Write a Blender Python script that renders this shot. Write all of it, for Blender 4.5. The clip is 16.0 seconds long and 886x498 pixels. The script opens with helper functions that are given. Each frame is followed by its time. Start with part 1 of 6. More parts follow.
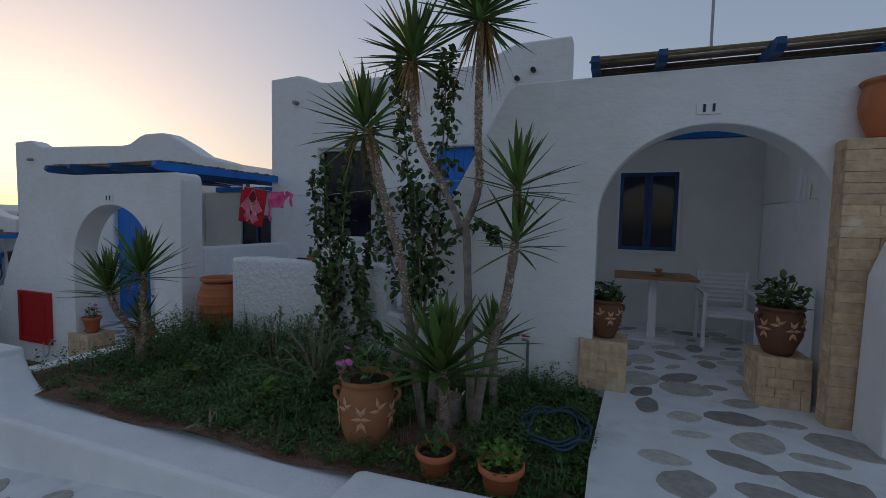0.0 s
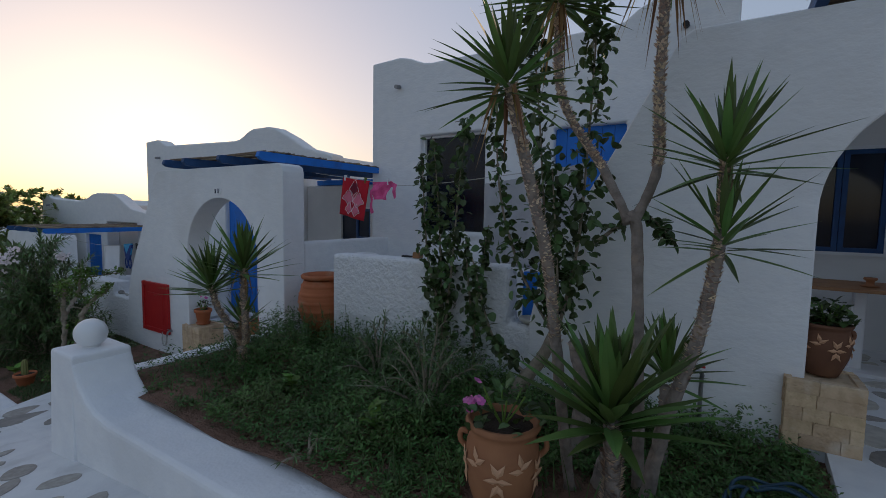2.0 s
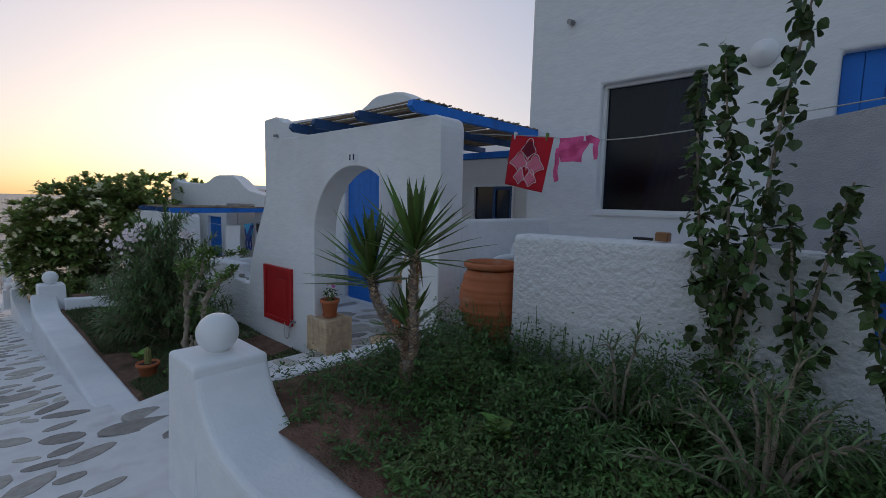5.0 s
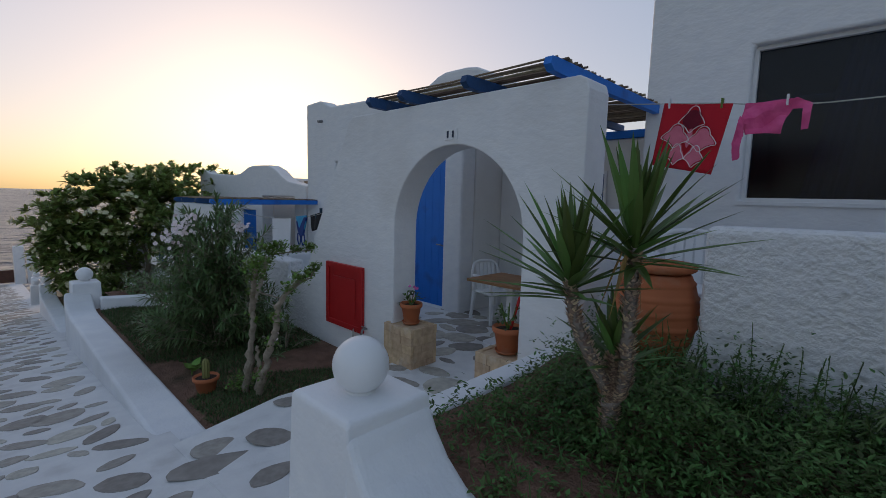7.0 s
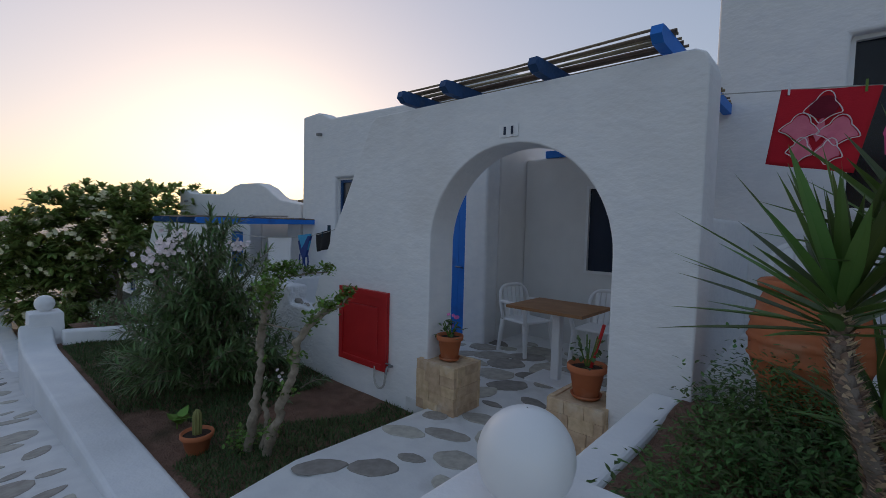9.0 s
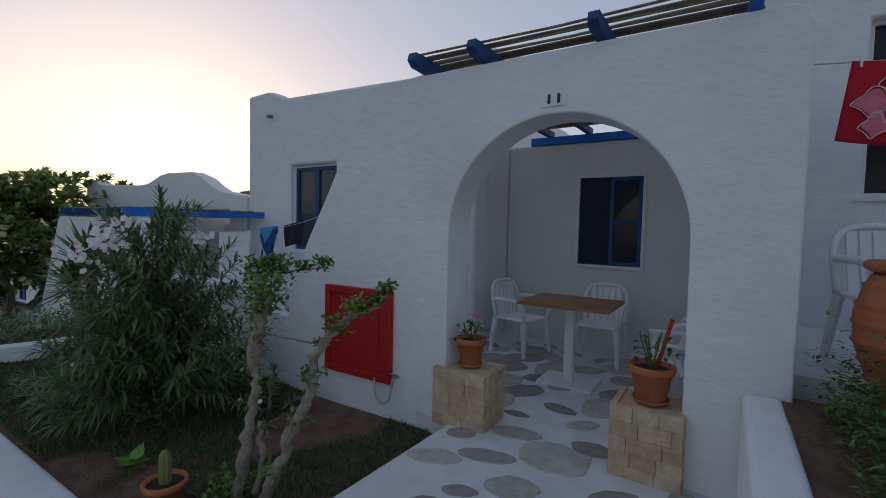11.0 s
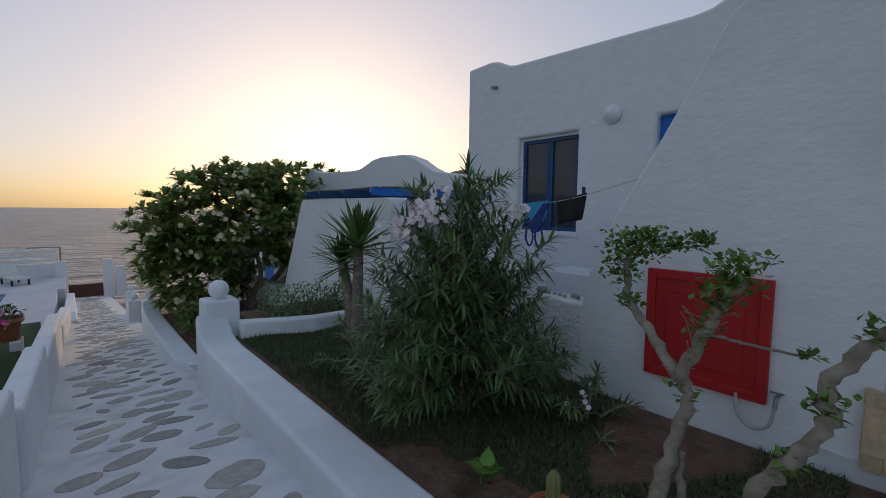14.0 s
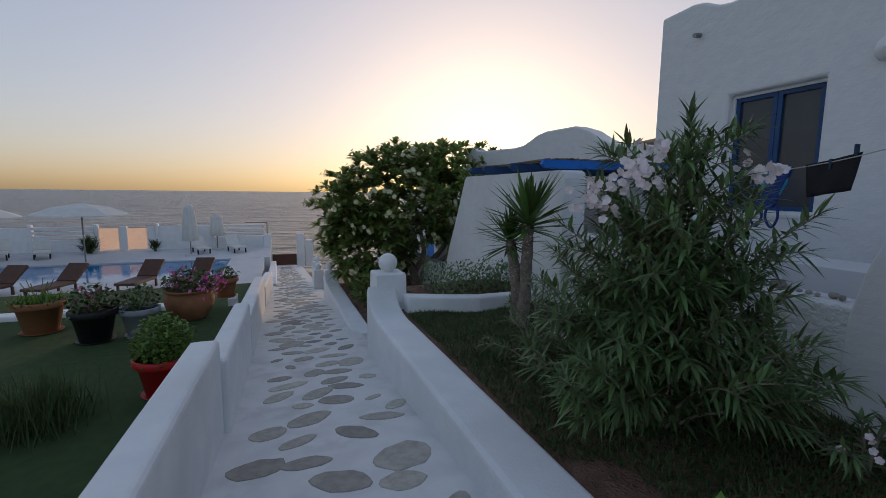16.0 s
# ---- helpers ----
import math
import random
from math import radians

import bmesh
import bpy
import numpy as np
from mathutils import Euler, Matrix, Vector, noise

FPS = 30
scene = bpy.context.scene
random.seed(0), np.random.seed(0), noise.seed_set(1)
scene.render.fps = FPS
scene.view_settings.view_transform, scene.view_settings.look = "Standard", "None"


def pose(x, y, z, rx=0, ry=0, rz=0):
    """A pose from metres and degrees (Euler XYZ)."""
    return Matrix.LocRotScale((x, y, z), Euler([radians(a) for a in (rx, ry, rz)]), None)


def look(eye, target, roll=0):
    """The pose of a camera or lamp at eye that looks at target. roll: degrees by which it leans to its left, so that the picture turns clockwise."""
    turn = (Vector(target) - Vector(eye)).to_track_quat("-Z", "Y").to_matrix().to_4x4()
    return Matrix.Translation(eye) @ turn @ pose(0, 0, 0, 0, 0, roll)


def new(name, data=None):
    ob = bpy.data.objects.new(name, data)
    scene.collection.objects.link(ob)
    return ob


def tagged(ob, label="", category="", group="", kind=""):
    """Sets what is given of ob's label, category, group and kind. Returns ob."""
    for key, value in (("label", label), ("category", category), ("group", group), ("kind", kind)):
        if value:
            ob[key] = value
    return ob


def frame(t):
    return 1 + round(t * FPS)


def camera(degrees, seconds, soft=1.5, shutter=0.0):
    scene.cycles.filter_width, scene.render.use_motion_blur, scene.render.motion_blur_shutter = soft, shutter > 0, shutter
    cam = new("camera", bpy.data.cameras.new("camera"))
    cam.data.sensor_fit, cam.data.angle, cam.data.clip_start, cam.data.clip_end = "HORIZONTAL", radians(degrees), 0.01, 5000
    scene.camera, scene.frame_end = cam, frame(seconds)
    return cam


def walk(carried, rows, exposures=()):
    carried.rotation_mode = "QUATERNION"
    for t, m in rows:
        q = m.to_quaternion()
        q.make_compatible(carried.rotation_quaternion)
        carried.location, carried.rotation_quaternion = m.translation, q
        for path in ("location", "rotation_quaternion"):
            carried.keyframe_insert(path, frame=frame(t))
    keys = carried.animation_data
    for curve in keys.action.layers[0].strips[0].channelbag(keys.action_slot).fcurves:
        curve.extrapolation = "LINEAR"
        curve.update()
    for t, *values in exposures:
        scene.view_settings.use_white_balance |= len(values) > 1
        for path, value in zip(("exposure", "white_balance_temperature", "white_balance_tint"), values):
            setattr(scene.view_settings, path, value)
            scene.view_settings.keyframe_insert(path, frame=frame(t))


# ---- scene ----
cam = camera(89.4, 16.0, soft=0.7)
PATH = [
    (0, (0.129, 0.001, 1.42), (-0.577, 1.868, 1.291), 1.1),
    (0.5, (-0.025, 0.195, 1.403), (-0.828, 2.022, 1.269), 1.0),
    (1, (-0.11, 0.387, 1.395), (-0.993, 2.176, 1.254), 1.0),
    (1.5, (-0.271, 0.456, 1.407), (-1.254, 2.191, 1.254), 1.0),
    (2, (-0.486, 0.561, 1.395), (-1.54, 2.253, 1.234), 1.0),
    (2.5, (-0.762, 0.739, 1.365), (-1.839, 2.416, 1.193), 1.2),
    (3, (-1.029, 0.816, 1.296), (-2.249, 2.389, 1.114), 0.9),
    (3.5, (-1.297, 0.952, 1.259), (-2.601, 2.456, 1.066), 0.8),
    (4, (-1.536, 1.035, 1.236), (-2.852, 2.528, 1.038), 1.1),
    (6.5, (-3.084, 1.109, 1.056), (-4.473, 2.532, 0.84), 1.5),
    (7, (-3.361, 1.044, 1.052), (-4.744, 2.471, 0.828), 1.5),
    (7.5, (-3.589, 1.145, 1.026), (-4.968, 2.577, 0.805), 1.4),
    (8, (-3.817, 1.149, 1.013), (-5.189, 2.588, 0.799), 1.3),
    (8.5, (-4.078, 1.126, 0.953), (-5.45, 2.574, 0.809), 1.2),
    (9, (-4.308, 1.182, 0.906), (-5.632, 2.678, 0.8), 1.5),
    (11.5, (-5.537, 1.173, 0.721), (-6.556, 2.892, 0.628), 1.4),
    (12, (-5.86, 1.195, 0.665), (-6.851, 2.93, 0.584), 1.6),
    (12.5, (-6.062, 1.085, 0.663), (-7.14, 2.767, 0.566), 1.4),
    (13, (-6.316, 1.027, 0.632), (-7.543, 2.602, 0.517), 1.1),
    (13.5, (-6.538, 0.918, 0.654), (-7.929, 2.347, 0.503), 0.6),
    (14, (-6.756, 0.791, 0.646), (-8.284, 2.069, 0.473), 0.5),
    (14.5, (-6.946, 0.821, 0.58), (-8.573, 1.968, 0.39), 0.5),
    (15, (-7.004, 0.842, 0.59), (-8.751, 1.79, 0.377), 0.4),
    (15.5, (-7.028, 0.805, 0.63), (-8.852, 1.589, 0.387), 0.3),
    (16, (-7.263, 0.864, 0.528), (-9.121, 1.562, 0.278), 0.6),
]
walk(cam, [(t, look(eye, target, roll)) for t, eye, target, roll in PATH],
     [(0, 0.90, 6400, 22), (3.5, 1.25, 6400, 22), (7, 1.18, 6400, 22), (12.5, 1.12, 6400, 22), (16, 1.08, 6400, 22)])


# ---------------------------------------------------------------- light
SUN_AZ, SUN_EL = 64.0, 4.5            # degrees left of +y, degrees above the sea
world = bpy.data.worlds.new("evening_sky")
scene.world = world
world.use_nodes = True
_n = world.node_tree.nodes
_sky = _n.new("ShaderNodeTexSky")
_sky.sky_type, _sky.sun_disc = "NISHITA", False
_sky.sun_elevation, _sky.sun_rotation = radians(SUN_EL), radians(-SUN_AZ)
_sky.air_density, _sky.dust_density, _sky.ozone_density = 1.0, 2.0, 2.3
_n["Background"].inputs["Strength"].default_value = 0.188
_soft = _n.new("ShaderNodeGamma")
_soft.inputs[1].default_value = 0.43
world.node_tree.links.new(_sky.outputs[0], _soft.inputs[0])
_rich = _n.new("ShaderNodeHueSaturation")
_rich.inputs["Saturation"].default_value = 1.13
world.node_tree.links.new(_soft.outputs[0], _rich.inputs["Color"])
world.node_tree.links.new(_rich.outputs[0], _n["Background"].inputs["Color"])

_s = bpy.data.lights.new("sun", "SUN")
_s.energy, _s.angle, _s.color = 0.5, radians(2.0), (1.0, 0.72, 0.42)
sun = new("sun", _s)
sun.matrix_world = look((0, 0, 0), (math.sin(radians(SUN_AZ)), -math.cos(radians(SUN_AZ)), -math.tan(radians(SUN_EL))))


# ---------------------------------------------------------------- materials
def mat(name, c1, c2=None, rough=0.8, scale=4.0, fine=60.0, bump=0.15, metal=0.0, spec=0.4, c3=None, stain=1.2, island=0.0, rand=0.0, dist=0.02, trans=0.0, stretch=None):
    """A mottled surface: c1 and c2 mixed by a coarse noise, c3 in stains, a fine relief over a coarse one."""
    m = bpy.data.materials.new(name)
    m.use_nodes = True
    nt = m.node_tree
    N, L = nt.nodes, nt.links
    b = N["Principled BSDF"]
    c2 = c2 or tuple(0.8 * v for v in c1)
    tc = N.new("ShaderNodeTexCoord")
    where = tc.outputs["Object"]
    if stretch:
        mp = N.new("ShaderNodeMapping")
        mp.inputs["Scale"].default_value = stretch
        L.new(where, mp.inputs["Vector"])
        where = mp.outputs[0]
    no = N.new("ShaderNodeTexNoise")
    no.inputs["Scale"].default_value, no.inputs["Detail"].default_value = scale, 6
    L.new(where, no.inputs["Vector"])
    rp = N.new("ShaderNodeValToRGB")
    rp.color_ramp.elements[0].position, rp.color_ramp.elements[1].position = 0.35, 0.65
    rp.color_ramp.elements[0].color, rp.color_ramp.elements[1].color = (*c1, 1), (*c2, 1)
    L.new(no.outputs["Fac"], rp.inputs[0])
    col = rp.outputs[0]
    if c3:
        n3 = N.new("ShaderNodeTexNoise")
        n3.inputs["Scale"].default_value, n3.inputs["Detail"].default_value = stain, 8
        L.new(tc.outputs["Object"], n3.inputs["Vector"])
        r3 = N.new("ShaderNodeValToRGB")
        r3.color_ramp.elements[0].position, r3.color_ramp.elements[1].position = 0.56, 0.75
        L.new(n3.outputs["Fac"], r3.inputs[0])
        mx = N.new("ShaderNodeMix")
        mx.data_type = "RGBA"
        L.new(r3.outputs[0], mx.inputs[0])
        L.new(col, mx.inputs[6])
        mx.inputs[7].default_value = (*c3, 1)
        col = mx.outputs[2]
    if island or rand:
        src = N.new("ShaderNodeNewGeometry").outputs["Random Per Island"] if island else N.new("ShaderNodeObjectInfo").outputs["Random"]
        hs = N.new("ShaderNodeHueSaturation")
        mr = N.new("ShaderNodeMapRange")
        k = island or rand
        mr.inputs["To Min"].default_value, mr.inputs["To Max"].default_value = 1 - k, 1 + k
        L.new(src, mr.inputs["Value"])
        L.new(mr.outputs[0], hs.inputs["Value"])
        m2 = N.new("ShaderNodeMapRange")
        m2.inputs["To Min"].default_value, m2.inputs["To Max"].default_value = 0.5 - 0.06 * k, 0.5 + 0.06 * k
        L.new(src, m2.inputs["Value"])
        L.new(m2.outputs[0], hs.inputs["Hue"])
        L.new(col, hs.inputs["Color"])
        col = hs.outputs[0]
    L.new(col, b.inputs["Base Color"])
    b.inputs["Roughness"].default_value, b.inputs["Metallic"].default_value = rough, metal
    b.inputs["Specular IOR Level"].default_value = spec
    if bump:
        nf = N.new("ShaderNodeTexNoise")
        nf.inputs["Scale"].default_value, nf.inputs["Detail"].default_value = fine, 5
        L.new(where, nf.inputs["Vector"])
        ad = N.new("ShaderNodeMath")
        ad.operation = "MULTIPLY_ADD"
        ad.inputs[1].default_value = 0.5
        L.new(nf.outputs["Fac"], ad.inputs[0])
        L.new(no.outputs["Fac"], ad.inputs[2])
        bp = N.new("ShaderNodeBump")
        bp.inputs["Strength"].default_value, bp.inputs["Distance"].default_value = bump, dist
        L.new(ad.outputs[0], bp.inputs["Height"])
        L.new(bp.outputs[0], b.inputs["Normal"])
    if trans:
        t = N.new("ShaderNodeBsdfTranslucent")
        L.new(col, t.inputs["Color"])
        ms = N.new("ShaderNodeMixShader")
        ms.inputs[0].default_value = trans
        L.new(b.outputs[0], ms.inputs[1])
        L.new(t.outputs[0], ms.inputs[2])
        L.new(ms.outputs[0], N["Material Output"].inputs["Surface"])
    return m


PLASTER = mat("whitewashed_plaster", (0.80, 0.80, 0.80), (0.755, 0.76, 0.77), 0.85, 7.0, 24.0, 0.36, c3=(0.71, 0.70, 0.69), stain=0.8, dist=0.024, stretch=(1, 1, 1.7))
ROUGH = mat("rough_cast_plaster", (0.79, 0.79, 0.79), (0.73, 0.735, 0.75), 0.88, 15.0, 34.0, 0.85, c3=(0.70, 0.69, 0.68), stain=1.1, dist=0.04)
SMOOTH = mat("smooth_whitewash", (0.82, 0.82, 0.82), (0.76, 0.765, 0.78), 0.75, 5.0, 40.0, 0.5, c3=(0.70, 0.70, 0.70), stain=0.8, dist=0.016)
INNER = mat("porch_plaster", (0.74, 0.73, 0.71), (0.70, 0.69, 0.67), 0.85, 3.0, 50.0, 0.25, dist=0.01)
MORTAR = mat("white_path_paint", (0.74, 0.74, 0.73), (0.66, 0.66, 0.66), 0.7, 5.0, 40.0, 0.3, c3=(0.55, 0.54, 0.52), stain=2.5, dist=0.01)
STONE = mat("grey_flagstone", (0.32, 0.295, 0.26), (0.44, 0.41, 0.36), 0.7, 2.4, 14.0, 0.2, c3=(0.48, 0.46, 0.42), stain=0.9, rand=0.36, dist=0.01)
LIME = mat("limestone_brick", (0.66, 0.48, 0.31), (0.52, 0.36, 0.22), 0.85, 16.0, 70.0, 0.9, c3=(0.70, 0.58, 0.44), stain=6.0, rand=0.12, dist=0.016)
LIME_JOINT = mat("limestone_joint", (0.62, 0.46, 0.30), (0.54, 0.39, 0.25), 0.9, 20.0, 80.0, 0.4)
BLUE = mat("blue_paint", (0.010, 0.17, 0.60), (0.012, 0.19, 0.66), 0.55, 3.0, 30.0, 0.12, c3=(0.02, 0.11, 0.40), stain=3.0)
# backlit shade on the pergola beams is put into this blue, besides weathering
BLUE_SHADED = mat("weathered_shaded_blue_paint", (0.014, 0.058, 0.155), (0.018, 0.075, 0.20), 0.6, 6.0, 40.0, 0.3, c3=(0.07, 0.08, 0.10), stain=4.0)
RED = mat("red_paint", (0.50, 0.018, 0.018), (0.44, 0.014, 0.016), 0.5, 4.0, 40.0, 0.12, c3=(0.36, 0.02, 0.02), stain=3.0)
SASH = mat("dull_blue_sash_paint", (0.012, 0.060, 0.17), (0.015, 0.072, 0.20), 0.5, 6.0, 40.0, 0.15, c3=(0.02, 0.045, 0.11), stain=4.0)
CANE = mat("dry_cane", (0.25, 0.175, 0.11), (0.15, 0.11, 0.075), 0.8, 9.0, 60.0, 0.3, island=0.4)
TABLE_WOOD = mat("table_wood", (0.36, 0.18, 0.08), (0.28, 0.13, 0.055), 0.5, 6.0, 60.0, 0.15)
WHITE_FRAME = mat("white_frame_paint", (0.78, 0.78, 0.78), (0.72, 0.72, 0.72), 0.45, 6.0, 60.0, 0.05)
PLASTIC = mat("white_plastic", (0.80, 0.80, 0.80), (0.76, 0.76, 0.77), 0.4, 3.0, 60.0, 0.03)
GLASS = mat("dark_window_glass", (0.010, 0.016, 0.030), (0.016, 0.024, 0.042), 0.07, 1.6, 60.0, 0.0, spec=0.42, stretch=(3, 3, 0.4))
HAZY = mat("grey_screened_glass", (0.045, 0.050, 0.062), (0.058, 0.064, 0.078), 0.12, 3.0, 60.0, 0.0, spec=0.4)
INSIDE = mat("blue_grey_curtain", (0.24, 0.32, 0.48), (0.30, 0.38, 0.54), 0.9, 6.0, 40.0, 0.2)
TERRA = mat("terracotta", (0.50, 0.155, 0.062), (0.44, 0.13, 0.052), 0.75, 5.0, 70.0, 0.2, c3=(0.50, 0.24, 0.14), stain=5.0, dist=0.006)
TERRA_PALE = mat("pale_painted_clay", (0.58, 0.33, 0.19), (0.50, 0.27, 0.15), 0.8, 14.0, 70.0, 0.2)
TERRA_WORN = mat("worn_terracotta", (0.36, 0.155, 0.07), (0.29, 0.12, 0.055), 0.8, 6.0, 60.0, 0.3, c3=(0.22, 0.11, 0.055), stain=3.0, dist=0.008)
TERRA_OLD = mat("old_terracotta", (0.17, 0.075, 0.04), (0.13, 0.055, 0.03), 0.8, 6.0, 60.0, 0.3, c3=(0.20, 0.10, 0.05), stain=3.0, dist=0.008)
SOIL = mat("red_brown_soil", (0.17, 0.090, 0.060), (0.24, 0.135, 0.092), 0.95, 9.0, 60.0, 1.0, c3=(0.07, 0.05, 0.025), stain=2.2, dist=0.06)
POT_SOIL = mat("potting_soil", (0.035, 0.022, 0.015), (0.05, 0.032, 0.022), 0.95, 20.0, 80.0, 0.8)
LAWN = mat("lawn_turf", (0.032, 0.065, 0.018), (0.045, 0.085, 0.024), 0.95, 8.0, 120.0, 0.9, c3=(0.03, 0.05, 0.018), stain=1.0, dist=0.03)
LAND = mat("dry_ground", (0.22, 0.17, 0.11), (0.16, 0.13, 0.08), 0.95, 0.4, 12.0, 0.6, c3=(0.10, 0.11, 0.05), stain=0.1, dist=0.1)
WEED = mat("weed_leaves", (0.055, 0.118, 0.028), (0.092, 0.165, 0.040), 0.6, 2.4, 60.0, 0.0, c3=(0.115, 0.155, 0.045), stain=1.3, island=0.55, trans=0.14)
GRASS = mat("grass_blades", (0.055, 0.092, 0.028), (0.085, 0.12, 0.04), 0.7, 3.0, 60.0, 0.0, island=0.5, trans=0.1)
YUCCA = mat("yucca_leaves", (0.080, 0.150, 0.036), (0.125, 0.20, 0.052), 0.40, 3.0, 60.0, 0.0, island=0.5, trans=0.15)
YUCCA_DRY = mat("dry_yucca_leaves", (0.32, 0.18, 0.07), (0.22, 0.12, 0.05), 0.8, 6.0, 60.0, 0.0, island=0.4)
BARK = mat("yucca_bark", (0.30, 0.25, 0.215), (0.19, 0.155, 0.13), 0.9, 16.0, 60.0, 0.9, c3=(0.34, 0.26, 0.20), stain=9.0)
BARK_TAN = mat("tan_bark_scales", (0.68, 0.52, 0.40), (0.50, 0.36, 0.26), 0.85, 14.0, 60.0, 0.2, island=0.5)
GREY_BARK = mat("pale_grey_bark", (0.34, 0.285, 0.22), (0.22, 0.18, 0.13), 0.9, 18.0, 60.0, 0.7, c3=(0.38, 0.33, 0.26), stain=7.0)
VINE = mat("broad_vine_leaves", (0.050, 0.092, 0.028), (0.080, 0.125, 0.038), 0.42, 5.0, 60.0, 0.0, island=0.55, trans=0.12)
OLE = mat("oleander_leaves", (0.100, 0.165, 0.062), (0.155, 0.225, 0.088), 0.38, 4.0, 60.0, 0.0, island=0.5, trans=0.14)
SHRUB = mat("shrub_leaves", (0.095, 0.18, 0.028), (0.14, 0.23, 0.04), 0.5, 4.0, 60.0, 0.0, island=0.45, trans=0.15)
FRANGI = mat("frangipani_leaves", (0.19, 0.265, 0.080), (0.28, 0.34, 0.105), 0.36, 3.0, 60.0, 0.0, island=0.5, trans=0.5)
PETAL = mat("cream_petals", (0.58, 0.55, 0.32), (0.64, 0.62, 0.42), 0.6, 5.0, 60.0, 0.0, island=0.15, trans=0.15)
PINK_PETAL = mat("pale_pink_petals", (0.84, 0.70, 0.72), (0.86, 0.78, 0.78), 0.6, 5.0, 60.0, 0.0, island=0.12, trans=0.15)
MAGENTA = mat("magenta_petals", (0.62, 0.12, 0.38), (0.70, 0.22, 0.48), 0.6, 5.0, 60.0, 0.0, island=0.25, trans=0.15)
CACTUS = mat("cactus_skin", (0.16, 0.17, 0.05), (0.22, 0.21, 0.07), 0.7, 10.0, 60.0, 0.3)
RED_CLOTH = mat("red_towel", (0.60, 0.020, 0.035), (0.54, 0.016, 0.03), 0.95, 8.0, 180.0, 0.4)
PINK_CLOTH = mat("pink_cotton", (0.82, 0.13, 0.32), (0.74, 0.09, 0.26), 0.9, 14.0, 160.0, 0.5)
PALE_PINK = mat("pale_pink_print", (0.80, 0.22, 0.30), (0.72, 0.17, 0.25), 0.95, 12.0, 160.0, 0.3)
DARK_RED = mat("dark_red_print", (0.20, 0.012, 0.03), (0.16, 0.01, 0.025), 0.95, 12.0, 160.0, 0.3)
GREY_CLOTH = mat("grey_white_blanket", (0.52, 0.52, 0.54), (0.46, 0.46, 0.49), 0.95, 10.0, 110.0, 0.8)
WHITE_CLOTH = mat("white_sheet", (0.76, 0.76, 0.78), (0.72, 0.72, 0.74), 0.9, 4.0, 120.0, 0.3)
CYAN_CLOTH = mat("cyan_swimsuit", (0.04, 0.36, 0.60), (0.03, 0.30, 0.55), 0.7, 8.0, 120.0, 0.2)
NAVY_CLOTH = mat("navy_swimsuit", (0.012, 0.05, 0.22), (0.012, 0.04, 0.18), 0.7, 8.0, 120.0, 0.2)
BLACK_CLOTH = mat("black_shorts", (0.016, 0.016, 0.018), (0.022, 0.02, 0.022), 0.85, 8.0, 120.0, 0.3)
ROPE = mat("line_cord", (0.50, 0.49, 0.46), (0.42, 0.41, 0.38), 0.9, 30.0, 80.0, 0.2)
METAL = mat("dull_metal", (0.30, 0.30, 0.31), (0.24, 0.24, 0.25), 0.4, 12.0, 60.0, 0.1, metal=0.9)
HOSE = mat("hose_rubber", (0.015, 0.05, 0.08), (0.02, 0.06, 0.10), 0.5, 10.0, 60.0, 0.1)
NUMBER = mat("number_paint", (0.02, 0.03, 0.06), (0.03, 0.04, 0.08), 0.6, 20.0, 60.0, 0.0)
LAMP_WHITE = mat("white_lamp_glass", (0.80, 0.80, 0.80), (0.77, 0.77, 0.77), 0.3, 4.0, 60.0, 0.02)
BLACK_PLASTIC = mat("black_plastic", (0.012, 0.012, 0.013), (0.018, 0.018, 0.02), 0.55, 6.0, 60.0, 0.08)
GREY_POT = mat("grey_clay", (0.30, 0.32, 0.36), (0.26, 0.28, 0.31), 0.8, 8.0, 60.0, 0.2)
BROWN_WOOD = mat("lounger_wood", (0.11, 0.045, 0.027), (0.08, 0.033, 0.02), 0.6, 6.0, 60.0, 0.2)
CANVAS = mat("white_canvas", (0.70, 0.68, 0.64), (0.64, 0.62, 0.58), 0.9, 4.0, 100.0, 0.2)
DECK = mat("pale_deck", (0.62, 0.62, 0.64), (0.56, 0.56, 0.58), 0.7, 2.0, 30.0, 0.15, c3=(0.50, 0.50, 0.51), stain=0.6)
POOL = mat("pool_water", (0.012, 0.15, 0.36), (0.018, 0.19, 0.42), 0.06, 0.5, 5.0, 0.06, spec=0.14, dist=0.03)
POOL_TILE = mat("pool_tile", (0.06, 0.30, 0.48), (0.05, 0.26, 0.42), 0.4, 4.0, 40.0, 0.05)
# sky sheen and dark troughs of wavelets are painted by the two colours
SEA = mat("sea_water_painted_wavelets", (0.20, 0.20, 0.225), (0.045, 0.06, 0.085), 0.28, 0.22, 0.8, 1.0, spec=0.32, dist=3.0, stretch=(1, 0.35, 1))
ROCK = mat("far_headland_rock", (0.10, 0.075, 0.06), (0.14, 0.10, 0.08), 0.95, 0.05, 1.0, 0.5)
# sunset glow of the sea wall panels is put into this peach colour
SUNSET_GLASS = mat("sunset_tinted_glass", (0.92, 0.80, 0.70), (0.88, 0.75, 0.66), 0.2, 3.0, 60.0, 0.0, trans=0.85)


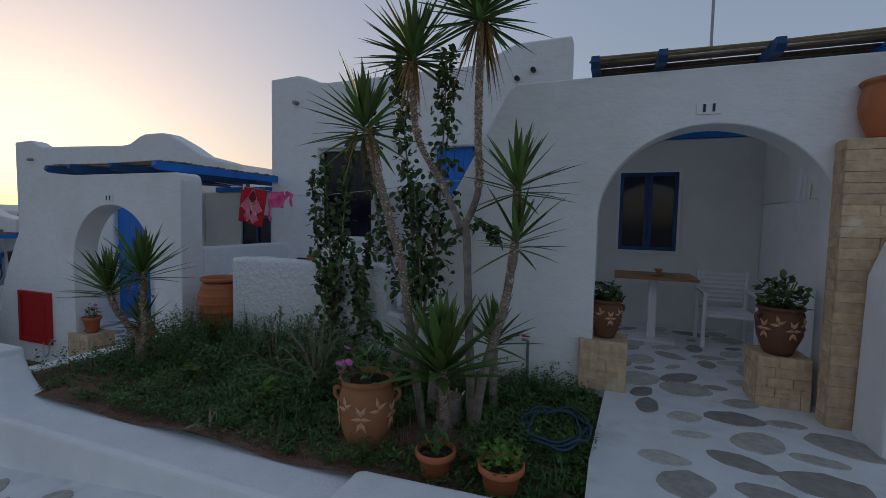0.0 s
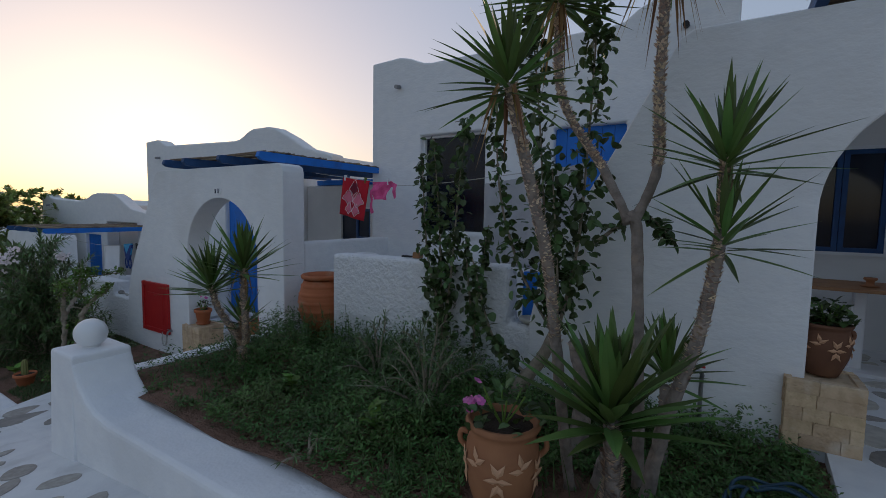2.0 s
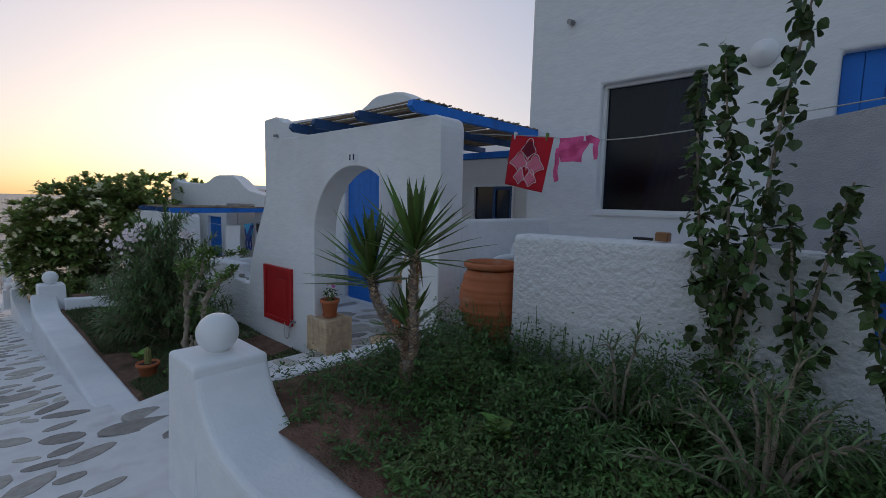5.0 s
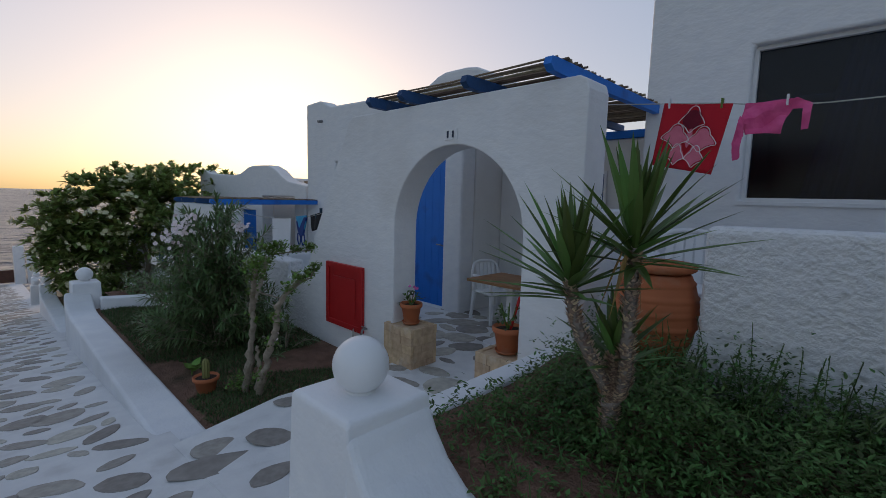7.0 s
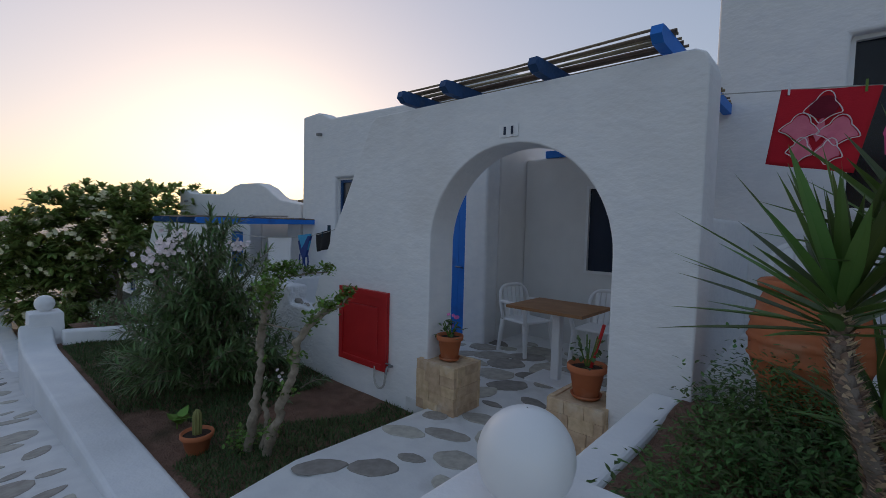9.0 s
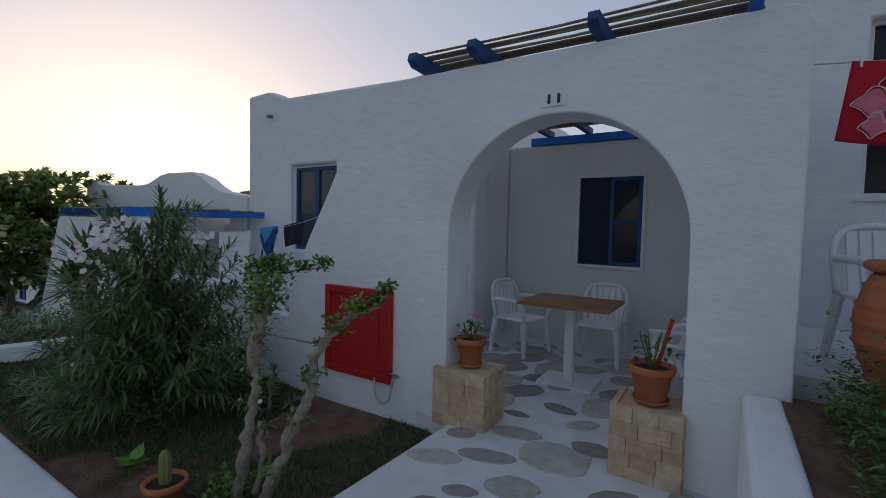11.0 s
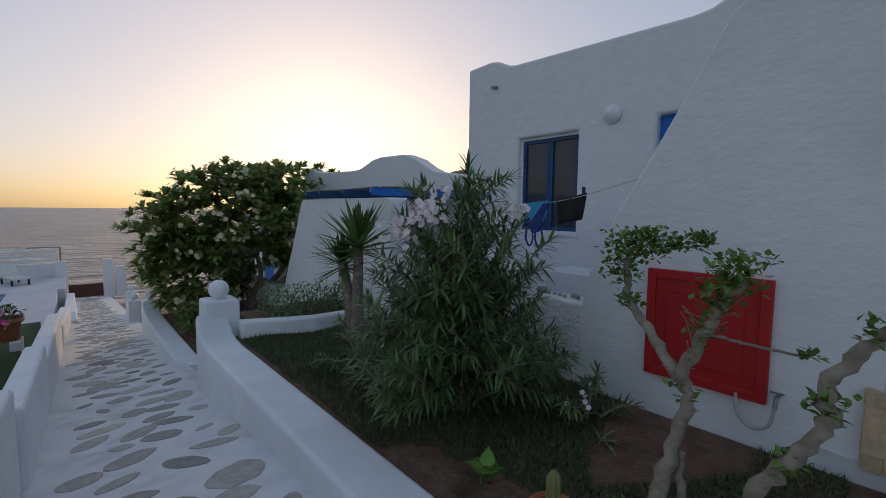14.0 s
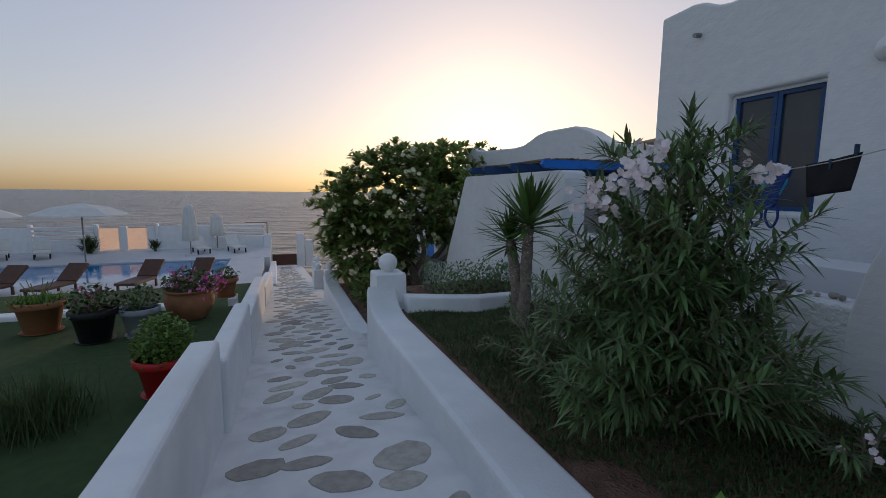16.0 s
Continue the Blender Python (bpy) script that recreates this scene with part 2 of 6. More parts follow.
def tinted_glass():
    """See-through pane with a gloss that grows at grazing angles."""
    m = bpy.data.materials.new("dark_tinted_window_glass")
    m.use_nodes = True
    N, L = m.node_tree.nodes, m.node_tree.links
    N.remove(N["Principled BSDF"])
    through_ = N.new("ShaderNodeBsdfTransparent")
    # dark blue tint stands in for the dimness of the room behind
    through_.inputs["Color"].default_value = (0.14, 0.20, 0.34, 1)
    gloss = N.new("ShaderNodeBsdfGlossy")
    gloss.inputs["Roughness"].default_value = 0.22
    fr = N.new("ShaderNodeFresnel")
    fr.inputs["IOR"].default_value = 1.45
    mix = N.new("ShaderNodeMixShader")
    L.new(fr.outputs[0], mix.inputs[0])
    L.new(through_.outputs[0], mix.inputs[1])
    L.new(gloss.outputs[0], mix.inputs[2])
    L.new(mix.outputs[0], N["Material Output"].inputs["Surface"])
    return m


TINTED = tinted_glass()


# ---------------------------------------------------------------- mesh tools
class Buf:
    """Vertices and faces gathered for one mesh."""

    def __init__(self):
        self.v, self.f = [], []

    def add(self, v, f):
        k = len(self.v)
        self.v.extend([tuple(p) for p in v])
        self.f.extend([tuple(i + k for i in q) for q in f])
        return self

    def mesh(self, name, material, smooth=False):
        me = bpy.data.meshes.new(name)
        me.from_pydata(self.v, [], self.f)
        me.materials.append(material)
        me.validate()
        me.update()
        if smooth:
            me.polygons.foreach_set("use_smooth", [True] * len(me.polygons))
        return me


def box(b, x0, y0, z0, x1, y1, z1, c=0.0):
    """A box; c chamfers its four upright edges and its top."""
    if not c:
        v = [(x, y, z) for z in (z0, z1) for x, y in ((x0, y0), (x1, y0), (x1, y1), (x0, y1))]
        f = [(3, 2, 1, 0), (4, 5, 6, 7), (0, 1, 5, 4), (1, 2, 6, 5), (2, 3, 7, 6), (3, 0, 4, 7)]
        return b.add(v, f)
    ring = lambda k, z: [(x0 + c + k, y0 + k, z), (x1 - c - k, y0 + k, z), (x1 - k, y0 + c + k, z), (x1 - k, y1 - c - k, z), (x1 - c - k, y1 - k, z), (x0 + c + k, y1 - k, z), (x0 + k, y1 - c - k, z), (x0 + k, y0 + c + k, z)]
    v = ring(0, z0) + ring(0, z1 - c) + ring(c * 0.7, z1)
    f = [tuple(range(7, -1, -1)), tuple(range(16, 24))]
    for r in (0, 8):
        f += [(r + i, r + (i + 1) % 8, r + 8 + (i + 1) % 8, r + 8 + i) for i in range(8)]
    return b.add(v, f)


def prism(b, pts, y0, y1):
    """The outline pts (x, z) carried from y0 to y1."""
    n = len(pts)
    v = [(x, y0, z) for x, z in pts] + [(x, y1, z) for x, z in pts]
    f = [tuple(range(n)), tuple(range(2 * n - 1, n - 1, -1))]
    f += [(i, i + n, (i + 1) % n + n, (i + 1) % n) for i in range(n)]
    return b.add(v, f)


def slab(b, pts, z0, z1):
    """The outline pts (x, y), counter-clockwise, from z0 to z1."""
    n = len(pts)
    v = [(x, y, z0) for x, y in pts] + [(x, y, z1) for x, y in pts]
    f = [tuple(range(n - 1, -1, -1)), tuple(range(n, 2 * n))]
    f += [(i, (i + 1) % n, (i + 1) % n + n, i + n) for i in range(n)]
    return b.add(v, f)


def lathe(b, prof, n=28, at=(0, 0, 0), squash=1.0):
    """The profile (r, z) turned round the upright axis."""
    v, f = [], []
    for r, z in prof:
        v += [(at[0] + r * math.cos(2 * math.pi * i / n), at[1] + squash * r * math.sin(2 * math.pi * i / n), at[2] + z) for i in range(n)]
    for k in range(len(prof) - 1):
        f += [(k * n + i, k * n + (i + 1) % n, (k + 1) * n + (i + 1) % n, (k + 1) * n + i) for i in range(n)]
    return b.add(v, f)


def tube(b, pts, rad, n=8, rough=0.0, rng=None):
    """A round bar along pts; rad one radius or one for each point; rough: uneven bark."""
    pts = [Vector(p) for p in pts]
    rad = [rad] * len(pts) if isinstance(rad, (int, float)) else list(rad)
    v, f = [], []
    side = None
    for i, p in enumerate(pts):
        d = (pts[min(i + 1, len(pts) - 1)] - pts[max(i - 1, 0)]).normalized()
        if side is None:
            side = d.cross(Vector((0.13, 0.92, 0.31))).normalized()
        side = (side - d * side.dot(d)).normalized()
        up = d.cross(side)
        for j in range(n):
            a = 2 * math.pi * j / n
            r = rad[i] * (1 + (rng.uniform(-rough, rough) if rng else 0))
            v.append(p + side * (math.cos(a) * r) + up * (math.sin(a) * r))
    for i in range(len(pts) - 1):
        f += [(i * n + j, i * n + (j + 1) % n, (i + 1) * n + (j + 1) % n, (i + 1) * n + j) for j in range(n)]
    f += [tuple(range(n - 1, -1, -1)), tuple(range((len(pts) - 1) * n, len(pts) * n))]
    return b.add(v, f)


def curve_pts(pts, k=6):
    """Points on a smooth curve through pts."""
    p = [Vector(q) for q in pts]
    p = [2 * p[0] - p[1]] + p + [2 * p[-1] - p[-2]]
    out = []
    for i in range(1, len(p) - 2):
        for s in range(k):
            t = s / k
            a, bb, c, d = p[i - 1], p[i], p[i + 1], p[i + 2]
            out.append(0.5 * (2 * bb + (c - a) * t + (2 * a - 5 * bb + 4 * c - d) * t * t + (3 * bb - a - 3 * c + d) * t ** 3))
    return out + [p[-2]]


def leaves(b, P, D, L, W, prof=(0.2, 1.0, 0.0), droop=0.0, fold=0.25, up=None):
    """Many leaves at once: places P, ways D, lengths L, half widths W; prof gives the outline from stalk to tip."""
    P, D = np.asarray(P, float), np.asarray(D, float)
    D = D / np.linalg.norm(D, axis=1, keepdims=True)
    n = len(P)
    L, W = np.broadcast_to(L, n).reshape(n, 1), np.broadcast_to(W, n).reshape(n, 1)
    U = np.tile((0.0, 0.0, 1.0), (n, 1)) if up is None else np.asarray(up, float)
    S = np.cross(D, U) + 1e-4
    S /= np.linalg.norm(S, axis=1, keepdims=True)
    T = np.cross(S, D)
    rings = []
    for i, w in enumerate(prof):
        s = i / (len(prof) - 1)
        c = P + D * L * s
        c[:, 2] -= (droop * L * s * s)[:, 0]
        w = max(w, 0.01)
        rings += [c + S * W * w + T * W * w * fold, c, c - S * W * w + T * W * w * fold]
    V = np.stack(rings, 1).reshape(-1, 3)
    r = 3 * len(prof)
    k0 = len(b.v)
    b.v.extend(map(tuple, V.tolist()))
    one = []
    for i in range(len(prof) - 1):
        o = 3 * i
        one += [(o, o + 1, o + 4, o + 3), (o + 1, o + 2, o + 5, o + 4)]
    one = np.array(one)
    F = (one[None] + (k0 + r * np.arange(n))[:, None, None]).reshape(-1, 4)
    b.f.extend(map(tuple, F.tolist()))
    return b


def part(name, b, material, parent=None, label="", smooth=False, m=None, bevel=0.0):
    """Links one mesh as an object, under a thing or part where one is given."""
    ob = new(name, b.mesh(name, material, smooth) if isinstance(b, Buf) else b)
    if parent:
        ob.parent = parent
    if m is not None:
        ob.matrix_basis = m
    if label:
        ob["label"] = label
    if bevel:
        md = ob.modifiers.new("rounded", "BEVEL")
        md.width, md.segments, md.limit_method, md.angle_limit = bevel, 3, "ANGLE", radians(40)
    return ob


def thing(name, at, label, category, group="", kind="", turn=0.0):
    ob = new(name)
    ob.matrix_basis = pose(*at, 0, 0, turn)
    ob.empty_display_size = 0.1
    return tagged(ob, label, category, group, kind)


def wall_mesh(b, xs_top, z0, y0, y1, holes=()):
    """An upright wall along x between y0 and y1; xs_top: its top edge as (x, z); holes (xa, xb, za, zb) go right through."""
    tx, tz = [p[0] for p in xs_top], [p[1] for p in xs_top]
    xs = sorted(set(tx) | {v for h in holes for v in h[:2]})
    zs = sorted({z0} | {v for h in holes for v in h[2:]})
    nz = len(zs) + 1
    top = lambda x: float(np.interp(x, tx, tz))
    v = [(x, y, zs[j] if j < len(zs) else top(x)) for y in (y0, y1) for x in xs for j in range(nz)]
    idx = lambda k, i, j: k * len(xs) * nz + i * nz + j
    solid = {}
    for i in range(len(xs) - 1):
        for j in range(nz - 1):
            cx, cz = (xs[i] + xs[i + 1]) / 2, (zs[j] + (zs[j + 1] if j + 1 < len(zs) else zs[j] + 0.02)) / 2
            solid[i, j] = not any(h[0] < cx < h[1] and h[2] < cz < h[3] for h in holes)
    f = []
    for (i, j), s in solid.items():
        if not s:
            continue
        f += [(idx(0, i, j), idx(0, i + 1, j), idx(0, i + 1, j + 1), idx(0, i, j + 1)), (idx(1, i, j), idx(1, i, j + 1), idx(1, i + 1, j + 1), idx(1, i + 1, j))]
        for di, dj, a, c in ((-1, 0, (0, 0), (0, 1)), (1, 0, (1, 1), (1, 0)), (0, -1, (1, 0), (0, 0)), (0, 1, (0, 1), (1, 1))):
            if not solid.get((i + di, j + dj), False):
                f.append((idx(0, i + a[0], j + a[1]), idx(0, i + c[0], j + c[1]), idx(1, i + c[0], j + c[1]), idx(1, i + a[0], j + a[1])))
    return b.add(v, f)


def path_z(x):
    return -0.06 + 0.11 * x


# ---------------------------------------------------------------- ground, sea, path
def sheet(name, x0, x1, y0, y1, nx, ny, zf, material, label, category):
    b = Buf()
    X, Y = np.linspace(x0, x1, nx), np.linspace(y0, y1, ny)
    b.v = [(x, y, zf(x, y)) for y in Y for x in X]
    b.f = [(j * nx + i, j * nx + i + 1, (j + 1) * nx + i + 1, (j + 1) * nx + i) for j in range(ny - 1) for i in range(nx - 1)]
    ob = part(name, b, material, smooth=True)
    return tagged(ob, label, category, kind="structure")


def hill(x, y):
    if x > -36:
        return path_z(min(x, 6.0)) - 0.45 + 0.05 * max(0.0, y - 14)
    return -4.65 - 0.35 * (-36 - x)


sheet("ground", -70, 900, -400, 400, 195, 81, hill, LAND, "dry sandy ground sloping down to the sea", "ground")
sheet("water", -4600, -37, -4600, 4600, 60, 90, lambda x, y: -7.0, SEA, "grey-blue evening sea with wavelet light and dark in its colour", "sea")

b = Buf()
xs = np.linspace(-36.0, 4.0, 81)
for i in range(80):
    xa, xb = xs[i], xs[i + 1]
    ya = -2.6 if xb > -6.3 else max(0.22, 0.40 - 0.014 * (xb + 9.9) - 0.06 * max(0.0, xb + 10.5))
    yb = 1.99 - 0.012 * min(0.0, xb + 12.0)
    za, zb = path_z(xa), path_z(xb)
    b.add([(xa, ya, za), (xb, ya, zb), (xb, yb, zb), (xa, yb, za), (xa, ya, za - .5), (xb, ya, zb - .5), (xb, yb, zb - .5), (xa, yb, za - .5)],
          [(0, 1, 2, 3), (0, 4, 5, 1), (2, 6, 7, 3)] + ([(1, 5, 6, 2)] if i == 79 else []) + ([(0, 3, 7, 4)] if i == 0 else []))
main_path = tagged(part("path", b, MORTAR), "white-painted path with inset grey flagstones sloping to the sea", "path", kind="structure")


def entry_path(ox, oz, x_far):
    """The short walk from the main path to a porch, and the porch floor."""
    b = Buf()
    e = ox + 0.08 if ox < -5 else ox + 0.05
    xs = np.linspace(e, ox + x_far, 9)
    edge = [(x, 1.93, path_z(x) + 0.003) if ox < -5 else (x, 1.995, oz) for x in xs]
    inner = [(e + (x - e) * (2.1 - 0.1) / (x_far - 0.08), 2.75, oz) for x in xs]
    b.add(edge + inner, [(i, i + 1, 10 + i, 9 + i) for i in range(8)])
    slab(b, [(inner[0][0], 2.75), (inner[-1][0], 2.75), (ox + 2.1, 4.0), (ox + 2.1, 7.2), (ox - 1.6, 7.2), (ox - 1.6, 4.3), (ox + 0.12, 4.0)], oz - 0.6, oz)
    for k in (0, 8):
        p, q = edge[k], inner[k]
        side = [p, q, (q[0], q[1], oz - 0.6), (p[0], p[1], oz - 0.6)]
        b.add(side if k == 0 else side[::-1], [(0, 1, 2, 3)])
    b.add([edge[0], edge[-1], (edge[-1][0], edge[-1][1], oz - 0.6), (edge[0][0], edge[0][1], oz - 0.6)], [(3, 2, 1, 0)])
    return tagged(part("pavement", b, MORTAR), "white-painted porch floor and entry walk with inset flagstones", "pavement", kind="structure")


porch_floor_1 = entry_path(0, 0, 2.3)
porch_floor_2 = entry_path(-7.05, -0.70, 1.95)
porch_floor_3 = entry_path(-13.9, -1.84, 1.95)


def bed(name, x0, x1, y0, y1, z, label, dz=0.0):
    ob = sheet(name, x0, x1, y0, y1, 40, 14, lambda x, y: z + dz * (y - y0) + 0.05 * noise.noise((x * 1.4, y * 1.4, z)), SOIL, label, "soil")
    return ob


bed("garden_soil", -4.95, 0.12, 2.2, 4.2, -0.10, "dark garden soil under dense weeds")
bed("garden_soil", -12.6, -6.95, 2.15, 4.2, -0.90, "red-brown garden soil with thin grass", 0.04)
bed("garden_soil", -13.3, -12.2, 2.5, 4.04, -0.78, "dark soil of a raised flower bed")
bed("garden_soil", -18.0, -13.8, 2.15, 4.2, -1.66, "dark garden soil under a flowering tree", 0.04)


# ---------------------------------------------------------------- garden walls and gate pillars
def sweep_top(x0, x1, z, left=None, right=None):
    """The top edge of a low wall that sweeps up to a pillar at one or both ends."""
    pts = []
    if left is not None:
        pts += [(x0 + d, z + (left - z) * k) for d, k in ((0, 1.0), (0.05, 0.72), (0.12, 0.45), (0.22, 0.22), (0.36, 0.07), (0.55, 0.0))]
    else:
        pts += [(x0, z)]
    if right is not None:
        pts += [(x1 - d, z + (right - z) * k) for d, k in ((0.55, 0.0), (0.36, 0.07), (0.22, 0.22), (0.12, 0.45), (0.05, 0.72), (0, 1.0))]
    else:
        pts += [(x1, z)]
    return pts


def low_wall(name, tops, z0, y0, y1, label, skew=0.0):
    """A low wall along x; skew: how far it drifts in y for each metre of x past its first end."""
    b = Buf()
    wall_mesh(b, tops, z0, y0, y1)
    b.v = [(x, y + skew * (x - tops[0][0]), z) for x, y, z in b.v]
    return tagged(part(name, b, SMOOTH, bevel=0.035), label, "wall", kind="structure")


def pillar(x, y, z0, z1, w=0.32, ball=0.117):
    p = thing("gate_pillar", (x, y, z0), "white-plastered garden pillar topped with a round ball", "pillar", "garden pillars")
    b = Buf()
    h, q = z1 - z0, w / 2
    v = [(sx * k, sy * k, z) for z, k in ((0, q * 1.12), (h - 0.015, q), (h, q - 0.014)) for sx, sy in ((-1, -1), (1, -1), (1, 1), (-1, 1))]
    f = [(3, 2, 1, 0), (8, 9, 10, 11)] + [(r + i, r + (i + 1) % 4, r + 4 + (i + 1) % 4, r + 4 + i) for r in (0, 4) for i in range(4)]
    b.add(v, f)
    part("post", b, SMOOTH, p, bevel=0.012)
    b = Buf()
    prof = [(0.06, h - 0.012), (0.06, h + 0.012)] + [(ball * math.sin(a), h + ball * 0.96 - ball * math.cos(a)) for a in np.linspace(0.5, math.pi - 0.02, 18)]
    lathe(b, prof, 32)
    part("ball", b, LAMP_WHITE, p, "smooth white globe", smooth=True)
    return p


low_wall("garden_wall_1", [(-4.74, 0.21), (-4.63, 0.20), (-4.59, 0.12), (-4.52, 0.03), (-4.42, -0.05), (-4.28, -0.105), (-4.08, -0.13), (-1.24, -0.13)], -0.9, 1.893, 2.307, "low white-plastered garden wall sweeping up to a pillar")
low_wall("garden_wall_2", [(-1.23, -0.06), (-1.16, -0.04), (0.06, 0.0)], -0.6, 1.90, 2.22, "low white-plastered garden wall, raised section")
low_wall("garden_wall_3", sweep_top(-12.51, -7.05, -0.86, left=-0.58), -2.0, 1.86, 2.22, "low white-plastered garden wall sweeping up to a pillar")
low_wall("garden_wall_4", sweep_top(-18.02, -13.85, -1.60, left=-1.36), -2.8, 1.9, 2.22, "low white-plastered garden wall beyond the second house")
low_wall("garden_wall_5", sweep_top(-23.47, -21.08, -2.3, left=-2.1), -3.6, 2.02, 2.34, "low white-plastered garden wall farther down the path")
pillar(-4.84, 2.10, -0.66, 0.25, 0.41)
pillar(-12.66, 2.16, -1.6, -0.455, 0.37)
pillar(-18.15, 2.06, -2.3, -1.345, 0.28, 0.105)
pillar(-20.95, 2.02, -2.6, -1.79, 0.26, 0.10)
pillar(-23.6, 2.2, -3.0, -1.95, 0.28, 0.10)

low_wall("garden_wall_6", [(-10.69, -0.515), (-6.6, -0.455)], -1.9, 0.276, 0.468, "low white-plastered wall between path and lawn", -0.043)
low_wall("garden_wall_7", [(-13.0, -0.80), (-10.70, -0.67)], -2.6, 0.37, 0.545, "low white-plastered wall, second stepped section", -0.016)
low_wall("garden_wall_8", [(-17.5, -1.30), (-13.01, -0.95)], -3.3, 0.40, 0.60, "low white-plastered wall, third stepped section", -0.01)
low_wall("garden_wall_11", [(-22.5, -2.05), (-17.51, -1.52)], -3.6, 0.50, 0.72, "low white-plastered wall, fourth stepped section", -0.02)
low_wall("garden_wall_9", [(-34.0, -3.4), (-23.2, -2.35), (-22.51, -2.45)], -4.7, 0.55, 0.85, "low white-plastered wall, last stepped section")
b = Buf()
box(b, -5.12, 2.28, -1.0, -4.94, 4.05, -0.07)
tagged(part("garden_wall_10", b, SMOOTH, bevel=0.03), "low white kerb wall beside the second entry walk", "wall", kind="structure")
# raised bed edge in the second garden
b = Buf()
slab(b, [(-12.44, 2.30), (-12.27, 2.30), (-12.08, 2.72), (-11.96, 3.1), (-11.98, 4.05), (-12.14, 4.05), (-12.12, 3.15), (-12.24, 2.78)], -1.2, -0.69)
tagged(part("bed_edge", b, SMOOTH, bevel=0.03), "white-plastered edge of a raised flower bed", "kerb", kind="structure")


# ---------------------------------------------------------------- houses
def window_unit(parent, name, x0, x1, z0, z1, y, sash=True, curtain=False, ledge=True, hazy=False):
    """A recessed window: white frame, blue sashes, dark glass, a sill."""
    w = Buf()
    t = 0.034
    for a in ((x0, z0, x0 + t, z1), (x1 - t, z0, x1, z1), (x0 + t, z0, x1 - t, z0 + t), (x0 + t, z1 - t, x1 - t, z1)):
        box(w, a[0], y, a[1], a[2], y + 0.07, a[3])
    fr = part(name, w, WHITE_FRAME, parent, "white-framed window with dark glass")
    g = Buf()
    box(g, x0 + t, y + 0.05, z0 + t, x1 - t, y + 0.056, z1 - t)
    pane = part("pane", g, TINTED if curtain else HAZY if hazy else GLASS, fr)
    if curtain:
        pane.visible_shadow = False
    if sash:
        xm = (x0 + x1) / 2
        for xa, xb in (((x0 + t, xm - 0.003), (xm + 0.003, x1 - t)) if sash == 2 else ((xm, x1 - t),)):
            s = Buf()
            k = 0.048
            bars = [(xa, z0 + t, xa + k, z1 - t), (xb - k, z0 + t, xb, z1 - t), (xa + k, z0 + t, xb - k, z0 + t + k), (xa + k, z1 - t - k, xb - k, z1 - t)]
            if sash != 2:
                bars.append((xa + k, (z0 + z1) / 2 - .02, xb - k, (z0 + z1) / 2 + .02))
            for a in bars:
                box(s, a[0], y + 0.02, a[1], a[2], y + 0.048, a[3])
            part("sash", s, SASH, fr, "dark blue wooden sash")
    if curtain:
        c = Buf()
        n = 40
        v = [(x1 - t - (x1 - x0) * (0.34 + 0.24 * (1 - s)) * (1 - i / n), y + 0.13 + 0.028 * math.sin(i * 1.1 + s) * (1 - 0.4 * s), z0 + t + (z1 - z0 - 2 * t) * s) for s in (0, 0.25, 0.5, 0.75, 1) for i in range(n + 1)]
        c.add(v, [(r * (n + 1) + i, r * (n + 1) + i + 1, (r + 1) * (n + 1) + i + 1, (r + 1) * (n + 1) + i) for r in range(4) for i in range(n)])
        part("curtain", c, INSIDE, fr, "blue-grey curtain behind the glass")
    if not ledge:
        return fr
    s = Buf()
    box(s, x0 - 0.04, y - 0.1, z0 - 0.035, x1 + 0.04, y + 0.02, z0 - 0.002)
    part("sill", s, WHITE_FRAME, fr)
    return fr


def plank_door(parent, x0, x1, z0, z1, y):
    n = 6
    w = (x1 - x0) / n
    d = Buf()
    box(d, x0, y + 0.03, z0, x1, y + 0.05, z1)
    door = part("door", d, BLUE, parent, "bright blue plank door")
    for i in range(n):
        p = Buf()
        box(p, x0 + i * w + 0.003, y, z0, x0 + (i + 1) * w - 0.003, y + 0.029, z1)
        part("plank", p, BLUE, door)
    h = Buf()
    tube(h, [(x1 - 0.08, y - 0.002, z0 + 0.98), (x1 - 0.08, y - 0.05, z0 + 1.0), (x1 - 0.17, y - 0.05, z0 + 1.0)], 0.011)
    part("door_handle", h, METAL, door, "dull metal handle")


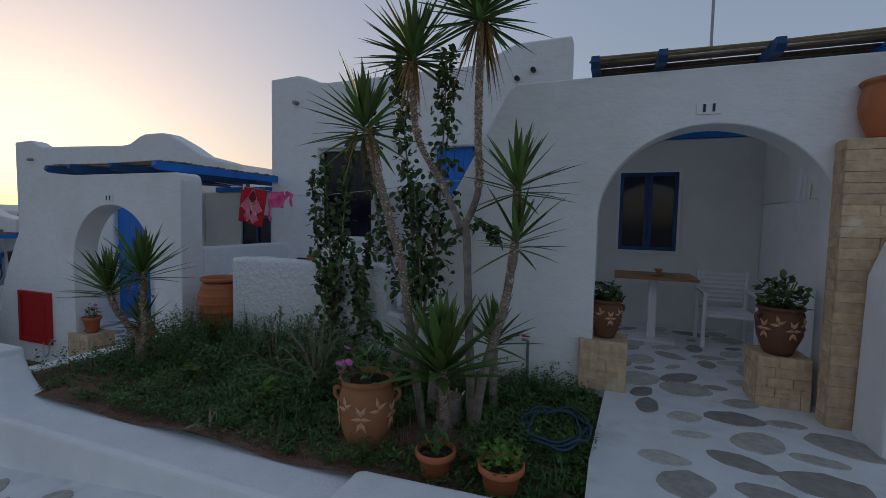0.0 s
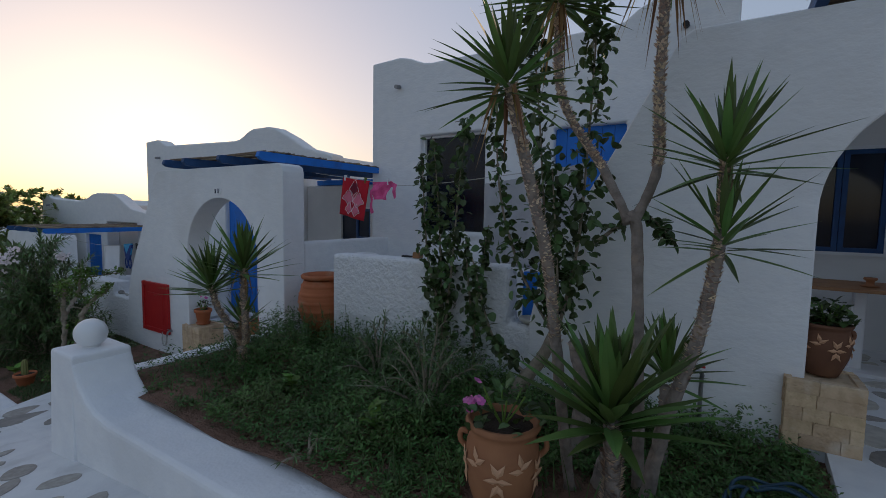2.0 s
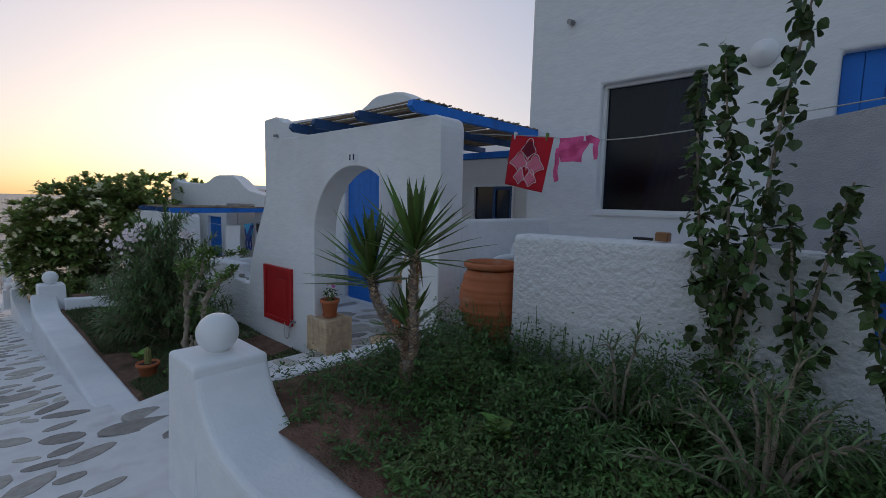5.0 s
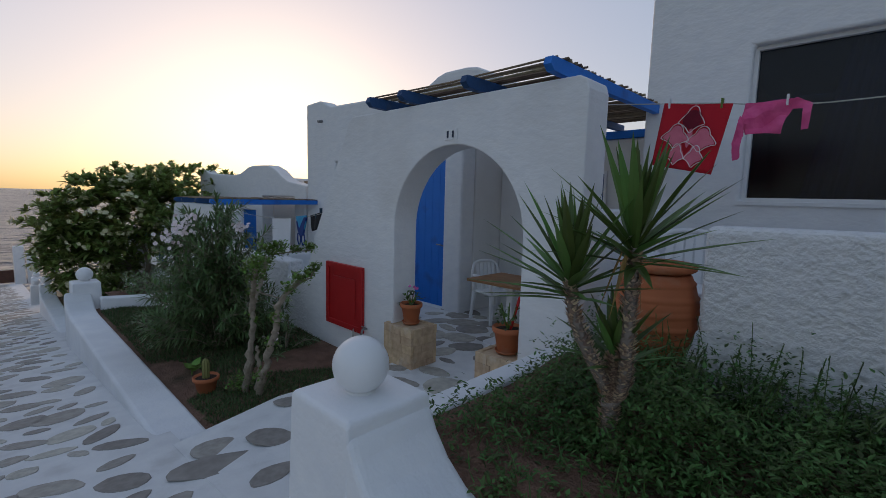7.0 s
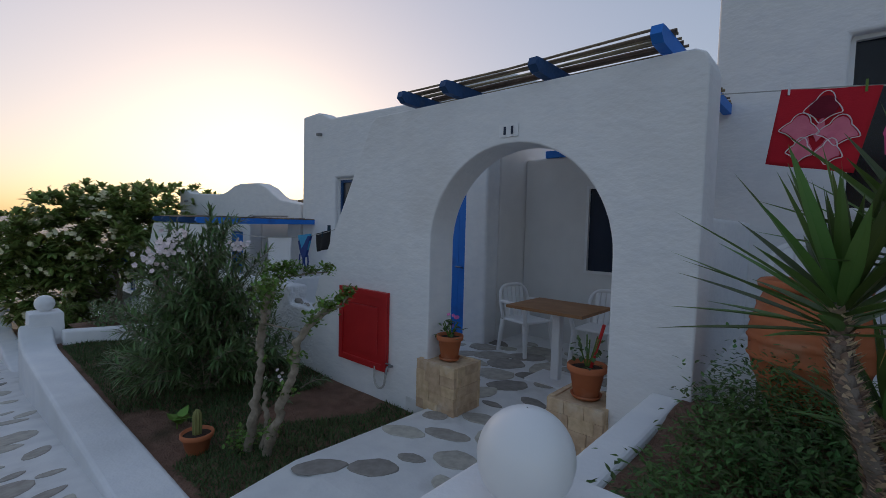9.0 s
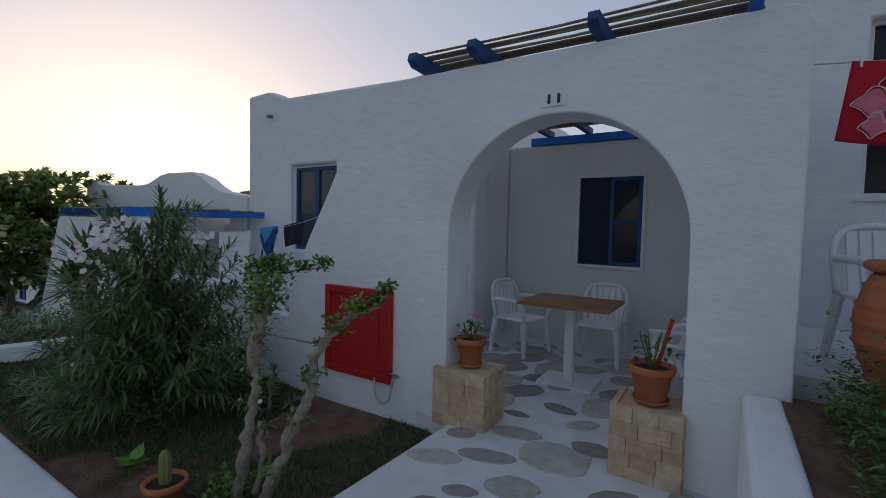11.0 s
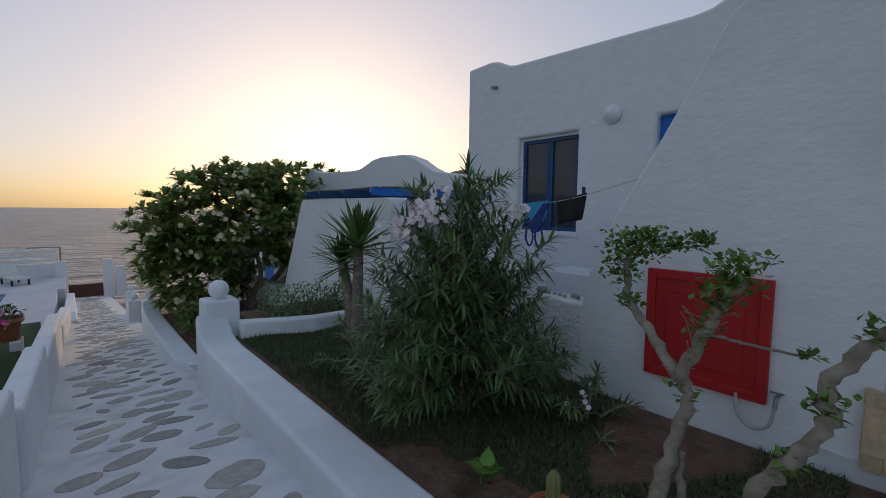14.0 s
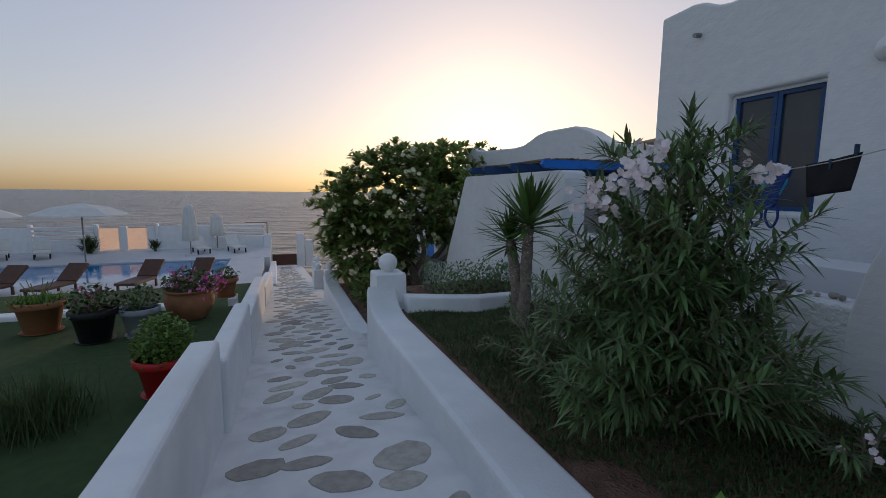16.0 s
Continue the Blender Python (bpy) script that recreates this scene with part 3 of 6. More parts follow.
def house(ox, oz, name_label, first=False, nx=0.82, nz=2.33, arched=True):
    h = thing("house", (ox, 0, oz), name_label, "house", "terrace of houses")
    zb = -1.2
    # porch front with its arch and sloping flank
    cx, hw, zs, rise = (0.845, 0.805, 1.43, 0.81) if not first else (0.83, 0.83, 1.45, 0.76)
    arch = [(cx - hw * math.cos(a), zs + rise * math.sin(a)) for a in np.linspace(0, math.pi, 33)]
    out = [(-1.82, zb)] + ([(cx - hw, zb)] + arch + [(cx + hw, zb)] if arched else []) + [(2.15, zb), (2.15, 2.55), (2.13, 2.62), (2.07, 2.65), (-0.72, 2.65), (-0.80, 2.60), (-0.88, 2.45), (-1.07, 2.10), (-1.26, 1.76), (-1.51, 1.34), (-1.66, 1.05), (-1.75, 0.80), (-1.81, 0.5)]
    b = Buf()
    prism(b, out, 4.06, 4.38)
    part("porch_wall", b, PLASTER, h, "white plastered porch front with a round arch", bevel=0.014)
    # side parapet of the porch
    b = Buf()
    box(b, 1.95, 4.385, zb, 2.13, 6.998, 1.70)
    part("side_wall", b, PLASTER, h, bevel=0.03)
    if first:
        for ya, yb in ((4.385, 5.42), (6.12, 6.998)):
            b = Buf()
            box(b, 1.95, ya, 1.702, 2.13, yb, 2.62)
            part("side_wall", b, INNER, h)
        for k in range(5):
            b = Buf()
            tube(b, [(2.02, 5.48 + 0.14 * k, 1.69), (2.06, 5.45 + 0.15 * k, 2.62)], 0.016, 6)
            part("screen_bar", b, PLASTIC, h, "thin white rail in the side opening")
        # added board; its warm tan stands in for sunlight beyond the opening
        b = Buf()
        box(b, 2.6, 5.0, 0.0, 2.7, 8.0, 2.2)
        part("screen_board", b, LIME, h, "added tan board for the sunlit wall beyond the opening")
    # main block
    xl = -5.26 if first else -5.36
    tops = [(xl, 3.67), (-4.85, 3.69), (-4.7, 3.66), (-4.5, 3.56), (-4.35, 3.53), (-1.85, 3.46), (-1.66, 3.48), (-1.52, 3.54), (-1.38, 3.61), (-1.22, 3.65), (-0.80, 3.65), (-0.6, 3.62), (-0.4, 3.53), (-0.14, 3.41), (0.24, 3.20), (0.9, 3.05)]
    holes = [(-4.25, -3.22, 1.03, 2.42), (-2.17, -1.18, 0.02, 2.46), (-0.80, 0.9, zb, 2.84)]
    if first:
        holes = [(-4.33, -3.265, 1.10, 2.515), (-2.32, -1.48, 0.30, 2.46)]
        tops = [(xl, 3.68), (-4.72, 3.70), (-4.55, 3.66), (-4.3, 3.56), (-4.15, 3.54), (-1.7, 3.56), (-1.55, 3.58), (-1.42, 3.68), (-1.25, 3.76), (-1.1, 3.79), (-0.45, 3.80)]
    if not arched:
        tops = [(xl, 3.60), (-4.85, 3.60), (-4.6, 3.50), (-4.2, 3.46), (-2.6, 3.40), (-2.2, 3.42), (-1.9, 3.50), (-1.65, 3.58), (-1.3, 3.62), (-0.4, 3.60), (0.0, 3.48), (0.3, 3.32), (0.6, 3.20), (1.4, 3.10)]
    b = Buf()
    wall_mesh(b, tops, zb, 6.05, 6.35, holes)
    part("front_wall", b, PLASTER, h, "white plastered front wall with a humped parapet", bevel=0.04)
    xr = tops[-1][0] if first else -0.80
    b = Buf()
    box(b, xl, 6.352, zb, xl + 0.3, 11.5, 3.5)
    part("end_wall", b, PLASTER, h, bevel=0.03)
    b = Buf()
    box(b, xr - 0.3, 6.352, zb, xr, 11.5, 3.3)
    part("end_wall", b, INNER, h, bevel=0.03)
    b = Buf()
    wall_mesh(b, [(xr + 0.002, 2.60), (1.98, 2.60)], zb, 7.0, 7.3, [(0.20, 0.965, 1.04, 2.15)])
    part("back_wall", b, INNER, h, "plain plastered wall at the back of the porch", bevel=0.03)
    b = Buf()
    box(b, 1.985, 6.905, zb, 2.2, 11.5, 2.5)
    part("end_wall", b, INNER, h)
    b = Buf()
    box(b, xl + 0.3, 11.2, zb, 1.97, 11.5, 3.0)
    part("rear_wall", b, PLASTER, h)
    b = Buf()
    box(b, xl + 0.31, 6.36, 3.0, xr - 0.31, 11.19, 3.2)
    box(b, xr + 0.004, 7.31, 2.4, 1.97, 11.19, 2.55)
    part("roof", b, SMOOTH, h, "flat whitewashed roof behind the parapet")
    # windows and door; the rooms' darkness is put into the pane colours
    (wa, wb, wc, wd), dr = holes[:2]
    window_unit(h, "window", wa, wb, wc, wd, 6.13, sash=0 if first else 2, curtain=first, hazy=not first)
    window_unit(h, "window", 0.172, 0.992, 1.012, 2.178, 6.965, sash=2 if first else 1, ledge=False)
    plank_door(h, dr[0], dr[1], dr[2], dr[3], 6.14)
    # drain pipe, lamp
    b = Buf()
    tube(b, [(-4.72, 6.1, 3.27), (-4.72, 5.95, 3.25)], 0.03, 10)
    part("drain_pipe", b, METAL, h, "short metal drain spout")
    b = Buf()
    lathe(b, [(0.002, 0.0), (0.11, 0.0), (0.12, 0.03), (0.09, 0.09), (0.002, 0.12)], 20)
    part("wall_lamp", b, LAMP_WHITE, h, "round white bulkhead lamp", smooth=True, m=pose(-2.72 if not first else -2.85, 6.05, 2.55, 90))
    # number plate with two bars in place of figures
    b = Buf()
    box(b, nx - 0.075, 4.050, nz - 0.045, nx + 0.095, 4.058, nz + 0.05)
    pl = part("number_plate", b, SMOOTH, h, "white plate with two dark bars")
    for dx in (0.0, 0.065):
        b = Buf()
        box(b, nx - 0.03 + dx, 4.044, nz - 0.028, nx - 0.012 + dx, 4.049, nz + 0.032)
        part("figure_bar", b, NUMBER, pl)
    # pergola: blue beams with shaped ends and a mat of canes
    beams = (-0.06, 0.44, 1.20, 1.96) if first else (-0.225, 0.28, 1.10, 1.90)
    for bx in beams:
        b = Buf()
        y0 = 3.9
        out = [(y0, 2.72), (y0 + 0.02, 2.775), (y0 + 0.10, 2.78), (7.1, 2.78), (7.1, 2.705), (y0 + 0.17, 2.675), (y0 + 0.05, 2.68)]
        n = len(out)
        v = [(x, y, z) for x in (bx - 0.032, bx + 0.032) for y, z in out]
        b.add(v, [tuple(range(n - 1, -1, -1)), tuple(range(n, 2 * n))] + [(i, (i + 1) % n, (i + 1) % n + n, i + n) for i in range(n)])
        part("pergola_beam", b, BLUE if bx == beams[3] else BLUE_SHADED, h, "blue-painted pergola beam")
    b = Buf()
    box(b, -0.48, 6.99, 2.602, 2.3, 7.08, 2.70)
    part("wall_plate", b, BLUE, h, "blue cross beam on the porch wall")
    rng = random.Random(3)
    b = Buf()
    y = 4.02
    while y < 6.9:
        r = rng.uniform(0.008, 0.014)
        xa, xb = beams[0] - 0.03 + rng.uniform(-0.03, 0.04), (2.3 if first else 1.93) + rng.uniform(-0.04, 0.03)
        zc = 2.775 + r + rng.uniform(0, 0.012)
        tube(b, [(xa, y, zc), ((xa + xb) / 2, y + rng.uniform(-.012, .012), zc + rng.uniform(-.015, .004)), (xb, y + rng.uniform(-.01, .01), zc)], r, 5)
        y += r * 2 + rng.choice((0.002, 0.006, 0.012, 0.03) if first else (0.006, 0.014, 0.026, 0.05))
    tagged(part("cane_mat", b, CANE, h, "mat of dry brown canes"), kind="stuff")
    return h


house_a = house(0, 0, "white cubic island house with an arched porch and cane pergola", first=True, nx=0.78, nz=2.33)
house_b = house(-7.05, -0.70, "white cubic island house with arched porch and red hatch")
house_c = house(-13.9, -1.84, "white cubic island house half hidden by a flowering tree", arched=False)
house_d = house(-20.8, -3.0, "white cubic island house farther down the slope", arched=False)

b = Buf()
b.add([(0.55, 6.5, 3.22), (2.0, 6.5, 3.16), (2.0, 8.2, 3.52), (0.55, 8.2, 3.58), (0.55, 6.5, 3.16), (2.0, 6.5, 3.10), (2.0, 8.2, 3.46), (0.55, 8.2, 3.52)], [(0, 1, 2, 3), (7, 6, 5, 4), (0, 4, 5, 1), (1, 5, 6, 2), (2, 6, 7, 3), (3, 7, 4, 0)])
part("roof_canopy", b, CANE, house_c, "sloping tan canopy behind the parapet")

# terrace floor and low terrace wall of the first house
b = Buf()
box(b, -5.0, 4.32, -0.7, -1.65, 6.04, 0.0)
tagged(part("terrace_floor", b, MORTAR), "white-painted terrace floor", "floor", kind="structure")
b = Buf()
wall_mesh(b, [(-4.10, 0.93), (-2.02, 0.95), (-2.0, 0.46), (-1.66, 0.46)], -0.6, 4.065, 4.30)
tagged(part("terrace_wall_1", b, ROUGH, bevel=0.04), "low rough-plastered terrace wall with rounded top", "wall", kind="structure")
b = Buf()
box(b, -12.0, 4.32, -1.6, -8.85, 6.04, -0.70)
tagged(part("terrace_floor", b, MORTAR), "white-painted terrace floor", "floor", kind="structure")
b = Buf()
wall_mesh(b, [(-11.6, 0.08), (-9.42, 0.10), (-9.40, -0.11), (-8.82, -0.12)], -1.4, 4.065, 4.34)
tagged(part("terrace_wall_2", b, ROUGH, bevel=0.04), "low rough-plastered terrace wall with a stone-filled ledge", "wall", kind="structure")
b = Buf()
box(b, -18.8, 4.32, -2.6, -15.75, 6.04, -1.84)
tagged(part("terrace_floor", b, MORTAR), "white-painted terrace floor", "floor", kind="structure")
b = Buf()
wall_mesh(b, [(-18.4, -1.0), (-15.7, -0.98)], -2.4, 4.065, 4.34)
tagged(part("terrace_wall_3", b, ROUGH, bevel=0.04), "low plastered terrace wall", "wall", kind="structure")
# white wall beside the stone column, right of the first porch
b = Buf()
prism(b, [(1.72, -0.6), (4.2, -0.6), (4.2, 1.46), (1.98, 1.46), (1.84, 1.38), (1.75, 1.1)], 3.45, 3.86)
tagged(part("side_wall_1", b, SMOOTH, bevel=0.04), "smooth white wall beside the stone column", "wall", kind="structure")

# ---------------------------------------------------------------- plants
def cloud_dirs(rng, n, lo, hi):
    """n ways between lo and hi degrees off the upright, all round."""
    a = rng.uniform(0, 2 * math.pi, n)
    t = np.radians(rng.uniform(lo, hi, n))
    return np.stack([np.sin(t) * np.cos(a), np.sin(t) * np.sin(a), np.cos(t)], 1)


def scales(b, pts, rads, rng, n, L=0.024, W=0.010):
    """Leaf scars standing off a yucca trunk."""
    pts = np.array([tuple(p) for p in pts])
    k = rng.uniform(0, len(pts) - 1.001, n)
    i = k.astype(int)
    f = (k - i)[:, None]
    c = pts[i] * (1 - f) + pts[i + 1] * f
    r = (np.array(rads)[i] * 1.0)[:, None]
    a = rng.uniform(0, 2 * math.pi, n)
    out = np.stack([np.cos(a), np.sin(a), np.zeros(n)], 1)
    leaves(b, c + out * r * 0.9, out + np.array((0, 0, 0.9)), rng.uniform(0.5, 1.2, n) * L, W, (1.0, 0.7, 0.0), 0, 0.1)


def yucca(at, label, trunks, heads, seed, scars=120, dry=()):
    """trunks: (points, first radius, last radius) round the base; heads: (place, leaves, length, half width, tilt)."""
    y = thing("yucca", at, label, "plant", "yuccas")
    rng, prng = np.random.default_rng(seed), random.Random(seed)
    for pts, r0, r1 in trunks:
        b = Buf()
        cp = curve_pts(pts, 8)
        rads = [r0 + (r1 - r0) * i / (len(cp) - 1) for i in range(len(cp))]
        rads[0] *= 1.35
        tube(b, cp, rads, 12, 0.13, prng)
        tr = part("trunk", b, BARK, y, "rough brown trunk with leaf scars", smooth=True)
        if r0 == 0.032 and len(trunks) > 3:
            continue
        b = Buf()
        k = len(cp) // (3 if len(trunks) > 3 else 9)
        scales(b, cp[k:], rads[k:], rng, scars, 0.024 if len(trunks) > 3 else 0.036)
        tagged(part("bark_scale", b, BARK_TAN, tr), kind="stuff")
    for c, n, L, W, tilt, top in heads:
        b = Buf()
        lo = np.linspace(2, top, n)
        a = np.arange(n) * 2.399 + rng.uniform(-.3, .3, n)
        t = np.radians(lo + rng.uniform(-12, 12, n))
        D = np.stack([np.sin(t) * np.cos(a) + tilt[0], np.sin(t) * np.sin(a) + tilt[1], np.cos(t)], 1)
        P = np.array(c) + np.stack([0.02 * np.cos(a), 0.02 * np.sin(a), 0.05 - 0.16 * np.linspace(0, 1, n)], 1)
        leaves(b, P, D, L * rng.uniform(0.72, 1.08, n) * np.where(lo < 25, 0.8, 1.0), 1.15 * W * rng.uniform(0.8, 1.1, n), (0.55, 0.95, 1.0, 0.8, 0.45, 0.02), 0.05, 0.35)
        part("leaf_crown", b, YUCCA, y, "stiff green sword leaves")
    for c, n, L in dry:
        b = Buf()
        D = cloud_dirs(rng, n, 150, 178)
        leaves(b, np.array(c) + 0.05 * D * np.array((3, 3, 0)), D, L * rng.uniform(0.5, 1.1, n), 0.012, (0.6, 1.0, 0.7, 0.3, 0.02), 0.0, 0.3)
        part("dead_leaves", b, YUCCA_DRY, y, "dry hanging brown leaves")
    return y


Z0 = -0.10
yucca((-0.85, 2.97, Z0), "tall many-stemmed yucca with ringed grey trunks", [
    ([(-0.27, -0.02, -0.02), (-0.315, -0.04, 0.35), (-0.35, -0.12, 0.82), (-0.385, -0.18, 1.22), (-0.42, -0.31, 1.55), (-0.47, -0.40, 1.86), (-0.51, -0.45, 2.10)], 0.030, 0.027),
    ([(0.06, 0.12, -0.02), (0.02, 0.14, 0.7), (-0.02, 0.15, 1.4), (-0.06, 0.15, 1.52)], 0.032, 0.027),
    ([(-0.06, 0.15, 1.46), (-0.22, 0.22, 1.75), (-0.50, 0.30, 2.2), (-0.55, 0.34, 2.78)], 0.025, 0.023),
    ([(-0.04, 0.15, 1.46), (0.06, 0.16, 1.75), (0.05, 0.15, 2.2), (0.06, 0.14, 2.95)], 0.025, 0.023),
    ([(0.10, 0.02, -0.02), (0.17, 0.03, 0.45), (0.30, 0.06, 0.95), (0.36, 0.08, 1.45), (0.36, 0.08, 1.78)], 0.036, 0.024)],
    [((-0.515, -0.455, 2.14), 60, 0.42, 0.017, (-0.1, 0), 116), ((-0.55, 0.34, 2.85), 90, 0.52, 0.018, (0, 0), 110), ((0.06, 0.14, 3.0), 90, 0.53, 0.018, (0.1, 0), 110),
     ((0.36, 0.08, 1.80), 46, 0.48, 0.017, (0.05, 0), 100), ((0.37, 0.06, 1.43), 34, 0.42, 0.016, (0.05, 0), 108)], 1, 900,
    [((-0.515, -0.455, 2.08), 12, 0.4), ((-0.55, 0.34, 2.75), 22, 0.5), ((0.06, 0.14, 2.9), 34, 0.6)])
yucca((-0.87, 2.66, Z0), "young yucca with a wide crown of broad green leaves", [([(0, 0, -0.02), (0.02, 0, 0.26), (0.0, 0, 0.56)], 0.036, 0.034)],
      [((0, 0, 0.60), 58, 0.56, 0.031, (0, 0), 84)], 2, 520)
yucca((-0.72, 3.45, Z0), "small yucca rosette beside the tall trunks", [([(0, 0, -0.02), (0, 0, 0.5)], 0.035, 0.03)], [((0, 0, 0.62), 40, 0.40, 0.018, (0, 0), 80)], 3, 30)
yucca((-1.18, 3.3, Z0), "leafless stump and side shoot of a yucca", [([(0, 0, -0.02), (0.02, 0.02, 0.4), (-0.03, 0.0, 0.72)], 0.06, 0.05), ([(0.22, -0.22, -0.04), (0.24, -0.20, 0.12), (0.26, -0.18, 0.22)], 0.09, 0.05)], [], 4, 40)
yucca((-4.17, 3.01, Z0), "two-headed yucca with scaly brown forked trunk", [
    ([(0.0, 0.0, -0.02), (0.0, 0.0, 0.16), (-0.01, 0.0, 0.28), (-0.06, -0.08, 0.44), (-0.11, -0.16, 0.62), (-0.13, -0.2, 0.80)], 0.036, 0.021),
    ([(0.0, 0.0, 0.22), (0.05, 0.0, 0.34), (0.06, -0.01, 0.58), (0.07, -0.02, 0.96)], 0.032, 0.024),
    ([(0.0, 0.01, 0.24), (0.0, 0.01, 0.34), (0.0, 0.02, 0.46)], 0.032, 0.026)],
    [((-0.13, -0.2, 0.84), 50, 0.46, 0.019, (-0.12, -0.05), 90), ((0.07, -0.02, 1.0), 58, 0.50, 0.019, (0.08, 0), 90), ((0.0, 0.02, 0.50), 26, 0.34, 0.017, (0, 0), 80)], 5, 900,
    [((0.07, -0.02, 0.95), 5, 0.3)])
yucca((-11.35, 3.25, -0.92), "twin-trunked yucca in the raised bed", [
    ([(0.0, 0.0, -0.02), (-0.03, 0.0, 0.5), (-0.10, -0.05, 0.95)], 0.07, 0.05), ([(0.1, 0.0, -0.02), (0.10, 0.03, 0.5), (0.10, 0.05, 1.15)], 0.07, 0.05)],
    [((-0.10, -0.05, 0.98), 66, 0.46, 0.018, (-0.1, 0), 115), ((0.10, 0.05, 1.18), 80, 0.60, 0.026, (0.05, 0), 100)], 6, 300)


def vine(at, label, stems, seed, n, L=0.066, W=0.028, stem_r=0.012, material=None, trunk=None):
    """Upright stems hung with broad leaves."""
    v = thing("shrub", at, label, "shrub", "climbing shrubs")
    rng, prng = np.random.default_rng(seed), random.Random(seed)
    if trunk:
        b = Buf()
        tube(b, curve_pts(trunk[0], 6), [trunk[1] * (1 - 0.035 * i) for i in range(6 * (len(trunk[0]) - 1) + 1)], 10, 0.1, prng)
        part("trunk", b, GREY_BARK, v, "gnarled grey trunk", smooth=True)
    for pts, spread, share in stems:
        b = Buf()
        cp = curve_pts(pts, 8)
        tube(b, cp, [stem_r * (1.2 - 0.8 * i / (len(cp) - 1)) for i in range(len(cp))], 6, 0.1, prng)
        st = part("stem", b, GREY_BARK, v)
        m = int(n * share)
        arr = np.array([tuple(p) for p in cp])
        k = rng.uniform(0.12, 0.999, m) * (len(arr) - 1)
        i = k.astype(int)
        c = arr[i] + (arr[np.minimum(i + 1, len(arr) - 1)] - arr[i]) * (k - i)[:, None]
        twig = cloud_dirs(rng, m, 20, 130)
        c = c + twig * (spread * 0.85 * rng.uniform(0.15, 1.0, m) * (1.15 - 0.75 * k / len(arr)))[:, None]
        D = cloud_dirs(rng, m, 70, 165)
        b = Buf()
        leaves(b, c, D, L * rng.uniform(0.6, 1.2, m), W * rng.uniform(0.7, 1.2, m), (0.35, 0.95, 1.0, 0.72, 0.0), 0.14, 0.3, cloud_dirs(rng, m, 0, 70))
        part("foliage", b, material or VINE, st)
    return v


vine((-2.62, 3.98, Z0), "leafy climbing shrub on the low terrace wall", [
    ([(0.02, 0, 0.0), (0.0, 0, 0.6), (-0.02, -0.02, 1.3), (-0.10, -0.02, 2.15)], 0.24, 0.36), ([(0.02, 0, 0.3), (0.12, -0.04, 1.0), (0.18, -0.04, 1.7), (0.26, -0.05, 2.30)], 0.17, 0.24),
    ([(0.02, 0, 0.5), (-0.14, -0.03, 1.1), (-0.22, -0.03, 2.0)], 0.16, 0.2), ([(0.34, 0.0, 0.0), (0.36, -0.03, 0.6), (0.42, -0.04, 1.05), (0.48, -0.05, 1.4)], 0.12, 0.13),
    ([(0.36, 0.0, 0.4), (0.30, -0.03, 0.8), (0.26, -0.04, 1.25)], 0.12, 0.1)], 11, 1050, trunk=([(0.02, 0, -0.02), (0.0, 0, 0.35), (0.0, 0, 0.7)], 0.026))
vine((-1.78, 3.68, Z0), "tall climbing shrub with a leaning gnarled trunk", [
    ([(0.3, 0.02, 0.62), (0.22, 0.0, 1.3), (0.15, 0.0, 2.1), (0.05, 0.0, 3.0)], 0.26, 0.3), ([(0.32, 0.02, 0.62), (0.45, 0.0, 1.3), (0.50, 0.0, 2.2), (0.52, 0.0, 2.95)], 0.28, 0.3),
    ([(0.3, 0.02, 0.62), (0.05, -0.05, 1.1), (-0.12, -0.08, 1.7), (-0.16, -0.1, 2.6)], 0.18, 0.15), ([(0.3, 0.02, 0.6), (0.35, -0.1, 1.0), (0.3, -0.15, 1.8)], 0.25, 0.15),
    ([(0.1, 0.0, 0.3), (-0.15, -0.05, 0.55), (-0.32, -0.1, 1.15)], 0.12, 0.1), ([(0.55, 0.0, 1.3), (0.85, -0.05, 1.5), (1.05, -0.1, 1.35)], 0.1, 0.06)],
    12, 1500, trunk=([(0.0, 0, -0.03), (0.06, 0, 0.2), (0.22, 0.02, 0.45), (0.32, 0.02, 0.72)], 0.075))


def petals(b, P, N, size):
    """Five-petalled flowers at P, each facing along N."""
    N = N / np.linalg.norm(N, axis=1, keepdims=True)
    U = np.cross(N, (0.31, 0.22, 0.92))
    U /= np.linalg.norm(U, axis=1, keepdims=True)
    V = np.cross(N, U)
    for k in range(5):
        a = k * 1.2566
        leaves(b, P, np.cos(a) * U + np.sin(a) * V + 0.25 * N, size, size * 0.46, (0.3, 0.9, 1.0, 0.6), 0, 0.12, N)


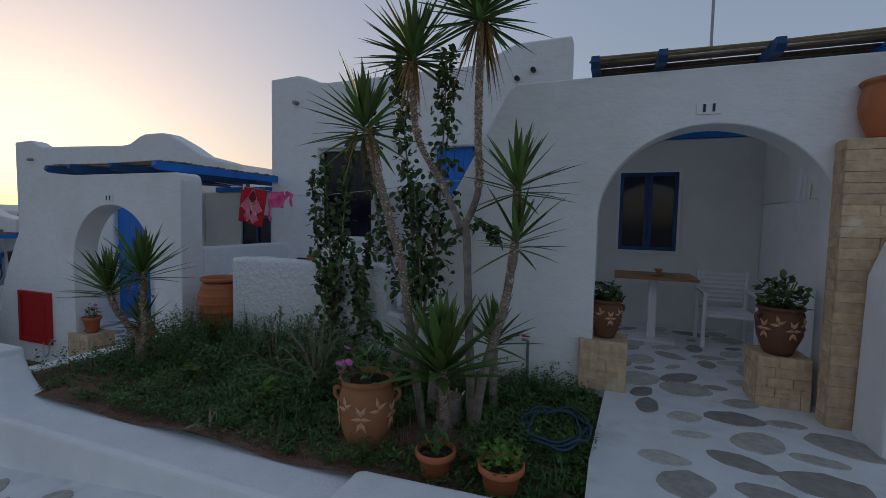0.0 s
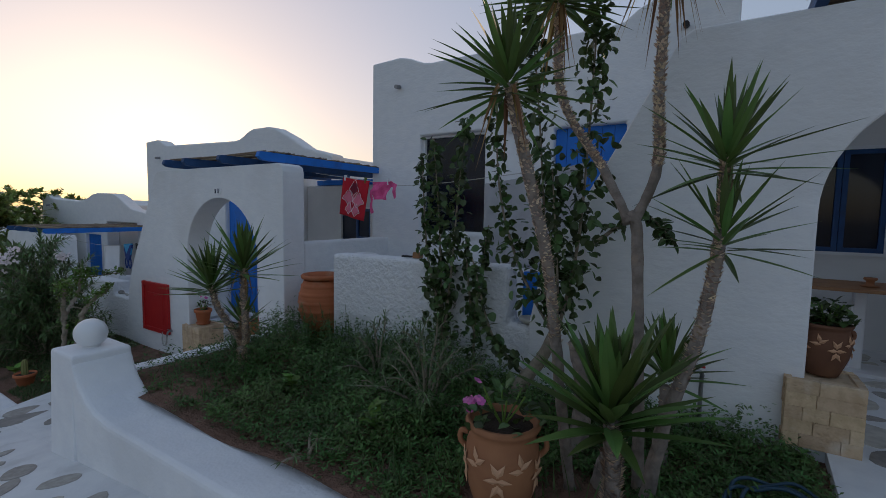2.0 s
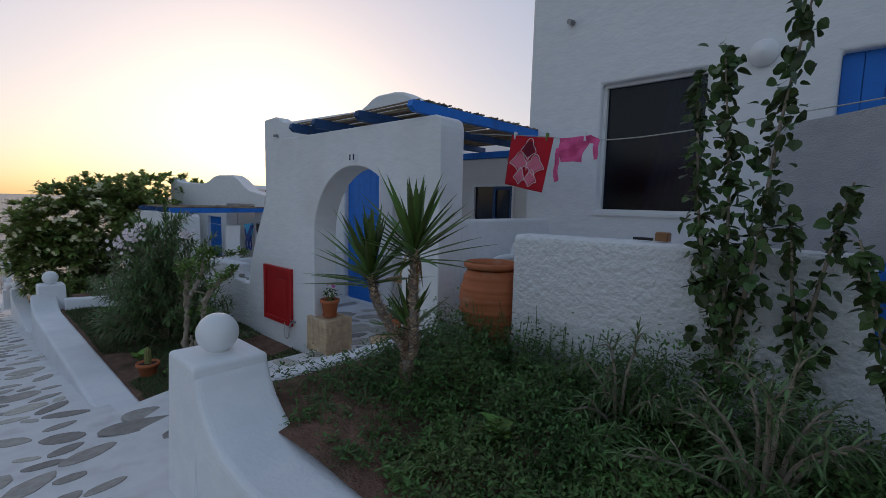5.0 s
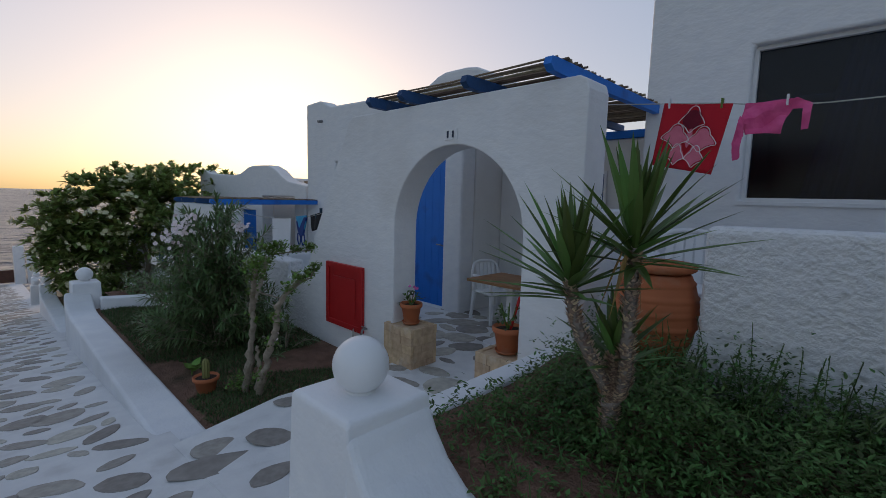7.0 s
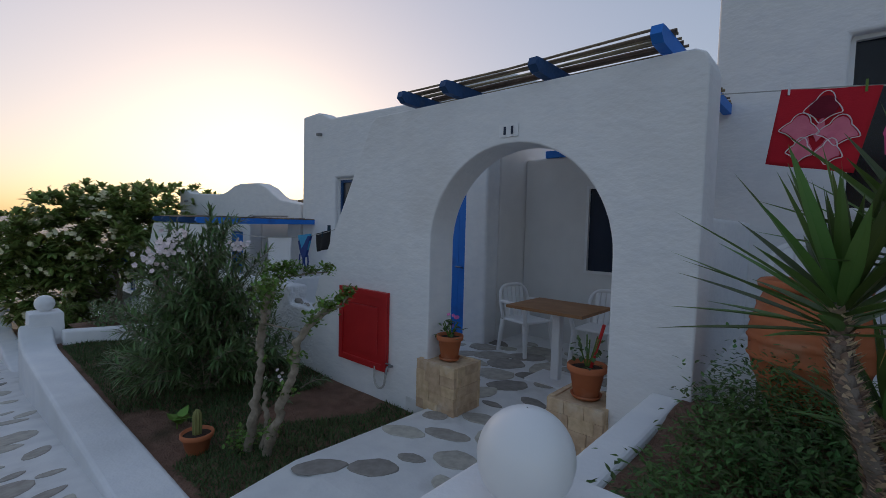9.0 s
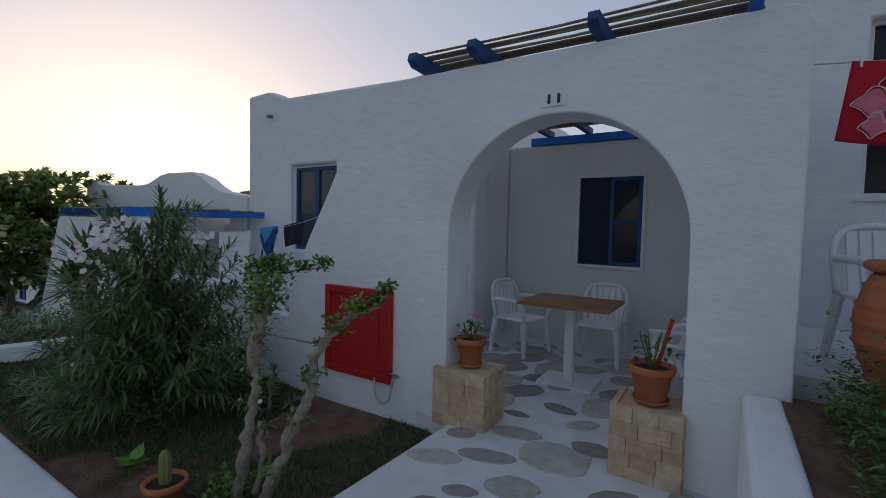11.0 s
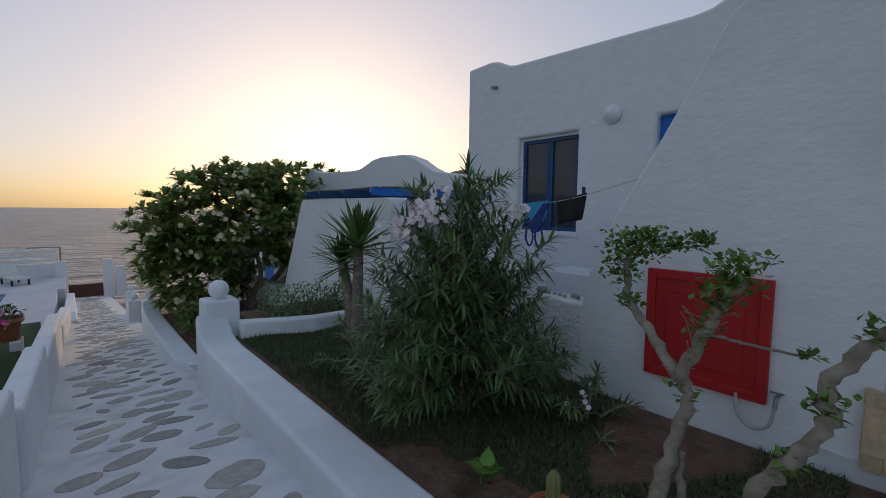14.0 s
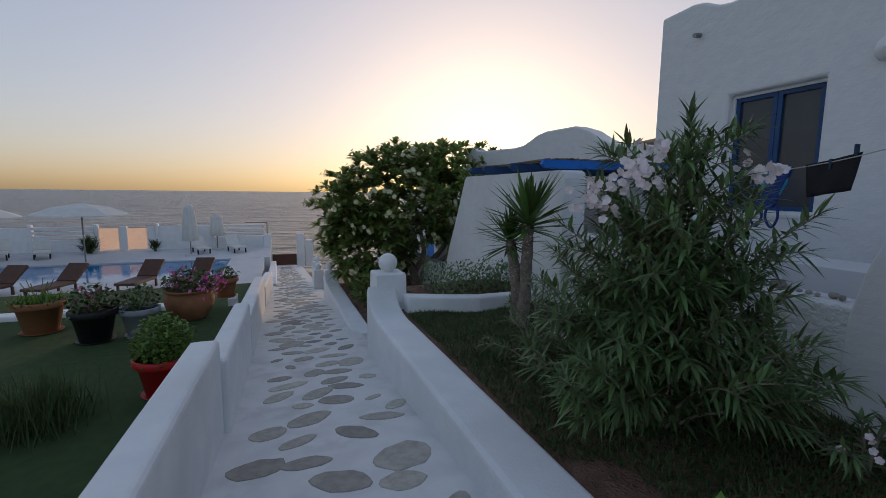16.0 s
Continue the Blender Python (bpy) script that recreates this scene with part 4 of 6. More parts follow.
def whorls(b, cp, rng, L, W, lo=0.2, step=0.034):
    """Leaves in threes round a shoot, close at its tip."""
    arr = np.array([tuple(p) for p in cp])
    seg = np.linalg.norm(np.diff(arr, axis=0), axis=1)
    run = np.concatenate([[0], np.cumsum(seg)])
    m = max(3, int(run[-1] * (1 - lo) / step))
    s = np.repeat(run[-1] * (lo + (1 - lo) * np.linspace(0, 1, m) ** 0.8), 3)
    c = np.stack([np.interp(s, run, arr[:, k]) for k in range(3)], 1)
    q = np.minimum(np.searchsorted(run, s, "right") - 1, len(seg) - 1).clip(0)
    d = np.diff(arr, axis=0)[q] / seg[q][:, None]
    u = np.cross(d, (0.35, 0.8, 0.2))
    u /= np.linalg.norm(u, axis=1, keepdims=True)
    w = np.cross(d, u)
    a = np.arange(3 * m) * 2.094 + np.repeat(np.arange(m) * 0.9, 3) + rng.uniform(-0.3, 0.3, 3 * m)
    off = np.radians(np.interp(s / run[-1], [lo, 0.85, 1.0], [74, 54, 22]) + rng.uniform(-10, 10, 3 * m))
    D = d * np.cos(off)[:, None] + (u * np.cos(a)[:, None] + w * np.sin(a)[:, None]) * np.sin(off)[:, None]
    leaves(b, c, D, L * rng.uniform(0.65, 1.12, 3 * m), W * rng.uniform(0.8, 1.2, 3 * m), (0.3, 0.85, 1.0, 0.75, 0.4, 0.02), 0.16, 0.25)


def oleander(at, label, seed, stems, height, spread, clusters=(), L=0.15, W=0.0105, shoots=3, material=None):
    """Arching stems that fan out from the root, with leafy side shoots and flower clusters at given tips."""
    o = thing("oleander", at, label, "shrub", "oleanders")
    rng, prng = np.random.default_rng(seed), random.Random(seed)
    for s in range(stems):
        a = 2.399 * s + prng.uniform(-.3, .3)
        f = (s + 0.5) / stems
        e = spread * (0.10 + 0.95 * f ** 0.75) * prng.uniform(0.85, 1.1)
        h = height * (1.0 if s == 0 else (0.97 - 0.82 * f ** 0.9) * prng.uniform(0.82, 1.0))
        ca, sa = math.cos(a), math.sin(a)
        pts = [(0.05 * ca, 0.05 * sa, 0), (0.35 * e * ca, 0.35 * e * sa, 0.55 * h), (0.75 * e * ca, 0.75 * e * sa, 0.90 * h), (1.05 * e * ca, 1.05 * e * sa, h * (1.0 if f < 0.5 else 0.93))]
        if s == 0:
            pts = [(0, 0, 0), (0.02, 0.0, 0.5 * h), (0.05, 0.02, 0.8 * h), (0.07, 0.0, h)]
        b = Buf()
        cp = curve_pts(pts, 5)
        tube(b, cp, [0.012 - 0.0005 * i for i in range(len(cp))], 6)
        leafy = Buf()
        whorls(leafy, cp, rng, L, W, 0.3 if f < 0.4 else 0.12)
        for k in range(shoots):
            i = int(len(cp) * prng.uniform(0.35, 0.85))
            p = Vector(cp[i])
            t = a + prng.uniform(-1.3, 1.3)
            g = prng.uniform(0.16, 0.34) * height / 1.7
            tip = p + Vector((g * 0.8 * math.cos(t), g * 0.8 * math.sin(t), g * prng.uniform(0.1, 0.9)))
            sh = curve_pts([p, (p + tip) / 2 + Vector((0, 0, 0.02)), tip], 3)
            tube(b, sh, 0.004, 5)
            whorls(leafy, sh, rng, L, W, 0.15, 0.03)
        st = part("stem", b, GREY_BARK, o)
        part("foliage", leafy, material or OLE, st)
    for c, m, r in clusters:
        b = Buf()
        P = np.array(c) + rng.normal(0, 1, (m, 3)) * np.array((r, r, r * 0.7))
        petals(b, P, np.array((0.7, -0.8, 0.35)) + rng.normal(0, 0.45, (m, 3)), 0.026 if m > 9 else 0.019)
        tagged(part("blossom", b, PINK_PETAL, o, "pale pink flowers"), kind="stuff")
    return o


oleander((-9.25, 3.05, -0.92), "tall oleander bush with pale pink flower clusters", 21, 60, 1.90, 0.74,
         [((-0.07, -0.51, 1.42), 30, 0.06), ((0.14, -0.40, 1.57), 30, 0.065), ((0.38, 0.15, 1.59), 16, 0.05), ((-0.43, -0.43, 0.57), 6, 0.04), ((0.13, -0.30, 1.69), 10, 0.04)], 0.155, 0.0115, 4)
oleander((-10.35, 2.85, -0.92), "low dark oleander shoots beside the bed edge", 22, 9, 0.80, 0.40, (), 0.12, 0.008, 2)
oleander((-8.45, 3.55, -0.92), "sprawling oleander branch by the wall", 23, 6, 0.48, 0.42, [((0.08, -0.16, 0.30), 5, 0.04)], 0.12, 0.010, 2)
oleander((-2.3, 3.3, Z0), "straggling bush of thin grey-green twigs", 24, 16, 0.72, 0.55, (), 0.10, 0.006, 3)
oleander((-3.0, 3.55, Z0), "thin-leaved straggling bush by the terrace wall", 25, 11, 0.60, 0.45, (), 0.10, 0.006, 3)
oleander((-2.5, 2.32, Z0), "dry sprig leaning over the garden wall", 28, 5, 0.17, 0.30, (), 0.06, 0.005, 1)


def gnarled_tree():
    """The pruned shrub with two pale trunks and tufts of leaves at the tips."""
    t = thing("pruned_tree", (-7.55, 2.76, -0.92), "small pruned tree with pale gnarled trunks and leaf tufts", "tree")
    rng, prng = np.random.default_rng(31), random.Random(31)
    limbs = [([(-0.08, -0.04, -0.02), (-0.03, 0.0, 0.38), (0.05, 0.0, 0.74), (0.02, 0.0, 0.90)], 0.044),
             ([(0.02, 0.0, 0.86), (-0.18, 0.14, 0.99), (-0.38, 0.30, 1.12), (-0.42, 0.36, 1.32)], 0.032),
             ([(0.02, 0.0, 0.86), (0.10, -0.01, 1.05), (0.16, -0.02, 1.18), (0.24, -0.04, 1.32)], 0.034),
             ([(0.06, 0.02, -0.02), (0.25, 0.02, 0.35), (0.38, 0.02, 0.62), (0.50, 0.02, 0.81), (0.50, 0.03, 0.97), (0.60, 0.08, 1.14), (0.71, 0.14, 1.24)], 0.044),
             ([(0.70, 0.14, 1.23), (0.80, 0.17, 1.27), (0.87, 0.19, 1.36)], 0.014),
             ([(-0.40, 0.38, 1.33), (-0.30, 0.58, 1.36), (-0.18, 0.76, 1.38)], 0.010),
             ([(0.12, -0.01, 1.08), (0.24, 0.10, 1.04), (0.40, 0.16, 1.02)], 0.009),
             ([(-0.02, 0.05, 0.0), (0.02, 0.06, 0.3), (0.03, 0.05, 0.52)], 0.028)]
    for pts, r in limbs:
        b = Buf()
        cp = curve_pts(pts, 7)
        cp = [Vector(p) + Vector((prng.uniform(-1, 1), prng.uniform(-1, 1), 0)) * 0.012 * (0 < i < len(cp) - 1) for i, p in enumerate(cp)]
        tube(b, cp, [0.70 * r * (1.15 - 0.5 * i / len(cp)) * prng.uniform(0.85, 1.2) for i in range(len(cp))], 10, 0.2, prng)
        part("limb", b, GREY_BARK, t, smooth=True)
    tufts = [((-0.42, 0.36, 1.38), 0.15, 190), ((-0.33, 0.46, 1.40), 0.12, 120), ((-0.20, 0.74, 1.40), 0.08, 70), ((-0.28, 0.62, 1.39), 0.07, 50), ((-0.44, 0.34, 1.24), 0.11, 70), ((-0.36, 0.28, 1.10), 0.08, 30),
             ((0.22, -0.03, 1.33), 0.13, 130), ((0.16, -0.02, 1.22), 0.10, 60), ((0.10, 0.0, 1.08), 0.08, 26), ((0.04, 0.0, 0.80), 0.07, 20), ((0.42, 0.16, 1.03), 0.04, 12),
             ((0.71, 0.14, 1.27), 0.10, 80), ((0.86, 0.19, 1.37), 0.06, 40), ((0.82, 0.17, 1.31), 0.05, 26), ((0.62, 0.08, 1.16), 0.08, 30), ((0.50, 0.02, 0.90), 0.09, 36), ((0.40, 0.02, 0.64), 0.08, 18),
             ((0.20, 0.0, 0.30), 0.09, 24), ((-0.12, -0.06, 0.12), 0.15, 70)]
    for c, r, n in tufts:
        b = Buf()
        n = int(1.9 * n)
        P = np.array(c) + np.clip(rng.normal(0, r * 0.42, (n, 3)), -0.8 * r, 0.8 * r) * np.array((1, 1, 0.8))
        leaves(b, P, cloud_dirs(rng, n, 20, 110), 0.038 * rng.uniform(0.6, 1.2, n), 0.0115, (0.3, 0.95, 1.0, 0.6, 0.05), 0.1, 0.25)
        tagged(part("leaf_tuft", b, SHRUB, t, "fresh green leaves"), kind="stuff")
    b = Buf()
    for k in range(16):
        s = Vector((0.02 + 0.018 * (k % 9), 0.0, 0.86 + 0.045 * (k % 9)))
        tube(b, [s, s + Vector((prng.uniform(-.10, .16), prng.uniform(-.08, .05), prng.uniform(.0, .12)))], 0.0025, 5)
    part("dry_twig", b, GREY_BARK, t)


gnarled_tree()


def frangipani():
    t = thing("frangipani_tree", (-17.2, 3.9, -1.70), "broad frangipani tree covered in cream-white flowers", "tree")
    rng, prng = np.random.default_rng(41), random.Random(41)
    C, R = np.array((-0.3, 0.0, 1.85)), np.array((1.7, 2.15, 1.48))
    limbs = [([(0, 0, 0), (0.1, -0.1, 0.5), (0.2, -0.5, 1.0), (0.3, -1.0, 1.6)], 0.10), ([(0.05, 0.1, 0), (0.15, 0.25, 0.5), (0.1, 0.7, 1.0), (0.3, 1.1, 1.9)], 0.08),
             ([(0.1, 0, 0.45), (0.5, 0.05, 0.9), (0.8, -0.2, 1.7)], 0.06), ([(0, 0, 0.3), (-0.4, -0.2, 0.9), (-0.8, -0.6, 1.9)], 0.07), ([(0.1, 0.2, 0.5), (0.4, 0.6, 0.75), (0.5, 0.85, 1.3)], 0.06)]
    for pts, r in limbs:
        b = Buf()
        cp = curve_pts(pts, 7)
        tube(b, cp, [r * (1.2 - 0.75 * i / len(cp)) for i in range(len(cp))], 10, 0.08, prng)
        part("trunk", b, GREY_BARK, t, smooth=True)
    rosettes = []
    while len(rosettes) < 900:
        d = rng.normal(0, 1, 3)
        d /= np.linalg.norm(d)
        if d[2] < -0.65:
            continue
        bump = 1 + 0.22 * noise.noise(Vector(d * 2.1))
        p = C + d * R * bump * rng.uniform(0.6, 1.0)
        rosettes.append((p, d))
    for c2, r2, m2 in (((-0.2, -1.05, 1.05), (1.15, 1.1, 0.95), 170), ((-1.9, 1.75, 2.98), (1.0, 1.6, 0.6), 210)):
        for _ in range(m2):
            d = rng.normal(0, 1, 3)
            d /= np.linalg.norm(d)
            rosettes.append((np.array(c2) + d * np.array(r2) * rng.uniform(0.6, 1.0), d))
    for k in range(11):
        b = Buf()
        for p, d in rosettes[k::11]:
            n = 16
            D = cloud_dirs(rng, n, 25, 105) + d * 0.6
            leaves(b, np.tile(p, (n, 1)), D, rng.uniform(0.18, 0.32, n), 0.042, (0.25, 0.8, 1.0, 0.75, 0.05), 0.25, 0.25)
        part("crown", b, FRANGI, t, "dense long dark green leaves")
    b = Buf()
    for p, d in rosettes:
        if rng.uniform() < 0.22:
            m = int(rng.integers(3, 8))
            P = np.repeat(p + d * 0.16 + np.clip(rng.normal(0, 0.05, (m, 3)), -0.09, 0.09), 5, 0)
            A = np.tile(np.arange(5) * 1.2566, m)
            u = np.cross(d, (0.3, 0.2, 0.9))
            u /= np.linalg.norm(u)
            w = np.cross(d, u)
            leaves(b, P, np.cos(A)[:, None] * u + np.sin(A)[:, None] * w + 0.3 * d, 0.050, 0.021, (0.4, 1.0, 0.7), 0, 0.1, np.tile(d, (m * 5, 1)))
    tagged(part("blossom", b, PETAL, t, "cream-white flowers"), kind="stuff")


frangipani()
oleander((-15.4, 2.75, -1.66), "low dense shrub under the flowering tree", 26, 9, 0.95, 0.55, (), 0.15, 0.026, 3, FRANGI)
oleander((-16.5, 2.65, -1.66), "low dense shrub beside the garden pillar", 27, 9, 0.9, 0.5, (), 0.15, 0.026, 3, FRANGI)


def weeds():
    rng = np.random.default_rng(51)

    def height(x, y):
        return 0.10 + 0.26 * np.clip((y - 2.5) / 1.5, 0, 1) * np.clip((-0.2 - x) / 2.5, 0.25, 1) + 0.07 * np.sin(3.1 * x + 1.0) * np.sin(4.3 * y)

    m = 6600
    X, Y = rng.uniform(-4.8, 0.06, m), rng.uniform(2.27, 4.04, m)
    bare = (Y < 2.5) & (rng.uniform(0, 1, m) < 0.35) | (np.hypot(X + 1.0, Y - 2.75) < 0.32) | (np.hypot(X + 1.42, Y - 2.62) < 0.22) | ((X > -4.75) & (X < -3.7) & (Y < 2.85) & (rng.uniform(0, 1, m) < 0.72))
    X, Y = X[~bare], Y[~bare]
    clump = np.array([noise.noise(Vector((x * 2.3, y * 2.3, 1.7))) for x, y in zip(X, Y)])
    H = np.clip(height(X, Y), 0.05, 1) * rng.uniform(0.5, 1.25, len(X)) * np.clip(1.0 + 1.1 * clump, 0.4, 1.7)
    b = Buf()
    k = 13
    S = np.repeat(np.stack([X, Y, np.full(len(X), Z0)], 1), k, 0)
    h = np.repeat(H, k)
    f = rng.uniform(0.1, 1.0, len(S))
    lean = np.repeat(rng.normal(0, 0.22, (len(X), 2)), k, 0)
    S[:, 2] += f * h
    S[:, :2] += lean * (f * h)[:, None] + rng.normal(0, 0.025, (len(S), 2))
    leaves(b, S, cloud_dirs(rng, len(S), 35, 100), rng.uniform(0.016, 0.052, len(S)), rng.uniform(0.004, 0.0105, len(S)), (0.3, 1.0, 0.6, 0.0), 0.15, 0.25)
    n = 900
    P = np.stack([rng.uniform(-4.7, 0.05, n), rng.uniform(2.32, 4.0, n), np.full(n, Z0)], 1)
    leaves(b, P, cloud_dirs(rng, n, 5, 50), rng.uniform(0.1, 0.3, n), 0.004, (1.0, 0.8, 0.4, 0.02), 0.2, 0.2)
    tagged(part("weeds", b, WEED), "dense low green weeds covering the garden bed", "weeds", kind="stuff")
    # flowering spikes by the terrace wall
    b = Buf()
    for i in range(64):
        x, y = rng.uniform(-4.25, -2.5), rng.uniform(3.5, 4.0)
        hh = rng.uniform(0.30, 0.56)
        root, top = np.array((x, y, Z0)), np.array((x + rng.uniform(-.12, .12), y - rng.uniform(0, .10), Z0 + hh))
        bend = (root + top) / 2 + np.array((0, 0, 0.04))
        cp = curve_pts([tuple(root), tuple(bend), tuple(top)], 4)
        tube(b, cp, 0.002, 4)
        arr = np.array([tuple(p) for p in cp])
        n = 30
        q = rng.uniform(0.2, 0.8, n) * (len(arr) - 1)
        P = np.stack([np.interp(q, np.arange(len(arr)), arr[:, k]) for k in range(3)], 1)
        leaves(b, P, cloud_dirs(rng, n, 50, 110), rng.uniform(0.02, 0.055, n), 0.006, (0.3, 1.0, 0.5, 0.0), 0.3, 0.2)
        n = 26
        q = rng.uniform(0.72, 1, n) * (len(arr) - 1)
        P = np.stack([np.interp(q, np.arange(len(arr)), arr[:, k]) for k in range(3)], 1)
        leaves(b, P, cloud_dirs(rng, n, 10, 70), 0.011, 0.003, (0.4, 1.0, 0.2), 0.0, 0.2)
    tagged(part("tall_weeds", b, WEED), "taller weeds with thin seed spikes along the terrace wall", "weeds", kind="stuff")
    # big-leaved seedling
    for bx, by in ((-2.35, 2.75), (-3.35, 2.9), (-8.45, 2.5)):
        b = Buf()
        n = 9
        z = Z0 if bx > -5 else -0.92
        leaves(b, np.tile((bx, by, z + 0.12), (n, 1)) + rng.normal(0, 0.03, (n, 3)), cloud_dirs(rng, n, 45, 85), rng.uniform(0.09, 0.17, n), 0.045, (0.3, 1.0, 0.8, 0.35, 0.0), 0.2, 0.2)
        tube(b, [(bx, by, z - 0.02), (bx, by, z + 0.13)], 0.006, 5)
        tagged(part("seedling", b, SHRUB), "broad-leaved pale green seedling in the bed", "plant", "seedlings", kind="stuff")

    # thin grass in the second and third gardens
    b = Buf()
    n = 60000
    P = np.stack([rng.uniform(-12.2, -7.1, n), rng.uniform(2.27, 4.05, n), np.full(n, -0.92)], 1)
    keep = np.array([noise.noise(Vector((p[0] * 0.9, p[1] * 0.9, 3.3))) for p in P]) * 0.7 + 0.3 * (-8.7 - P[:, 0]) + 0.9 * np.clip(P[:, 0] + 8.0, 0, 0.5) > -0.05
    P = P[keep]
    n = len(P)
    P[:, 2] = [-0.905 + 0.04 * (p[1] - 2.15) + 0.05 * noise.noise((p[0] * 1.4, p[1] * 1.4, -0.90)) for p in P]
    leaves(b, P, cloud_dirs(rng, n, 5, 70), rng.uniform(0.025, 0.085, n), 0.0045, (1.0, 0.8, 0.4, 0.02), 0.3, 0.2)
    n = 3000
    P = np.stack([rng.uniform(-17.8, -14.1, n), rng.uniform(2.4, 4.0, n), np.full(n, -1.7)], 1)
    leaves(b, P, cloud_dirs(rng, n, 10, 80), rng.uniform(0.08, 0.25, n), 0.02, (0.3, 1.0, 0.5, 0.02), 0.2, 0.2)
    tagged(part("grass", b, GRASS), "thin short grass on bare garden soil", "grass", kind="stuff")
    # low flowering border along the raised bed
    b = Buf()
    n = 2200
    P = np.stack([rng.uniform(-13.1, -12.2, n), rng.uniform(2.7, 4.0, n), -0.78 + 0.36 * rng.uniform(0, 1, n) ** 1.3], 1)
    leaves(b, P, cloud_dirs(rng, n, 10, 100), rng.uniform(0.04, 0.08, n), 0.014, (0.3, 1.0, 0.5, 0.02), 0.2, 0.2)
    tagged(part("border_plants", b, OLE), "low leafy border plants in the raised bed", "plants", kind="stuff")


weeds()


# ---------------------------------------------------------------- pots, furniture, laundry
def pot(name, at, r, h, label, material=TERRA, style="flower", plant=None, group="flower pots"):
    """A clay pot with a rim, soil and, where asked, a saucer, handles and relief flowers."""
    p = thing(name, at, label, "pot", group)
    b = Buf()
    if style == "flower":
        prof = [(0.002, 0.012), (r * 0.62, 0.012), (r * 0.66, 0.02), (r * 0.90, h * 0.80), (r * 1.0, h * 0.80), (r * 1.04, h * 0.83), (r * 1.05, h * 0.97), (r * 1.01, h), (r * 0.93, h), (r * 0.90, h * 0.86), (0.002, h * 0.84)]
    else:
        prof = [(0.002, 0.0), (r * 0.60, 0.0), (r * 0.66, h * 0.06), (r * 0.92, h * 0.35), (r * 1.0, h * 0.58), (r * 0.97, h * 0.76), (r * 0.88, h * 0.87), (r * 0.86, h * 0.91), (r * 0.99, h * 0.94), (r * 1.02, h * 0.975), (r * 0.97, h), (r * 0.88, h), (r * 0.83, h * 0.93), (0.002, h * 0.90)]
    lathe(b, prof, 36)
    part("body", b, material, p, smooth=True)
    b = Buf()
    zs = h * (0.87 if style == "flower" else 0.93)
    lathe(b, [(0.002, zs + 0.01), (r * 0.5, zs + 0.008), (r * (0.89 if style == "flower" else 0.82), zs)], 20)
    part("soil", b, POT_SOIL, p)
    if style == "flower":
        b = Buf()
        lathe(b, [(0.002, 0.0), (r * 0.72, 0.0), (r * 0.84, 0.025), (r * 0.80, 0.025), (r * 0.70, 0.008), (0.002, 0.008)], 28)
        part("saucer", b, material, p, smooth=True)
    if style == "urn":
        for a in (0.0, math.pi):
            b = Buf()
            c, s = math.cos(a + 0.35), math.sin(a + 0.35)
            pts = [(q * c, q * s, z) for q, z in ((r * 0.94, h * 0.82), (r * 1.12, h * 0.83), (r * 1.16, h * 0.74), (r * 0.98, h * 0.66))]
            tube(b, curve_pts(pts, 5), 0.014, 8)
            part("handle", b, material, p, smooth=True)
        for k in range(5):
            a0 = -2.5 + k * 0.62 if k < 5 else 0
            b = Buf()
            for j in range(6 if k % 2 == 0 else 3):
                t = j * math.pi / 3 if k % 2 == 0 else 0.6 + j * 1.2
                da, dz = 0.16 * math.cos(t), 0.062 * math.sin(t)
                zc = h * (0.55 if k % 2 == 0 else 0.63) + dz * (r / 0.19)
                rr = r * float(np.interp(zc / h, [0.06, 0.35, 0.58, 0.76], [0.66, 0.92, 1.0, 0.97])) + 0.004
                ctr = Vector((rr * math.cos(a0 + da), rr * math.sin(a0 + da), zc))
                out = Vector((math.cos(a0), math.sin(a0), 0))
                side = Vector((-math.sin(a0), math.cos(a0), 0))
                d = (side * math.cos(t) + Vector((0, 0, math.sin(t)))).normalized()
                w = out.cross(d)
                L, W = 0.042 * r / 0.19, 0.017 * r / 0.19
                q = [ctr - d * L, ctr + w * W - d * 0.2 * L, ctr + d * L, ctr - w * W - d * 0.2 * L, ctr + out * 0.008]
                b.add(q, [(0, 1, 4), (1, 2, 4), (2, 3, 4), (3, 0, 4)])
            part("relief_flower", b, TERRA_PALE, p, "pale raised flower pattern")
    if plant:
        kind, n, size, seed = plant
        rng = np.random.default_rng(seed)
        b = Buf()
        ph = size
        if kind == "cactus":
            ring = []
            n = 16
            for i, z in enumerate(np.linspace(0, ph, 9)):
                rr = 0.032 * (1.0 if i < 7 else (0.85 if i == 7 else 0.35))
                ring.append([((rr * (1 + 0.12 * (-1) ** j)) * math.cos(2 * math.pi * j / n), (rr * (1 + 0.12 * (-1) ** j)) * math.sin(2 * math.pi * j / n), zs + z) for j in range(n)])
            b.add([q for g in ring for q in g], [(i * n + j, i * n + (j + 1) % n, (i + 1) * n + (j + 1) % n, (i + 1) * n + j) for i in range(8) for j in range(n)] + [tuple(range(8 * n, 9 * n))])
            part("cactus", b, CACTUS, p, "ribbed yellow-green cactus column")
        else:
            S = np.zeros((n, 3))
            ang = rng.uniform(0, 2 * math.pi, n)
            q = np.sqrt(rng.uniform(0, 1, n))
            S[:, 0], S[:, 1] = q * np.cos(ang) * r * 1.05, q * np.sin(ang) * r * 1.05
            S[:, 2] = zs + ph * rng.uniform(0.05, 1, n) * (1.05 - 0.5 * q * q)
            L = {"leafy": 0.075, "grassy": 0.2, "bushy": 0.05, "sprig": 0.06}[kind]
            W = {"leafy": 0.026, "grassy": 0.009, "bushy": 0.018, "sprig": 0.016}[kind]
